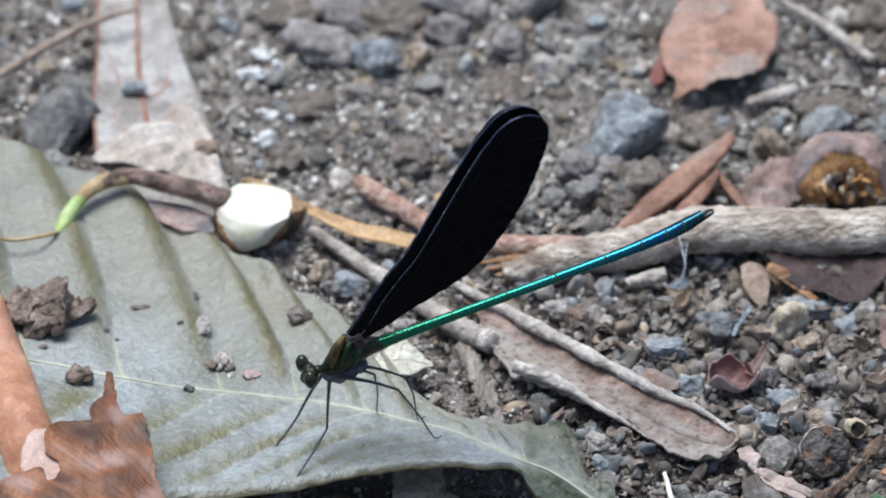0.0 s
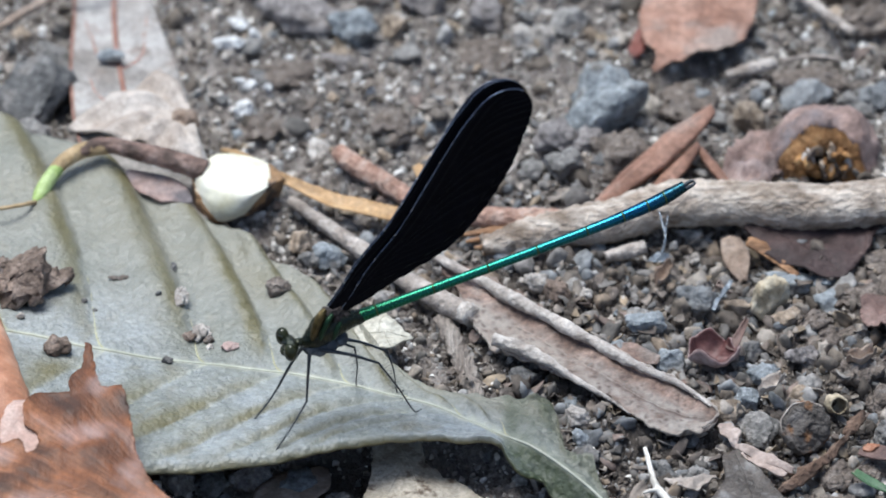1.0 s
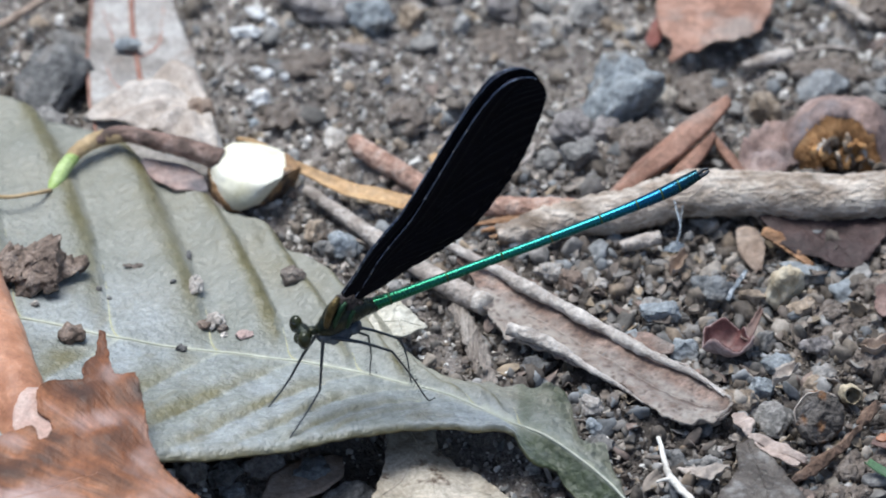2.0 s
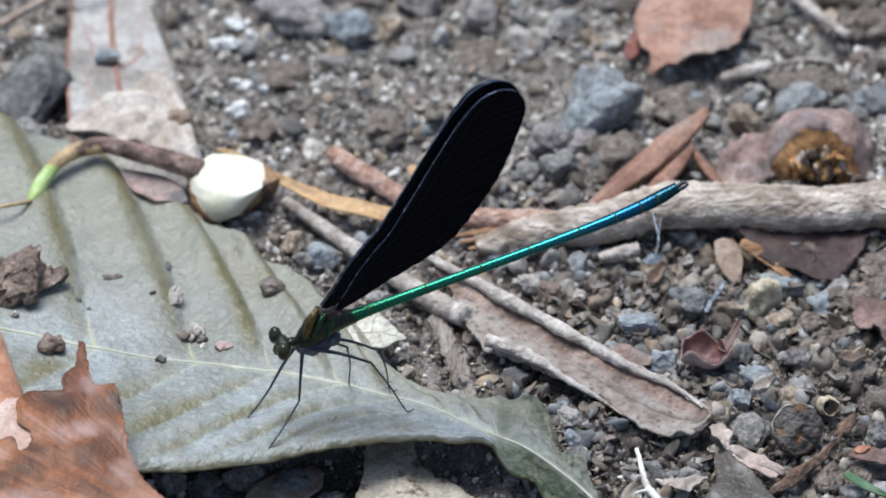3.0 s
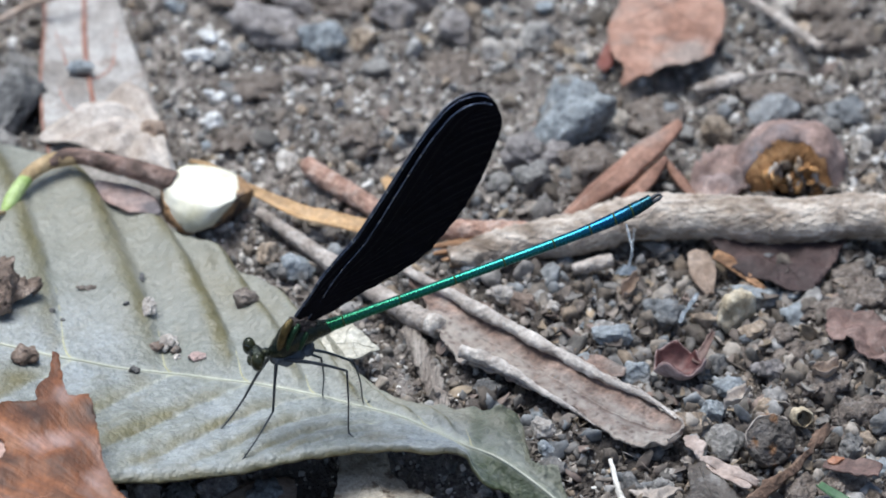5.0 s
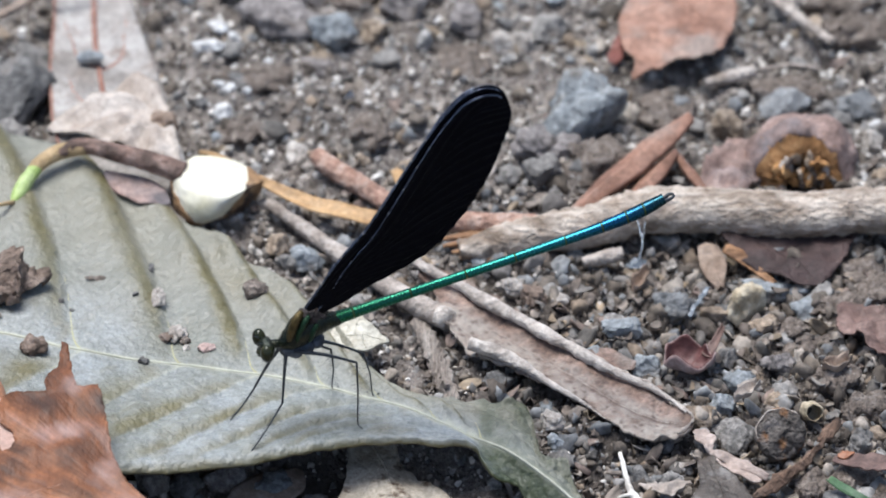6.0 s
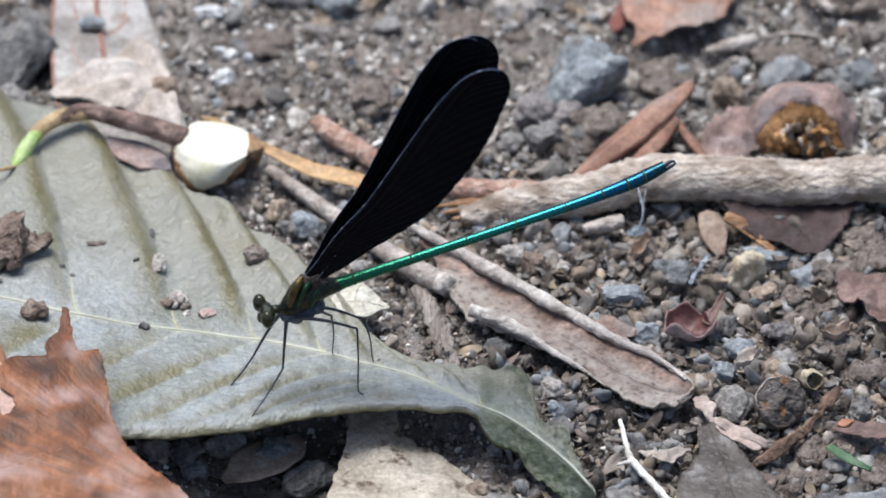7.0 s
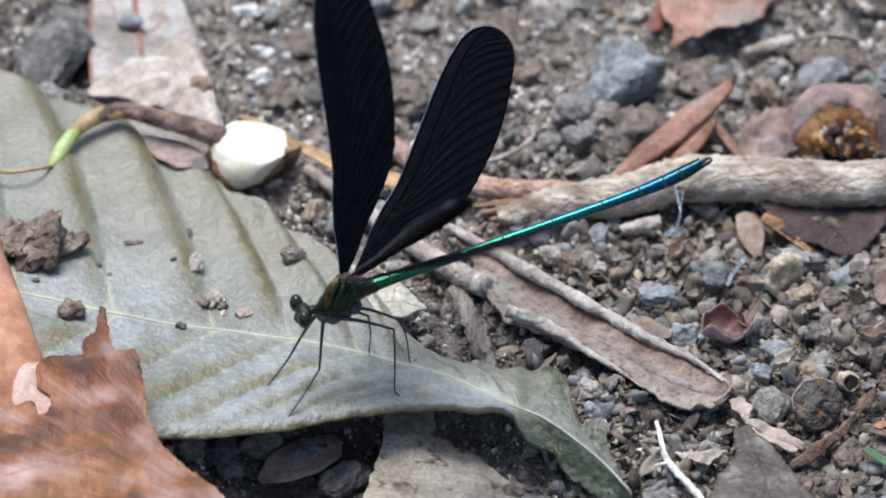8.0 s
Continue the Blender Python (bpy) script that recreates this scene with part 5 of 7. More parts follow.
def build_strand():
    """A few glassy threads that hang from the branch, with a crumpled shred at their foot."""
    ob = simple_tube("web_strand", [(*(25.4, 5.0, 6.8), 0.1), (*(25.8, 2.6, 6.4), 0.13), (*(26.1, 0.6, 5.6), 0.14), (*(25.6, -0.6, 4.0), 0.18)], CLEAR, "glassy thread of old web hanging from the branch", "web", n=20, seg=6, rough=0.2)
    part("thread", tube(bmesh.new(), [(26.5, 4.2, 6.6, 0.06), (26.2, 2.0, 6.0, 0.08), (26.0, 0.2, 5.0, 0.08)], 14, 5), CLEAR, ob)
    part("shred", blade([(23.9, 0.4, 2.4, 0.4, 0.4), (25.2, 0.0, 3.2, 1.1, 0.9), (26.8, 0.6, 2.8, 0.5, 0.5)], 14, 5, 1.0, 0.9, 0.5, seed=63, thick=0.1), CLEAR, ob)


build_strand()
strip_of("orange_scrap", [(*(50.3, -38.5, 1.8), 0.2, 0.2), (*(51.3, -38.4, 2.0), 0.8, 0.7), (*(52.5, -37.8, 1.8), 0.2, 0.2)], ORANGE, "small orange leaf crumb on the soil", n=12, m=4, ripple=0.4, rfreq=0.8, ragged=0.4, seed=58)
strip_of("curled_scrap", [(*(24.7, -4.1, 1.6), 0.3, 0.3), (*(25.6, -3.0, 2.0), 1.0, 0.9), (*(27.0, -0.3, 1.8), 0.3, 0.3)], KNOB, "small tan curled leaf scrap on the gravel", n=16, m=6, curl=1.2, ripple=0.6, rfreq=0.6, ragged=0.3, seed=59)
strip_of("curled_scrap", [(*(37.4, -27.3, 1.6), 0.3, 0.3), (*(38.6, -26.9, 2.2), 1.1, 1.0), (*(40.6, -24.6, 2.0), 0.4, 0.4)], FOLD, "small pale curled leaf scrap on the gravel", n=16, m=6, curl=1.4, ripple=0.6, rfreq=0.6, ragged=0.3, seed=60)
strip_of("curled_scrap", [(*(48.9, -20.9, 1.6), 0.3, 0.3), (*(50.7, -21.1, 2.2), 1.2, 1.0), (*(52.6, -19.5, 2.0), 0.4, 0.4)], KNOB, "small brown curled leaf scrap on the gravel", n=16, m=6, curl=1.5, ripple=0.8, rfreq=0.6, ragged=0.4, seed=62)


def build_white_chunk():
    bm = rock(97, 5, 1, 0.1)
    for v in bm.verts:
        v.co = Vector((v.co.x, v.co.y, min(v.co.z, 0.78 - 0.1 * v.co.x + 0.04 * noise.noise(v.co * 3))))
    for _ in range(14):
        bmesh.ops.smooth_vert(bm, verts=bm.verts, factor=0.5, use_axis_x=True, use_axis_y=True, use_axis_z=True)
    for v in bm.verts:
        v.co *= 1.05 + 0.05 * noise.noise(v.co * 1.7) + 0.015 * noise.noise(v.co * 6)
    at, size = Vector((-29.5, 15.4, 3.0)), Vector((5.2, 4.6, 4.3))
    shell = bm.copy()
    gone = []
    for f in shell.faces:
        c = f.calc_center_median()
        side = max(c.x - 0.8 * c.z - 0.25 * abs(c.y + 0.3) - 0.12, -0.9 * c.x - 0.7 * c.z - 0.5)
        if side + 0.16 * noise.noise(c * 2.0) < 0.14:
            gone.append(f)
    bmesh.ops.delete(shell, geom=gone, context="FACES")
    for v in bm.verts:
        v.co = (at + Vector((v.co.x * size.x, v.co.y * size.y, v.co.z * size.z))) * MM
    for v in shell.verts:
        k = 1.02 + 0.03 * noise.noise(v.co * 4)
        v.co = (at + Vector((v.co.x * size.x, v.co.y * size.y, v.co.z * size.z)) * k) * MM
    bmesh.ops.solidify(shell, geom=shell.faces, thickness=0.00025)
    ob = thing("nut_chunk", bm, FLESH, "creamy white chunk of a nut with brown rind", "nut")
    part("rind", shell, RIND, ob, "torn brown rind")


build_white_chunk()


def build_husk():
    """A domed seed husk, furry in front, with an opening low in its front."""
    c = Vector((47.7, 24.7, 0.0))
    mouth = Vector((-0.05, -0.93, 0.36)).normalized()
    size = Vector((7.7, 6.8, 7.7))

    def skin(d):
        k = 1 + 0.14 * noise.noise(d * 1.8) + 0.05 * noise.noise(d * 6)
        return c + Vector((d.x * size.x, d.y * size.y, d.z * size.z)) * k
    bm = bmesh.new()
    bmesh.ops.create_uvsphere(bm, u_segments=48, v_segments=30, radius=1.0)
    bmesh.ops.delete(bm, geom=[v for v in bm.verts if v.co.angle(mouth) < radians(40 + 6 * noise.noise(v.co * 3)) or v.co.z < -0.45], context="VERTS")
    for v in bm.verts:
        v.co = skin(v.co.normalized()) * MM
    bmesh.ops.solidify(bm, geom=bm.faces, thickness=0.0007)
    ob = thing("seed_husk", bm, HUSKSKIN, "broken brown seed husk with a furry opening", "husk")
    bm = bmesh.new()
    bmesh.ops.create_uvsphere(bm, u_segments=48, v_segments=30, radius=1.0)
    bmesh.ops.delete(bm, geom=[v for v in bm.verts if v.co.angle(mouth) < radians(36) or v.co.z < -0.45], context="VERTS")
    for v in bm.verts:
        d = v.co.normalized()
        v.co = (c + (skin(d) - c) * (0.86 + 0.05 * noise.noise(d * 7) + 0.03 * noise.noise(d * 16))) * MM
    bmesh.ops.solidify(bm, geom=bm.faces, thickness=0.0003)
    part("inner_wall", bm, HUSKIN, ob, "fibrous orange-brown inner wall")
    r = random.Random(5)
    bm = bmesh.new()
    n = 0
    while n < 8500:
        d = Vector((r.gauss(0, 1), r.gauss(0, 1), r.gauss(0, 1))).normalized()
        a = math.degrees(d.angle(mouth))
        if a < 34 or a > 70 + 14 * noise.noise(d * 2.5) or d.z < -0.2:
            continue
        n += 1
        p = skin(d) - d * 0.15
        flow = (d - mouth * d.dot(mouth)).normalized()
        e = p + (d * r.uniform(0.05, 0.3) - flow * r.uniform(0.8, 1.3) + Vector((r.uniform(-0.22, 0.22), r.uniform(-0.22, 0.22), r.uniform(-0.22, 0.22)))) * r.uniform(0.8, 1.9)
        h = (p + e) / 2 + d * 0.12
        tube(bm, [(*p, 0.06), (*h, 0.05), (*e, 0.015)], 2, 3, caps=False)
    tagged(part("fibre_lining", bm, HUSK, ob, "brown fur round the opening"), kind="stuff")
    for i in range(34):
        p = skin(mouth) + Vector((r.uniform(-3.2, 3.2), r.uniform(0.2, 1.8), r.uniform(-1.6, 2.4)))
        bm = rock(300 + i, 2, 5, 0.2)
        turn = Euler((r.uniform(0, 6), r.uniform(0, 6), r.uniform(0, 6))).to_matrix()
        bit = Vector((r.uniform(0.7, 1.5), 0.4, r.uniform(0.6, 1.3)))
        for v in bm.verts:
            v.co = (Vector(p) + turn @ Vector((v.co.x * bit.x, v.co.y * bit.y, v.co.z * bit.z))) * MM
        part("crumb", bm, (HUSKIN, TAN, HUSKIN, BROWNCLOD, HUSKIN, PALE)[i % 6], ob)
    scrap("leaf_scrap", [(34.0, 19.1), (35.8, 24.9), (38.7, 28.0), (41.7, 26.8), (41.9, 20.6), (39.9, 16.0), (36.2, 15.7)], 2.6, 2.4, HUSKSKIN, "crumpled mauve-brown leaf scrap beside the husk", 0.42, 0.5, 61.0, step=0.5)


build_husk()


def build_seed_cup():
    c = Vector((43.1, -33.9, 1.6))
    bm = bmesh.new()
    bmesh.ops.create_uvsphere(bm, u_segments=36, v_segments=20, radius=1.0)
    turn = Euler((radians(52), radians(8), 0)).to_matrix()
    for v in bm.verts:
        if v.co.z > 0.25:
            v.co.z = 0.25 + 0.3 * (v.co.z - 0.25) + 0.2 * noise.noise(v.co * 4)
        k = 1 + 0.1 * noise.noise(v.co * 2.5) + 0.1 * noise.noise(v.co * 7)
        v.co = (c + turn @ Vector((v.co.x * 3.2 * k, v.co.y * 3.4 * k, v.co.z * 2.8 * k))) * MM
    cup_skin = material("cup_skin", [(0.035, 0.03, 0.027), (0.085, 0.073, 0.064), (0.16, 0.142, 0.13)], 450, 0.7, 0.9, stain=(0.18, 0.088, 0.038), stain_scale=420, stain_at=(0.54, 0.66))
    cup = thing("seed_cup", bm, cup_skin, "dark wrinkled round seed cup with a pale rim on the gravel", "seed cup")
    rim = []
    for i in range(25):
        a = radians(55 + 140 * i / 24)
        k = 0.99 + 0.08 * noise.noise(Vector((math.cos(a) * 2, math.sin(a) * 2, 1)))
        rim.append((*(c + turn @ Vector((3.2 * k * math.cos(a), 3.4 * k * math.sin(a), 0.62))), 0.09 + 0.05 * math.sin(i * 1.3)))
    part("rim", tube(bmesh.new(), rim, 60, 7, 0.3, 2.0), FOLD, cup, "thin pale rim")
    c = Vector((47.3, -29.2, 1.6))
    bm = bmesh.new()
    bmesh.ops.create_uvsphere(bm, u_segments=20, v_segments=12, radius=1.0)
    bmesh.ops.delete(bm, geom=[v for v in bm.verts if v.co.z > 0.62], context="VERTS")
    rot = Euler((0.95, 0.55, 0)).to_matrix()
    for v in bm.verts:
        v.co = (c + rot @ (Vector((v.co.x * 1.45, v.co.y * 1.3, v.co.z * 2.1)) * (1 + 0.2 * noise.noise(v.co * 2)))) * MM
    bmesh.ops.solidify(bm, geom=bm.faces, thickness=0.0003)
    thing("seed_shell", bm, CREAM, "small open tan seed shell, dark inside", "seed shell")


build_seed_cup()


# ---- stones that stand out ----
ROCKS = [mesh_of(rock(s, 4, s % 5, 0.26), GREY, True, "stone") for s in range(14)]


def stone(name, at, size, mat, label, k, turn=0.0, sink=0.25, group="stones on the soil", category="stone"):
    me = ROCKS[k % 14].copy()
    me.materials[0] = mat
    me.transform(Matrix.Diagonal((*[c * MM for c in size], 1)))
    x, y = at
    ob = new(name, me)
    z = soil_z(x, y) + size[2] * (1 - sink)
    ob.matrix_world = Matrix.LocRotScale(Vector((x, y, z)) * MM, Euler((0.12 * (k % 5), 0.1 * (k % 3), turn)), None)
    return tagged(ob, label, category, group)


for spec in (
    ((19.3, 34.2), (5.6, 5.2, 4.6), BLUE, "blunt blue-grey stone half sunk in the soil", 9, 0.3),
    ((11.7, 27.5), (3.6, 3.2, 2.0), MAUVE_STONE, "dull dark grey stone on the soil", 2, 1.0),
    ((16.2, 28.1), (3.2, 2.6, 1.9), MAUVE_STONE, "dull grey-brown stone beside the blue stone", 5, 2.0),
    ((13.3, 21.9), (2.3, 2.3, 2.0), GREY, "small grey faceted stone on the soil", 3, 0.4),
    ((-56.9, 39.2), (4.4, 4.6, 4.0), DARK, "angular dark grey stone beside the long leaf", 4, 0.7),
    ((-57.4, 31.2), (3.4, 3.0, 2.0), GREY, "flat grey stone at the leaf's edge", 6, 0.2),
    ((-54.6, 46.9), (2.0, 5.0, 2.0), GREY, "narrow grey stone beside the long leaf", 8, 0.2),
    ((-14.0, 53.2), (3.0, 2.6, 2.2), BLUE, "small blue-grey stone on the soil", 7, 0.0),
    ((-9.2, 54.7), (1.9, 1.8, 2.0), TAN, "small tan pointed stone on the soil", 9, 0.5),
    ((-21.4, 56.9), (5.4, 3.0, 1.9), MAUVE_STONE, "long mauve-grey flat stone on the soil", 10, -0.3),
    ((-5.1, 59.5), (3.3, 2.8, 2.1), MAUVE_STONE, "grey-tan stone half in the soil", 11, 0.2),
    ((8.3, 51.4), (2.2, 1.8, 1.4), PALE, "small pale stone on the soil", 12, 0.2),
    ((11.0, 51.7), (1.8, 1.6, 1.3), PALE, "small pale stone on the soil", 13, 0.9),
    ((14.5, 55.0), (2.6, 2.2, 1.5), GREY, "small grey stone on the soil", 0, 0.2),
    ((3.4, 57.3), (2.4, 2.4, 1.5), MAUVE_STONE, "small grey-brown stone on the soil", 3, 1.2),
    ((-16.5, 48.4), (2.4, 2.2, 1.0), MAUVE_STONE, "small flat dark stone on the soil", 5, 1.2),
    ((48.4, 62.0), (1.9, 1.8, 1.7), PALE, "small pale grey stone on the soil", 6, 0.3),
    ((37.6, 33.4), (1.7, 2.9, 2.1), TAN, "small tan stone near the bark strip", 2, 0.7),
    ((45.7, 37.5), (2.8, 2.4, 1.6), SLATE, "flat blue-grey stone on the soil", 4, 0.2),
    ((55.6, 39.0), (2.9, 2.9, 2.0), SLATE, "blue-grey stone beside the husk", 8, 0.8),
    ((51.8, 36.8), (1.6, 1.6, 1.3), GREY, "small grey stone on the soil", 12, 0.2),
    ((57.1, 28.7), (1.5, 2.0, 1.4), PALE, "small pale stone beside the husk", 13, 0.1),
    ((39.4, -6.3), (2.2, 2.2, 2.9), CREAM, "pale yellowish pebble in the gravel", 1, 0.9),
    ((30.6, -6.0), (2.7, 2.2, 2.0), SLATE, "smooth slate-grey pebble among the gravel", 7, -0.3),
    ((42.6, -1.1), (3.2, 1.6, 1.2), BLUE, "flat blue-grey pebble by the branch", 10, 0.05),
    ((26.0, -17.8), (1.9, 2.4, 2.0), BLUE, "grey-green pebble beside the curled leaf", 11, 0.6),
    ((23.3, -11.2), (2.5, 1.5, 1.2), BLUE, "pale blue-grey pebble behind the curled leaf", 3, 0.1),
    ((14.2, -29.4), (1.7, 1.4, 1.2), PALE, "small pale pebble in the gravel", 5, 0.5),
    ((15.4, -36.9), (2.2, 1.6, 1.1), GREY, "small grey pebble in the gravel", 6, 0.1),
    ((7.0, -21.2), (2.4, 1.8, 1.4), DARK, "dark grey pebble beside the curled leaf", 9, 0.4),
    ((-18.1, 4.2), (2.4, 2.0, 1.6), BLUE, "blue-grey pebble beside the big leaf", 12, 0.4),
    ((-21.4, 6.8), (1.6, 1.6, 1.5), TAN, "small tan pebble beside the big leaf", 0, 0.4),
    ((-20.3, 3.3), (1.5, 1.3, 1.2), GREY, "small grey-brown pebble by the leaf", 2, 0.1),
    ((35.9, -25.5), (1.9, 1.5, 1.3), BLUE, "pale bluish pebble in the gravel", 13, 0.1),
    ((36.7, -30.3), (2.2, 1.8, 1.3), GREY, "grey pebble on the gravel", 4, 0.2),
    ((43.5, -17.5), (2.0, 1.6, 1.4), MAUVE_STONE, "dull grey-brown pebble in the gravel", 8, 0.6),
    ((38.3, -20.4), (1.8, 1.6, 1.3), BLUE, "blue-grey pebble in the gravel", 10, 0.6),
    ((28.7, -40.3), (2.2, 1.8, 1.4), GREY, "grey pebble by the rootlet", 7, 0.6),
    ((48.4, -50.0), (2.0, 1.6, 1.4), DARK, "dark grey angular pebble on gravel", 1, 0.6),
    ((53.9, -50.9), (3.6, 2.6, 1.5), SLATE, "flat blue-grey stone on the gravel", 3, 0.2),
    ((-3.0, 65.7), (5.0, 3.6, 2.6), MAUVE_STONE, "broad grey-brown stone slab on the soil", 2, 0.1),
    ((7.3, 66.0), (4.4, 3.4, 2.6), MAUVE_STONE, "broad grey-brown stone slab on the soil", 9, 0.2),
    ((5.8, 60.7), (1.5, 1.4, 1.3), TAN, "small reddish-tan stone on the soil", 5, 0.2),
    ((3.0, 57.1), (2.4, 3.0, 1.6), MAUVE_STONE, "small mauve-grey stone on the soil", 11, 0.5),
    ((-17.7, 65.4), (4.4, 3.2, 1.8), MAUVE_STONE, "flat mauve-grey stone on the soil", 8, 0.3),
    ((-16.9, -41.6), (3.0, 2.4, 1.8), DARK, "grey stone in the shade of the leaf", 4, 0.2),
    ((-31.8, -39.8), (1.6, 1.4, 1.2), SLATE, "small slate-grey stone in the shade of the leaf", 3, 0.3),
    ((-27.3, -35.2), (2.6, 2.0, 1.6), MAUVE_STONE, "dull grey stone in the shade of the leaf", 7, 0.5),
    ((-21.6, -36.6), (2.4, 2.2, 1.8), SLATE, "slate-grey stone in the shade of the leaf", 10, 1.1),
    ((-37.2, -38.4), (2.6, 2.2, 1.6), MAUVE_STONE, "dull grey stone in the shade of the leaf", 12, 0.8),
    ((-3.0, -45.5), (1.8, 1.5, 1.2), TAN, "tan pebble beside the pale leaf", 2, 0.8),
    ((4.6, -47.6), (1.7, 1.4, 1.3), TAN, "tan pebble below the leaf's tip", 6, 0.3),
    ((-32.8, -37.1), (2.4, 2.2, 1.6), DARK, "dark stone in the shade of the leaf", 6, 0.9),
    ((6.3, 36.6), (2.4, 1.7, 1.4), BROWNCLOD, "dark brown rounded stone on the soil", 3, 0.4),
    ((14.5, -33.6), (1.4, 1.5, 1.0), BLUE, "small bluish pebble in the gravel", 12, 0.4),
    ((32.8, -28.5), (2.6, 1.9, 1.5), TAN, "tan pitted stone beside the curled leaf", 8, 0.3),
    ((8.9, -2.0), (1.9, 1.5, 1.3), PALE, "small pale stone behind the curled leaf", 2, 0.3),
    ((12.0, -3.4), (1.8, 1.6, 1.3), BROWNCLOD, "small brown stone behind the curled leaf", 5, 0.8),
    ((15.3, -4.4), (1.1, 0.9, 0.8), PALE, "small pale pebble behind the curled leaf", 10, 0.3),
    ((20.1, -7.2), (1.0, 1.0, 0.8), BLUE, "small bluish pebble behind the curled leaf", 11, 0.3),
    ((25.1, -40.3), (1.7, 2.3, 1.4), DARK, "dark grey pebble by the rootlet", 9, 0.2),
    ((19.4, -46.9), (0.8, 1.3, 0.7), CREAM, "small pale yellow chip beside the leaf's tip", 6, -0.4),
    ((41.7, -10.3), (1.9, 1.5, 1.3), TAN, "tan pebble beside a yellowish one", 3, 0.5),
    ((37.0, -15.8), (1.6, 1.4, 1.2), GREY, "grey pebble beside the cupped scrap", 0, 0.5),
    ((30.5, -37.8), (1.1, 1.2, 0.9), PALE, "small pale pebble beside the flat leaf", 1, 0.2),
    ((37.9, -32.0), (2.0, 2.2, 1.5), GREY, "grey stone beside the seed cup", 4, 0.7),
    ((30.0, 5.2), (0.9, 0.8, 0.7), PALE, "small pale chip under the branch", 7, 0.2),
    ((32.2, 4.2), (1.6, 1.2, 0.9), SLATE, "small slate-grey stone under the branch", 2, 0.2),
    ((53.3, -34.2), (1.7, 1.4, 1.2), GREY, "small grey stone beside the seed shell", 13, 0.6),
    ((52.9, 34.4), (1.7, 1.6, 1.3), GREY, "small grey stone beside the husk", 10, 0.4),
):
    stone("stone", spec[0], spec[1], spec[2], spec[3], spec[4], spec[5])

for at, size, k in (((-29.4, 37.5), (1.48, 1.25, 0.91), 0), ((-28.5, 42.1), (1.01, 0.86, 0.77), 3), ((-31.4, 51.0), (1.01, 1.87, 0.70), 5), ((-30.3, 55.3), (1.72, 1.09, 0.70), 8), ((14.5, -34.3), (0.86, 0.62, 0.49), 2), ((-19.1, 28.1), (1.56, 1.72, 0.98), 4), ((57.8, 33.7), (0.8, 1.1, 0.6), 6), ((-30.0, 43.0), (0.8, 0.7, 0.6), 1), ((-26.2, 41.7), (0.7, 0.6, 0.5), 2), ((-32.8, 50.6), (0.7, 0.6, 0.6), 7), ((-28.0, 52.6), (1.0, 0.8, 0.7), 9), ((-23.3, 48.6), (0.6, 0.5, 0.5), 10), ((-33.8, 39.2), (0.7, 0.6, 0.5), 11), ((-13.4, 42.3), (0.6, 0.6, 0.5), 12), ((-20.8, 32.9), (0.7, 0.6, 0.5), 13)):
    stone("white_chip", at, size, WHITE if k != 4 else PALE, "small bright white mineral chip on the soil", k, 0.3 * k, category="stone chip", group="white chips")


def clump(at, size, seed, mat=None):
    x, y = at
    z = soil_z(x, y)
    bm = ball(bmesh.new(), (x, y, z + size[2] * 0.35), size, 4, 0.5, 1.5, seed)
    for q in bm.verts:
        q.co += Vector((0.6, 0.6, 0.8)) * MM * (0.75 * noise.noise(q.co * 900) + 0.5 * noise.noise(q.co * 2300))
    thing("soil_clump", bm, mat or CLOD, "rough crumbly clump of dry soil", "soil clump", "soil clumps")


for k, (at, size) in enumerate((((46.9, -40.6), (2.6, 2.4, 2.0)), ((53.4, -38.3), (3.0, 2.2, 1.6)), ((50.7, -40.6), (2.2, 1.8, 1.5)), ((44.2, -45.1), (3.0, 2.0, 1.4)), ((47.6, -45.9), (2.6, 1.8, 1.3)), ((44.2, -48.2), (1.9, 1.6, 1.2)), ((56.2, -45.2), (3.0, 2.4, 1.4)), ((54.9, -26.2), (3.4, 2.6, 1.8)), ((50.7, -21.3), (3.0, 2.4, 1.4)),
                                # Last two clumps of this line are added to darken the branch's shadow.
                                ((47.3, -13.6), (3.2, 2.0, 1.4)), ((45.2, -10.7), (2.2, 2.0, 1.3)), ((51.2, -4.7), (3.0, 2.6, 1.5)), ((54.6, 1.8), (3.0, 2.2, 1.5)), ((57.0, -2.4), (3.0, 2.4, 1.4)),
                                ((-9.3, 31.2), (3.2, 3.0, 1.6)), ((20.7, 24.6), (4.4, 3.6, 2.8)), ((-23.1, 45.7), (3.6, 3.0, 1.4)), ((-26.7, 33.7), (3.0, 2.6, 1.0)), ((2.7, 46.3), (3.4, 3.0, 1.2)),
                                ((37.7, 23.3), (3.2, 2.8, 1.6)), ((46.6, 41.2), (4.6, 2.6, 1.6)), ((29.9, 36.8), (3.8, 3.2, 1.6)), ((3.4, 50.3), (3.6, 2.8, 1.2)), ((53.6, 62.2), (4.6, 3.6, 2.4)), ((57.4, 54.8), (3.8, 3.0, 2.0)), ((49.6, 67.4), (3.6, 3.0, 2.0)), ((53.0, 54.0), (3.0, 2.4, 1.6)), ((58.6, 66.8), (3.6, 3.2, 2.2)), ((-25.7, 64.8), (4.2, 3.2, 1.5)), ((-12.7, 64.4), (4.6, 3.2, 1.8)))):
    clump(at, size, k + 1.5)


PINKISH = material("pink_crumb", [(0.36, 0.25, 0.22), (0.48, 0.37, 0.34)], 500, 0.8, 0.5)


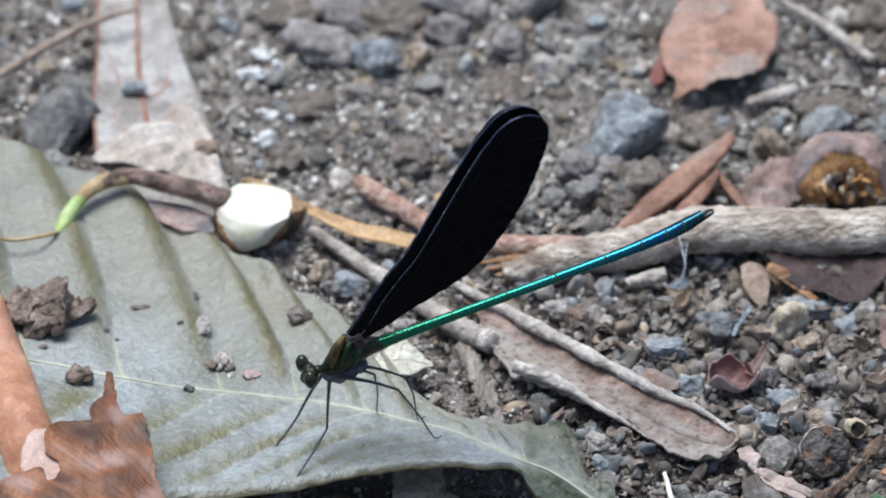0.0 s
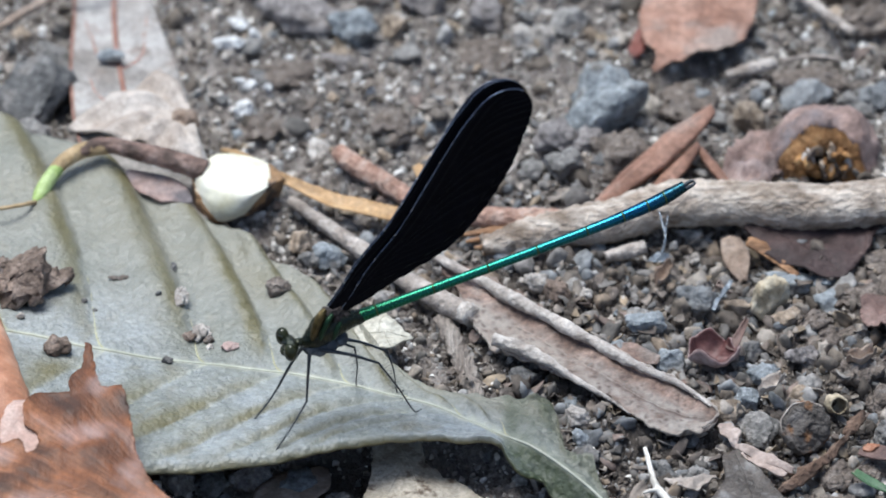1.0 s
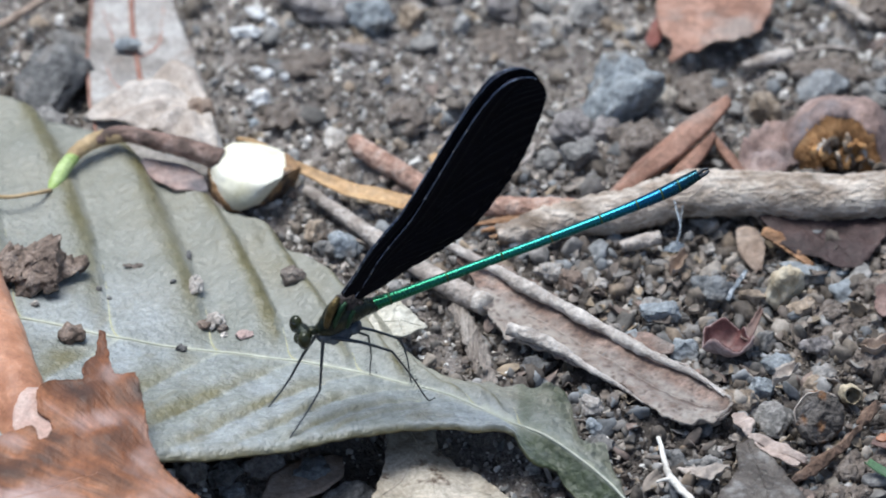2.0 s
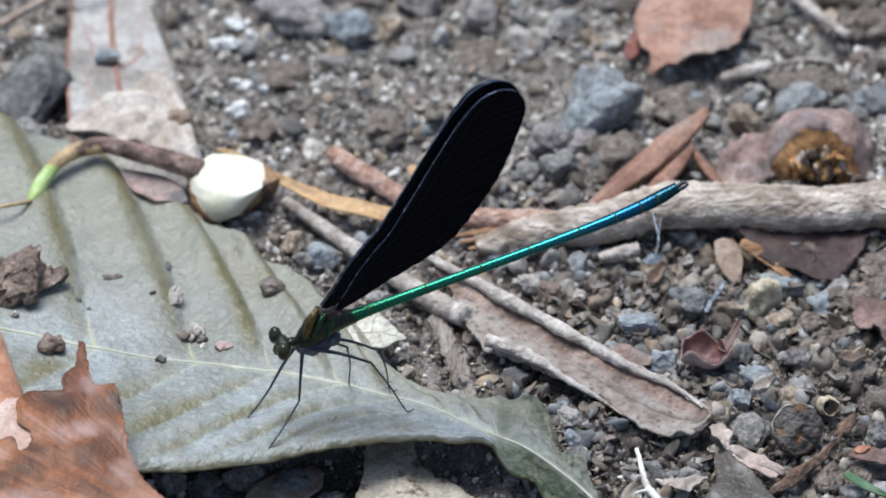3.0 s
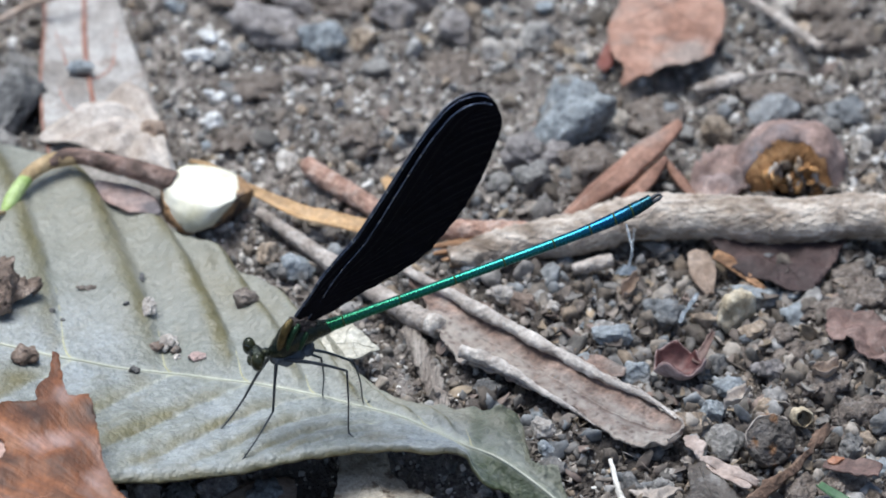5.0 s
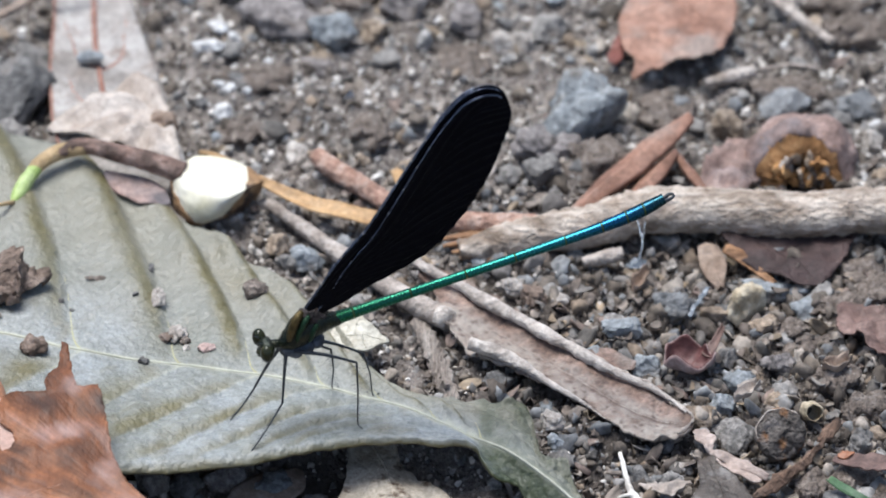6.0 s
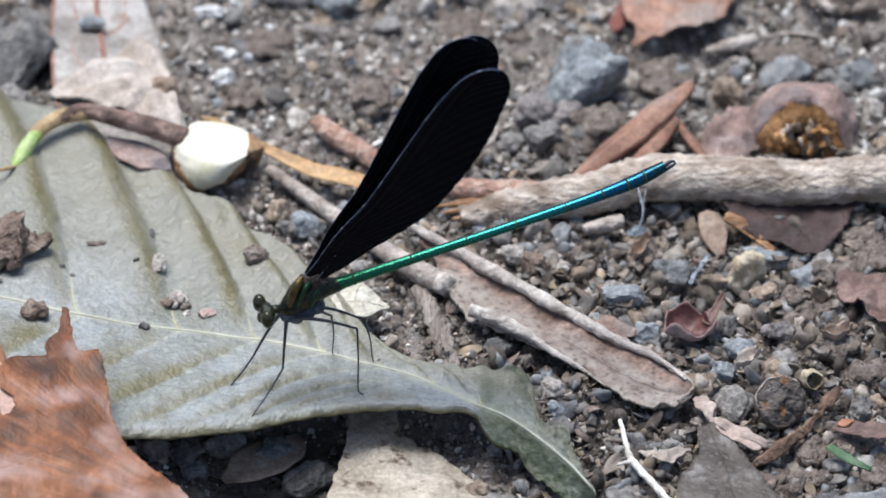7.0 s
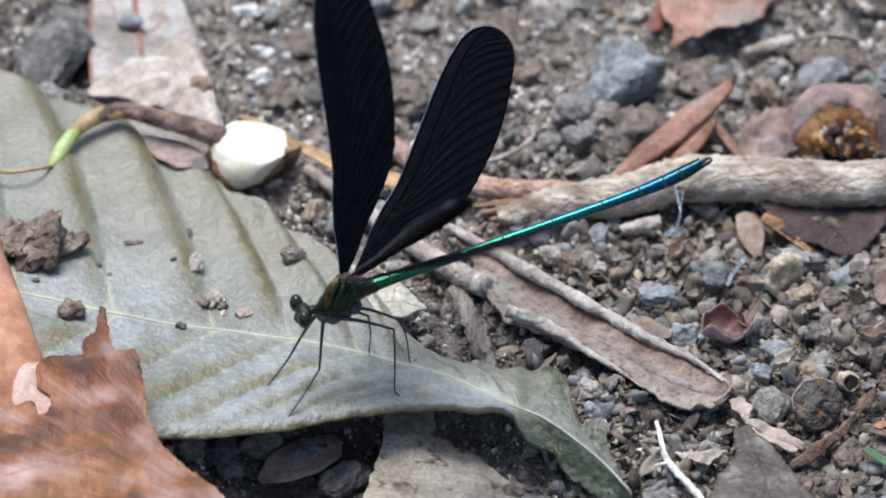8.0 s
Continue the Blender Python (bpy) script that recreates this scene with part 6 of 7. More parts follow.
# ---- soil crumbs on the leaf ----
def pebble_on_leaf():
    bm = rock(66, 3, 3, 0.2)
    bmesh.ops.scale(bm, vec=(1.7 * MM, 1.2 * MM, 0.8 * MM), verts=bm.verts)
    ob = thing("stone", bm, BLUE, "small blue-grey stone lying on the long leaf", "stone", "stones on the soil")
    ob.location = Vector((-46.8, 45.2, 3.2)) * MM


pebble_on_leaf()


def crumb(px, size, mat, label, seed):
    x, y = px
    v = 0.0
    ym = along(MID, x)
    v = (y - ym) / (along(UP, x) - ym) if y > ym else -(y - ym) / (along(LOW, x) - ym)
    z = leaf_point(x, max(-1, min(1, v))).z
    bm = ball(bmesh.new(), (x, y, z + size[2] * 0.6), size, 4, 0.4, 1.5, seed)
    for q in bm.verts:
        q.co += Vector((1, 1, 1)) * MM * (0.16 * noise.noise(q.co * 1100) + 0.12 * noise.noise(q.co * 2600))
    thing("soil_crumb", bm, mat, label, "soil crumb", "crumbs on the leaf")


def build_clod():
    """A crumbling clod, ragged at every scale."""
    bm = ball(bmesh.new(), (-57.8, -8.8, 8.0), (5.1, 3.9, 2.5), 5, 0.5, 1.6, 3.7)
    for q in bm.verts:
        q.co += Vector((0.8, 0.6, 0.9)) * MM * (1.9 * noise.noise(q.co * 330) + 0.9 * noise.noise(q.co * 800 + Vector((3, 0, 0))) + 0.6 * noise.noise(q.co * 1900) + 0.25 * noise.noise(q.co * 3800))
    thing("soil_clod", bm, BROWNCLOD, "rough brown clod of soil on the big leaf", "soil clod")


build_clod()
for c in (((-52.5, -21.1), (1.7, 1.5, 1.1), BROWNCLOD, "small brown soil crumb on the leaf", 2),
          ((-24.4, -7.4), (1.5, 1.4, 1.1), CLOD, "small dark soil crumb on the leaf", 3), ((-36.8, -9.8), (0.9, 1.7, 0.8), PALE, "pale grey soil crumb on the leaf", 4),
          ((-34.2, -16.4), (1.3, 1.3, 0.8), PALE, "pale grey soil crumb on the leaf", 5), ((-30.4, -19.4), (1.1, 0.8, 0.4), PINKISH, "flat pink crumb on the leaf", 6),
          ((-38.4, -22.2), (0.8, 0.6, 0.4), DARK, "tiny dark crumb on the leaf", 7), ((-49.3, -10.9), (0.4, 0.4, 0.3), DARK, "tiny dark crumb on the leaf", 8),
          ((-38.0, -2.1), (0.4, 0.9, 0.3), DARK, "tiny dark crumb on the leaf", 9), ((-39.8, -10.0), (0.35, 0.3, 0.25), DARK, "tiny dark crumb on the leaf", 10), ((-33.2, -17.6), (0.7, 0.6, 0.5), CLOD, "small dark soil crumb on the leaf", 11), ((-33.0, -18.9), (0.45, 0.4, 0.3), PALE, "tiny pale crumb on the leaf", 12), ((-35.7, -17.2), (0.8, 0.8, 0.5), BROWNCLOD, "small brown soil crumb on the leaf", 13), ((-47.9, -12.2), (0.35, 0.3, 0.2), DARK, "tiny dark crumb on the leaf", 14), ((-45.0, -5.4), (1.3, 0.5, 0.15), CLOD, "thin smear of soil on the leaf", 15), ((-57.4, -14.6), (0.5, 0.5, 0.4), PALE, "tiny pale crumb on the leaf", 16)):
    crumb(*c)


# ---- pebbles: shared meshes, an object each ----
def build_pebbles():
    kinds = []
    for k in range(10):
        for mat in (GREY, TAN, DARK, PALE, BLUE):
            bm = rock(200 + k, 3, 4, 0.26)
            bmesh.ops.scale(bm, vec=(MM, MM, MM), verts=bm.verts)
            kinds.append(mesh_of(bm, mat, True, "pebble"))
    r = random.Random(11)
    n = 0
    while n < 330:
        x, y = r.uniform(-72, 76), r.uniform(-58, 76)
        gravel = x > 4 and y < 14
        if pit(x, y) > 0.3:
            continue
        if not gravel and r.random() < 0.45:
            continue
        s = r.choice((0.7, 0.8, 0.9, 1.0, 1.1, 1.3, 1.5, 1.8)) * (1.0 if gravel else 0.8)
        w = r.choices(range(5), (40, 18, 22, 6, 10))[0]
        ob = new("pebble", kinds[r.randrange(10) * 5 + w])
        ob.matrix_world = Matrix.LocRotScale(Vector((x, y, soil_z(x, y) + s * 0.35)) * MM, Euler((r.uniform(-0.4, 0.4), r.uniform(-0.4, 0.4), r.uniform(0, 6.3))), Vector((s * r.uniform(0.9, 1.4), s, s * r.uniform(0.6, 0.9))))
        tagged(ob, ("grey pebble lying in the gravel", "tan pebble lying in the gravel", "dark grey pebble lying in the gravel", "pale pebble lying in the gravel", "blue-grey pebble lying in the gravel")[w], "pebble", "loose pebbles")
        n += 1


build_pebbles()


def build_litter():
    r = random.Random(17)
    verts, faces = [], []
    k = 0
    while k < 1500:
        x, y = r.uniform(-74, 77), r.uniform(-60, 78)
        if r.random() > 0.12 + 0.88 * in_gravel(x, y) - pit(x, y):
            continue
        k += 1
        a, b = r.uniform(0.4, 1.9), r.uniform(0.3, 1.0)
        bend, twist = r.uniform(-0.7, 0.9), r.uniform(-0.5, 0.5)
        e = Euler((r.gauss(0, 0.45), r.gauss(0, 0.45), r.uniform(0, 6.3))).to_matrix()
        z = soil_z(x, y) + r.uniform(0.3, 1.1)
        o = len(verts)
        for lay in (0.0, -0.14):
            for i in range(5):
                for j in range(4):
                    u, v = i / 2 - 1, j / 1.5 - 1
                    w = b * (1 - 0.6 * u * u) * (1 + 0.3 * noise.noise(Vector((k, i, j))))
                    p = e @ Vector((u * a, v * w, bend * v * v * b + twist * u * v + lay + 0.2 * noise.noise(Vector((i, j, k)))))
                    verts.append(((x + p.x) * MM, (y + p.y) * MM, (z + p.z) * MM))
        for i in range(4):
            for j in range(3):
                q = [o + i * 4 + j, o + (i + 1) * 4 + j, o + (i + 1) * 4 + j + 1, o + i * 4 + j + 1]
                faces.append(q)
                faces.append([c + 20 for c in reversed(q)])
        ring = [o + i * 4 for i in range(5)] + [o + 17, o + 18] + [o + i * 4 + 3 for i in range(4, -1, -1)] + [o + 2, o + 1]
        for c, d in zip(ring, ring[1:] + ring[:1]):
            faces.append([d, c, c + 20, d + 20])
    me = bpy.data.meshes.new("leaf_litter")
    me.from_pydata(verts, [], faces)
    me.materials.append(LITTER)
    me.shade_smooth()
    tagged(new("leaf_litter", me), "crumbled brown leaf litter among the gravel", "leaf litter", kind="stuff")


build_litter()


# ---- the damselfly: x runs to the tail, y to its far side ----
def build_damselfly():
    fly = new("damselfly")
    fly.matrix_world = pose(*[c * MM for c in (-18.3, -34.0, 4.5)], 0, 0, 18)
    tagged(fly, "black-winged damselfly with a metallic green-blue abdomen standing on the big leaf", "damselfly")
    bm = bmesh.new()
    tube(bm, [(*(-2.58, 0.00, 12.87), 0.6), (*(-1.68, 0.00, 13.02), 1.2), (*(-0.70, 0.00, 13.51), 1.55), (*(0.51, 0.00, 14.21), 1.7), (*(1.72, 0.00, 14.83), 1.65), (*(3.14, 0.00, 15.13), 1.45), (*(4.35, 0.00, 15.11), 1.1), (*(5.40, -0.00, 15.13), 0.9)], 24, 20, 0.05, 1.2)
    tube(bm, [(*(-1.47, 0.00, 12.05), 0.7), (*(-1.05, 0.00, 12.89), 1.25), (*(-0.45, 0.00, 13.96), 1.48), (*(0.25, -0.00, 15.36), 1.42), (*(0.9, -0.00, 16.47), 1.05), (*(1.35, 0.00, 17.1), 0.55)], 20, 18, 0.04, 1.2)
    thorax = part("thorax", bm, BODY, fly, "bronze-green metallic thorax")
    for run, mat, r, label in (([(-1.79, -1.10, 13.69), (-1.63, -1.60, 15.30), (-1.21, -1.75, 16.77), (-0.57, -1.40, 17.63), (-0.04, -0.90, 17.94)], BRONZE, 0.58, "broad bronze panel along the thorax"), ([(-0.94, -1.75, 13.79), (-0.57, -2.05, 15.47), (0.06, -2.00, 16.74), (0.82, -1.50, 17.36)], PANEL, 0.42, "dark green metallic panel of the thorax"), ([(0.75, -1.95, 13.6), (1.15, -2.0, 14.9), (1.85, -1.7, 15.9)], PANEL, 0.42, "dark green metallic panel of the thorax")):
        n = len(run) - 1
        part("thorax_stripe", tube(bmesh.new(), [(p[0] + 0.34, p[1] * 0.74, p[2], r * (0.35 + 0.65 * math.sin(math.pi * (0.15 + 0.7 * k / n)))) for k, p in enumerate(run)], 20, 10), mat, thorax, label)
    bm = bmesh.new()
    for k, (c, q) in enumerate((((0.91, 0.00, 16.86), 0.8), ((1.58, 0.00, 16.96), 0.9), ((2.26, 0.00, 16.62), 0.9), ((3.00, -0.00, 16.16), 0.8), ((1.80, 0.00, 16.09), 1.1), ((3.67, 0.00, 15.64), 0.6))):
        ball(bm, c, (q, q * 1.1, q * 0.8), 3, 0.5, 2.5, k * 3.0)
    part("wing_base", bm, WINGROOT, thorax, "rough brown-black wing bases")
    bm = bmesh.new()
    for c, q in (((-1.54, -0.00, 11.98), 0.95), ((-0.34, 0.00, 11.68), 1.25), ((1.01, 0.00, 11.90), 1.2), ((2.37, 0.00, 12.39), 1.0)):
        ball(bm, c, (q * 1.1, 1.25, q), 3, 0.12, 2)
    part("leg_base", bm, BLOOM, thorax, "dark underside with a blue-grey waxy bloom")
    head = part("head", ball(ball(bmesh.new(), (-4.23, 0.00, 13.00), (1.0, 1.9, 1.0), 3), (-3.11, 0.00, 13.09), (0.9, 0.7, 0.6), 2), BODY, fly, "dark metallic head")
    for lat in (-1.75, 1.75):
        part("eye", ball(bmesh.new(), ((-4.68, -0.00, 13.20)[0], lat, (-4.68, -0.00, 13.20)[2]), (0.86, 1.0, 1.25), 4), EYE, head, "glossy dark compound eye")
    part("mouthparts", ball(bmesh.new(), (-4.92, 0.00, 12.25), (0.6, 0.8, 0.7), 3, 0.2, 2), EYE, head)
    for s in (-1, 1):
        p = (-4.98, 0.00, 13.55)
        part("antenna", tube(bmesh.new(), [(p[0], s * 0.6, p[2] + 0.5, 0.08), (p[0] - 0.6, s * 0.8, p[2] + 0.75, 0.04), (p[0] - 0.9, s * 1.0, p[2] + 0.9, 0.02)], 6, 5), LEG, head)
    for a, f, k, foot in (("front", (-0.9), (-3.02, -2.60, 5.41), (-8.59, -6.11, 1.10)), ("front", 0.9, (-5.10, 3.40, 3.48), (-8.89, 2.03, 0.10)),
                          ("middle", 0.9, (5.12, 2.60, 8.11), (6.12, 5.50, -0.70)), ("hind", 0.9, (8.98, 1.20, 7.58), (10.62, 2.44, -0.60))):
        hip = {"front": (-1.92, 0.00, 11.98), "middle": (0.56, 0.00, 11.46), "hind": (1.84, -0.00, 11.88)}[a]
        hip = (hip[0], f, hip[2])
        femur = part("leg", tube(bmesh.new(), [(*hip, 0.29), (*[(p + q) / 2 + c for p, q, c in zip(hip, k, (0.0, 0.0, 0.35))], 0.2), (*k, 0.15)], 12, 8), LEG, fly, "thin black leg")
        toe = (foot[0] + (0.9 if a != "front" else -0.7), foot[1], foot[2] + 0.15)
        part("shin", tube(bmesh.new(), [(*k, 0.14), (*[(p + q) / 2 + c for p, q, c in zip(k, foot, (0.25, 0.0, 0.1))], 0.1), (foot[0], foot[1], foot[2] + 0.12, 0.085), (*toe, 0.065)], 18, 7), LEG, femur)
        hairs = bmesh.new()
        hr = random.Random(int(foot[0] * 7) + 3)
        for i in range(13):
            g = (i + 1) / 15
            p = Vector(k).lerp(Vector(foot), g)
            for sgn in (-1, 1):
                d = Vector((sgn * 0.75 + hr.uniform(-0.1, 0.1), hr.uniform(-0.4, 0.2), -0.45))
                tube(hairs, [(*p, 0.03), (*(p + d), 0.012)], 1, 3, caps=False)
        tagged(part("bristles", hairs, LEG, femur, "fine stiff bristles"), kind="stuff")
    # abdomen: built along x from its hinge
    root = (5.10, 0.00, 15.20)
    path = [(0, 0, 0, 0.9), (4, 0, 0, 0.74), (13, 0, 0.05, 0.64), (24.5, 0, 0.1, 0.63), (34, 0, 0.25, 0.7), (39.5, 0, 0.6, 0.86), (42.4, 0, 1.05, 0.88), (44.7, 0, 1.6, 0.7)]
    line = curve_pts(path, 96)
    abdomen = part("abdomen", tube(bmesh.new(), [(*q[:3], q[3] * 0.9) for q in line[::4]], 40, 10), LEG, fly, "slender metallic abdomen, green turning blue")
    cuts = [0.0, 2.2, 10.0, 17.5, 24.2, 31.0, 36.0, 39.4, 41.8, 43.4, 44.7]
    for a, b in zip(cuts, cuts[1:]):
        lx = [p[0] for p in line]
        q = []
        for k in range(9):
            x = a + 0.01 + (b - a - 0.02) * k / 8
            q.append((x, 0.0, float(np.interp(x, lx, [p[2] for p in line])), float(np.interp(x, lx, [p[3] for p in line]))))
        if len(q) > 2:
            q = [(*q[0][:3], q[0][3] * 0.985)] + q[1:-1] + [(*q[-1][:3], q[-1][3] * 1.015)]
        part("segment", tube(bmesh.new(), q, max(6, len(q)), 20, caps=False), ABDOMEN, abdomen)
        p = min(line, key=lambda c: abs(c[0] - b))
        if b < 43:
            part("joint_ring", tube(bmesh.new(), [(b - 0.12, 0, p[2], p[3] * 1.035), (b + 0.1, 0, p[2], p[3] * 1.035)], 2, 16), JOINT, abdomen)
    for s in (-0.35, 0.35):
        part("tail_clasper", tube(bmesh.new(), [(44.5, s * 0.9, 1.3, 0.3), (45.5, s * 1.2, 1.6, 0.24), (46.1, s * 0.5, 1.65, 0.14)], 10, 6), LEG, abdomen)
    return fly, abdomen, root


WING_AT = [0.0, 0.08, 0.16, 0.25, 0.34, 0.42, 0.5, 0.6, 0.7, 0.8, 0.86]
WING_LEAD = [0.95, 1.35, 1.95, 2.2, 2.25, 2.7, 3.25, 3.95, 4.6, 5.1, 5.12]
WING_TRAIL = [0.1, -1.4, -2.5, -4.1, -5.55, -6.3, -6.35, -6.1, -5.5, -4.4, -3.5]


def smooth_at(x, xs, ys):
    """A smooth curve through the points, read at x."""
    k = max(0, min(len(xs) - 2, int(np.searchsorted(xs, x)) - 1))
    slope = [(ys[min(i + 1, len(xs) - 1)] - ys[max(i - 1, 0)]) / (xs[min(i + 1, len(xs) - 1)] - xs[max(i - 1, 0)]) for i in (k, k + 1)]
    h = xs[k + 1] - xs[k]
    f = (x - xs[k]) / h
    return ys[k] * (1 + 2 * f) * (1 - f) ** 2 + ys[k + 1] * f * f * (3 - 2 * f) + h * (slope[0] * f * (1 - f) ** 2 - slope[1] * f * f * (1 - f))


def wing_edges(s):
    """Leading and trailing edge at a fraction s of the length; the end is rounded."""
    if s <= 0.86:
        return smooth_at(s, WING_AT, WING_LEAD), smooth_at(s, WING_AT, WING_TRAIL)
    q = (s - 0.86) / 0.14
    half, mid = 4.31 * max(0.0, 1 - q ** 2.1) ** 0.52, 0.81 + 0.4 * q
    return mid + half, mid - half * (1 - 0.08 * math.sin(math.pi * q))


def wing_mesh(length):
    """A wing along x, leading edge towards +y, notched where the leading vein is jointed, with fluted pleats that bend to the trailing edge."""
    rows = []
    n, m = 120, 32
    for i in range(n + 1):
        s = math.sin(math.pi / 2 * i / n)
        lead, trail = wing_edges(s)
        flat = min(1.0, s / 0.3) * min(1.0, (1 - s) / 0.05)
        row = []
        for j in range(m + 1):
            g = j / m
            y = trail + (lead - trail) * g
            if g < 0.72:
                f = (1 - g / 0.72) ** 0.6
                ridge = math.cos(2 * math.pi * (i / 2 - 5 - 21 * f) / (3.6 - 0.7 * f))
            else:
                ridge = math.cos(2 * math.pi * (g - 0.72) / 0.14)
            saw = 0.0 if j else 0.07 * (i % 3 == 0) * (s < 0.95)
            row.append((s * length, y + saw, 0.075 * ridge * flat + 0.35 * math.sin(s * 2.5)))
        rows.append(row)
    return rows


def build_wing(fly, name, length):
    rows = wing_mesh(length)
    wing = part(name, sheet(rows, 0.05), WING, fly, "opaque velvety black wing")
    part("leading_vein", tube(bmesh.new(), [(*r[-1], 0.05 + 0.02 * min(1.0, k / 40)) for k, r in enumerate(rows)], 180, 6), COSTA, wing, "blue-black leading vein")
    for j in (27, 30):
        part("long_vein", tube(bmesh.new(), [(*r[j], 0.05) for r in rows[4:104:10]], 40, 5), WINGVEIN, wing)
    for b in range(14):
        run = []
        for k in range(9):
            f = k / 8
            i = 10 + 7.2 * b + (42 - 1.4 * b) * f
            if i > 118:
                break
            r, g = rows[int(i)], 23 * (1 - f ** 1.7)
            q = Vector(r[int(g)]).lerp(Vector(r[int(g) + 1]), g - int(g))
            run.append((*q, 0.035))
        if len(run) > 3:
            part("curved_vein", tube(bmesh.new(), run, 24, 5), WINGVEIN, wing)
    # Pale beads stand in for glints along the leading vein.
    for k in range(7):
        q = rows[8 + 9 * k][-1]
        part("vein_glint", ball(bmesh.new(), (q[0], q[1] + 0.04, q[2]), (0.09, 0.05, 0.09), 1), GLINT, wing)
    return wing


fly, abdomen, ABD_ROOT = build_damselfly()
far_fore_wing = build_wing(fly, "far_forewing", 38.85)
far_hind_wing = build_wing(fly, "far_hindwing", 37.9)
near_fore_wing = build_wing(fly, "near_forewing", 38.85)
near_hind_wing = build_wing(fly, "near_hindwing", 37.9)


# ---- the leg that steps ----
FEMUR, SHIN = 8.0, 9.9


def build_step_leg():
    femur = part("leg", tube(bmesh.new(), [(0, 0, 0, 0.32), (FEMUR / 2, 0, 0.3, 0.22), (FEMUR, 0, 0, 0.16)], 12, 8), LEG, fly, "thin black leg")
    shin = part("shin", tube(bmesh.new(), [(0, 0, 0, 0.15), (SHIN / 2, 0, 0.15, 0.11), (SHIN - 0.4, 0, 0, 0.1), (SHIN + 0.2, 0, 0.4, 0.09), (SHIN + 0.2, 0, 1.0, 0.07)], 18, 7), LEG, fly, "thin black shin")
    hairs, hr = bmesh.new(), random.Random(8)
    for i in range(15):
        x = SHIN * (i + 1) / 17
        for sgn in (-1, 1):
            tube(hairs, [(x, 0, 0, 0.03), (x + 0.5, sgn * 0.3 + hr.uniform(-0.1, 0.1), sgn * 0.75, 0.012)], 1, 3, caps=False)
    tagged(part("bristles", hairs, LEG, shin, "fine stiff bristles"), kind="stuff")
    return femur, shin


step_femur, step_shin = build_step_leg()


def aim(a, b):
    """A pose at a, in mm, whose x axis points to b."""
    d = Vector(b) - Vector(a)
    return Matrix.Translation(Vector(a) * MM) @ d.to_track_quat("X", "Z").to_matrix().to_4x4()


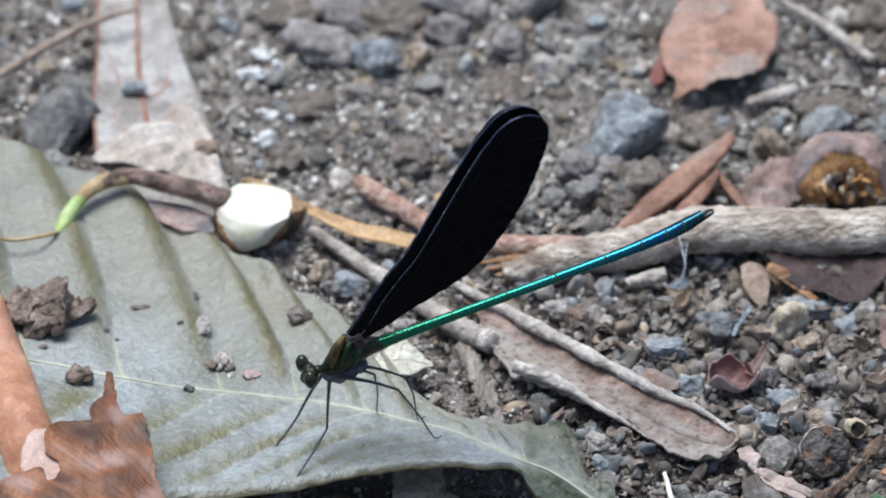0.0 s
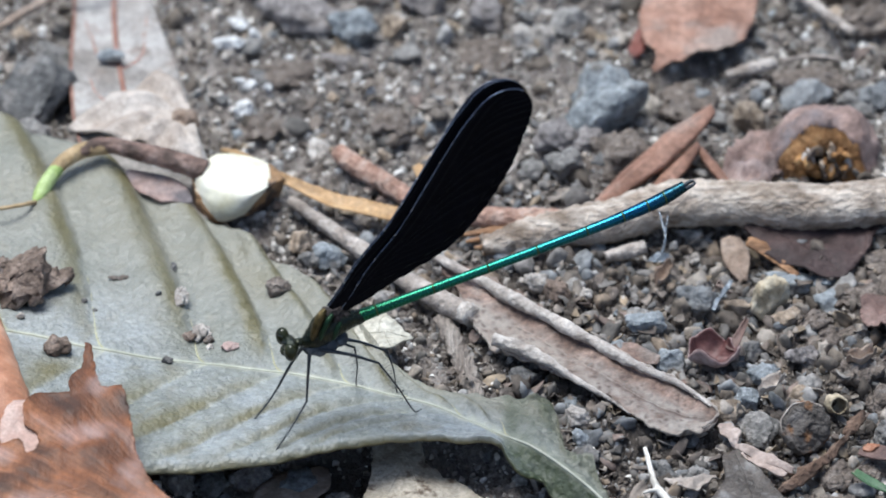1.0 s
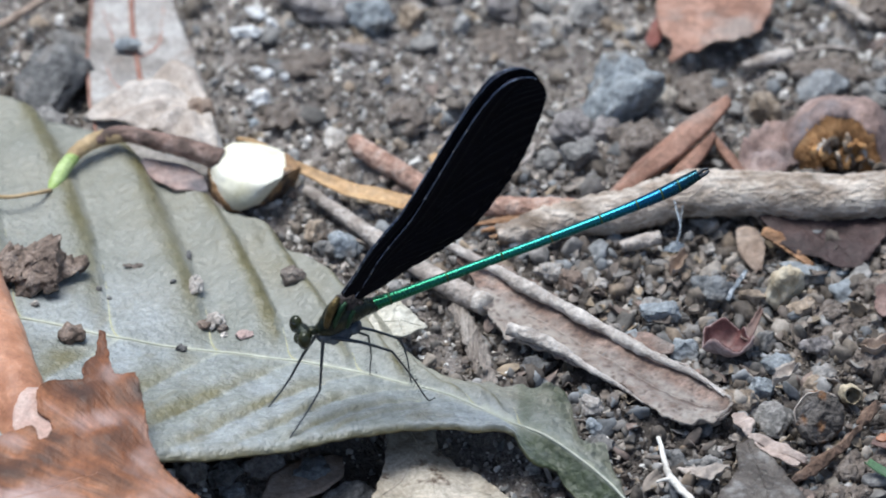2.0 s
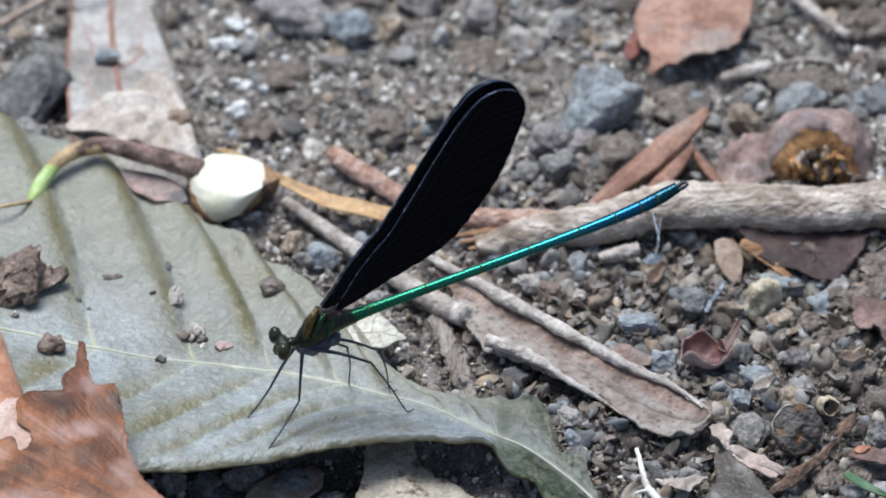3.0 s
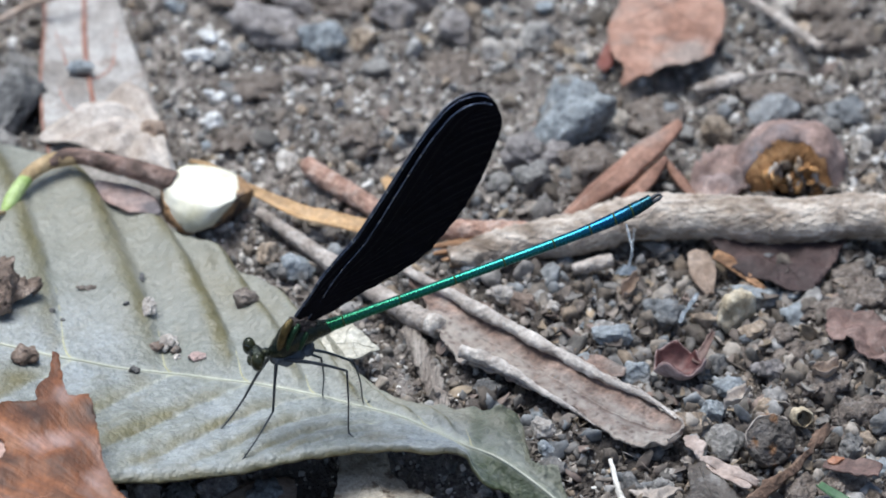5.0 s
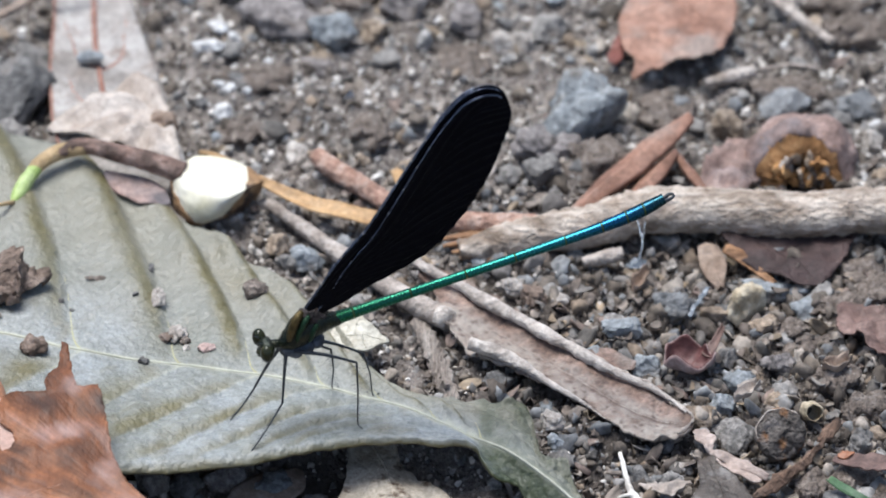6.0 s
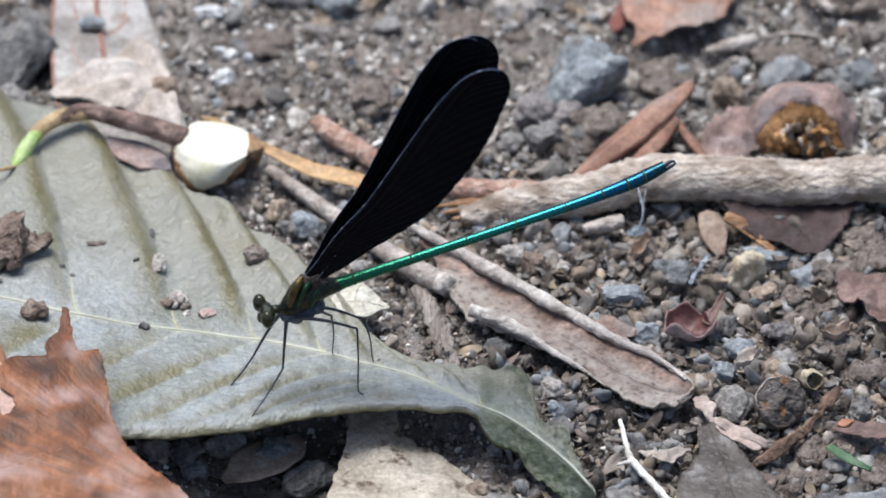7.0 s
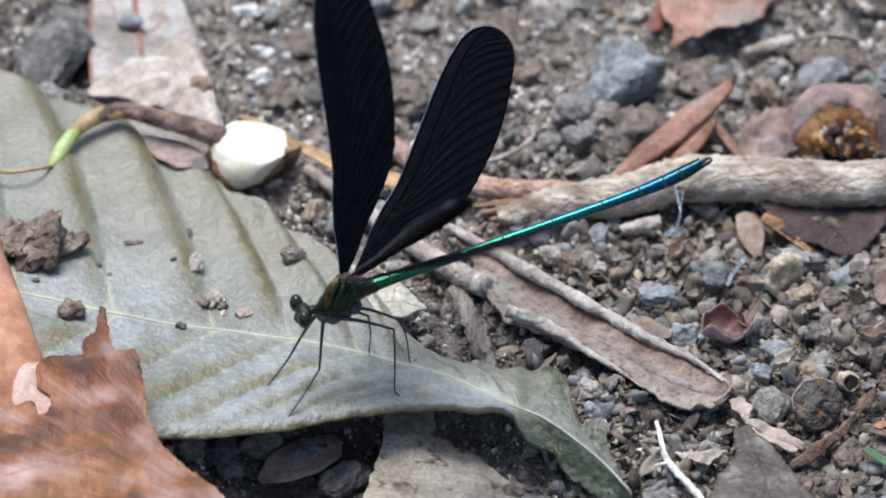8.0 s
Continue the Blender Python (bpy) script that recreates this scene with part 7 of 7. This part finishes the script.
def motions():
    walk(far_fore_wing, [
        (0.00, pose(0.00179, 0.00090, 0.01661, 87.2, -48.2, -0.6)),
        (3.20, pose(0.00179, 0.00090, 0.01661, 87.2, -48.2, -0.6)),
        (3.50, pose(0.00179, 0.00090, 0.01661, 92.4, -48.8, 0.5)),
        (4.00, pose(0.00179, 0.00090, 0.01661, 90.3, -53.3, 9.4)),
        (4.20, pose(0.00179, 0.00090, 0.01661, 52.0, -41.0, 38.0)),
        (4.30, pose(0.00179, 0.00090, 0.01661, 29.3, -52.3, 54.6)),
        (4.40, pose(0.00179, 0.00090, 0.01661, 1.5, -52.7, 88.1)),
        (4.50, pose(0.00179, 0.00090, 0.01661, -20.0, -24.0, 100.2)),
        (4.60, pose(0.00179, 0.00090, 0.01661, 54.3, 14.6, 75.7)),
        (4.70, pose(0.00179, 0.00090, 0.01661, 86.0, -35.6, 43.0)),
        (4.95, pose(0.00179, 0.00090, 0.01661, 92.0, -47.5, 0.5)),
        (5.80, pose(0.00179, 0.00090, 0.01661, 92.0, -47.5, 0.5)),
        (6.20, pose(0.00179, 0.00090, 0.01661, 97.0, -49.2, -0.5)),
        (6.50, pose(0.00179, 0.00090, 0.01661, 97.0, -50.4, 1.1)),
        (7.00, pose(0.00179, 0.00090, 0.01661, 83.5, -52.9, 1.5)),
        (7.50, pose(0.00179, 0.00090, 0.01661, 44.0, -32.9, 43.1)),
        (8.00, pose(0.00179, 0.00090, 0.01661, 24.7, -49.1, 71.5)),
    ])
    walk(far_hind_wing, [
        (0.00, pose(0.00340, 0.00080, 0.01611, 80.7, -50.4, 1.0)),
        (3.20, pose(0.00340, 0.00080, 0.01611, 80.7, -50.4, 1.0)),
        (3.50, pose(0.00340, 0.00080, 0.01611, 79.5, -51.0, -3.3)),
        (4.00, pose(0.00340, 0.00080, 0.01611, 61.0, -45.0, 11.6)),
        (4.20, pose(0.00340, 0.00080, 0.01611, 54.0, -41.5, 22.0)),
        (4.30, pose(0.00340, 0.00080, 0.01611, 53.1, -43.7, 27.4)),
        (4.40, pose(0.00340, 0.00080, 0.01611, 11.5, -17.2, 55.5)),
        (4.50, pose(0.00340, 0.00080, 0.01611, 10.0, -0.8, 64.6)),
        (4.60, pose(0.00340, 0.00080, 0.01611, -0.4, 1.5, 76.7)),
        (4.70, pose(0.00340, 0.00080, 0.01611, 80.6, -29.1, 49.5)),
        (4.95, pose(0.00340, 0.00080, 0.01611, 82.0, -49.4, 0.0)),
        (5.80, pose(0.00340, 0.00080, 0.01611, 82.0, -49.4, 0.0)),
        (6.20, pose(0.00340, 0.00080, 0.01611, 84.0, -50.6, -1.0)),
        (6.50, pose(0.00340, 0.00080, 0.01611, 83.0, -51.2, -0.5)),
        (7.00, pose(0.00340, 0.00080, 0.01611, 74.9, -49.9, 8.7)),
        (7.50, pose(0.00340, 0.00080, 0.01611, 49.3, -39.8, 24.7)),
        (8.00, pose(0.00340, 0.00080, 0.01611, 35.4, -27.5, 37.8)),
    ])
    walk(near_fore_wing, [
        (0.00, pose(0.00138, -0.00090, 0.01778, 87.4, -48.4, 0.3)),
        (3.20, pose(0.00138, -0.00090, 0.01778, 87.4, -48.4, 0.3)),
        (3.50, pose(0.00138, -0.00090, 0.01778, 105.6, -49.1, -9.0)),
        (4.00, pose(0.00138, -0.00090, 0.01778, 119.4, -52.1, -19.7)),
        (4.20, pose(0.00138, -0.00090, 0.01778, 110.0, -54.0, -21.0)),
        (4.30, pose(0.00138, -0.00090, 0.01778, 128.0, -58.1, -33.6)),
        (4.40, pose(0.00138, -0.00090, 0.01778, 159.0, -54.7, -64.9)),
        (4.50, pose(0.00138, -0.00090, 0.01778, 177.2, -37.7, -85.5)),
        (4.60, pose(0.00138, -0.00090, 0.01778, 157.6, -39.1, -83.0)),
        (4.70, pose(0.00138, -0.00090, 0.01778, 93.6, -55.1, -6.3)),
        (4.95, pose(0.00138, -0.00090, 0.01778, 88.0, -47.4, -1.0)),
        (5.80, pose(0.00138, -0.00090, 0.01778, 88.0, -47.4, -1.0)),
        (6.20, pose(0.00138, -0.00090, 0.01778, 89.5, -49.2, -3.4)),
        (6.50, pose(0.00138, -0.00090, 0.01778, 89.6, -49.6, -4.0)),
        (7.00, pose(0.00138, -0.00090, 0.01778, 98.7, -49.9, -10.3)),
        (7.50, pose(0.00138, -0.00090, 0.01778, 120.0, -56.5, -21.5)),
        (7.80, pose(0.00138, -0.00090, 0.01778, 140.0, -55.1, -45.6)),
        (8.00, pose(0.00138, -0.00090, 0.01778, 178.7, -49.0, -72.7)),
    ])
    walk(near_hind_wing, [
        (0.00, pose(0.00313, -0.00080, 0.01700, 93.4, -49.7, -1.1)),
        (3.20, pose(0.00313, -0.00080, 0.01700, 93.4, -49.7, -1.1)),
        (3.50, pose(0.00313, -0.00080, 0.01700, 105.0, -51.0, -8.4)),
        (4.00, pose(0.00313, -0.00080, 0.01700, 125.0, -45.2, -20.2)),
        (4.20, pose(0.00313, -0.00080, 0.01700, 119.9, -45.5, -20.6)),
        (4.30, pose(0.00313, -0.00080, 0.01700, 138.0, -45.4, -34.5)),
        (4.40, pose(0.00313, -0.00080, 0.01700, 139.3, -32.1, -46.5)),
        (4.50, pose(0.00313, -0.00080, 0.01700, 171.6, -12.9, -67.4)),
        (4.60, pose(0.00313, -0.00080, 0.01700, 147.2, -10.3, -74.6)),
        (4.70, pose(0.00313, -0.00080, 0.01700, 151.4, -37.6, -55.6)),
        (4.95, pose(0.00313, -0.00080, 0.01700, 92.0, -49.4, -2.6)),
        (5.80, pose(0.00313, -0.00080, 0.01700, 92.0, -49.4, -2.6)),
        (6.20, pose(0.00313, -0.00080, 0.01700, 92.0, -51.2, -4.4)),
        (6.50, pose(0.00313, -0.00080, 0.01700, 91.2, -51.1, -3.9)),
        (7.00, pose(0.00313, -0.00080, 0.01700, 103.6, -51.8, -7.5)),
        (7.50, pose(0.00313, -0.00080, 0.01700, 125.4, -48.5, -18.8)),
        (7.80, pose(0.00313, -0.00080, 0.01700, 146.0, -43.0, -32.1)),
        (8.00, pose(0.00313, -0.00080, 0.01700, 165.1, -35.9, -51.9)),
    ])

    lift = ((0.0, 0.8), (1.0, 1.5), (1.7, 1.7), (2.8, 2.0), (3.2, 0.0), (3.5, -3.0), (4.0, -1.0), (4.2, 1.0), (4.3, 6.2), (4.4, 8.5), (4.5, 0.6), (4.6, 0.5), (4.7, 1.6), (5.8, 0.0), (7.0, 0.0), (7.5, 1.3), (8.0, 1.0))
    walk(abdomen, [(t, pose(*[c * MM for c in ABD_ROOT], 0, -(8.9 + a), 0)) for t, a in lift])
    hip = (-0.77, -0.90, 12.01)
    before, after = ((6.69, -3.20, 9.90), (11.00, -3.52, 0.70)), ((6.07, -4.00, 11.48), (6.46, -4.24, 0.90))
    rows = []
    for t, (knee, foot) in ((0.0, before), (4.25, before), (4.45, after), (8.0, after)):
        way = Vector(foot) - Vector(hip)
        far = min(way.length, FEMUR + SHIN - 0.01)
        along_way = (far * far + FEMUR ** 2 - SHIN ** 2) / (2 * far)
        bend = Vector(knee) - Vector(hip)
        bend = (bend - way.normalized() * bend.dot(way.normalized())).normalized()
        k = Vector(hip) + way.normalized() * along_way + bend * math.sqrt(max(0.0, FEMUR ** 2 - along_way ** 2))
        rows.append((t, aim(hip, k), aim(k, foot)))
    walk(step_femur, [(t, a) for t, a, b in rows])
    walk(step_shin, [(t, b) for t, a, b in rows])


motions()
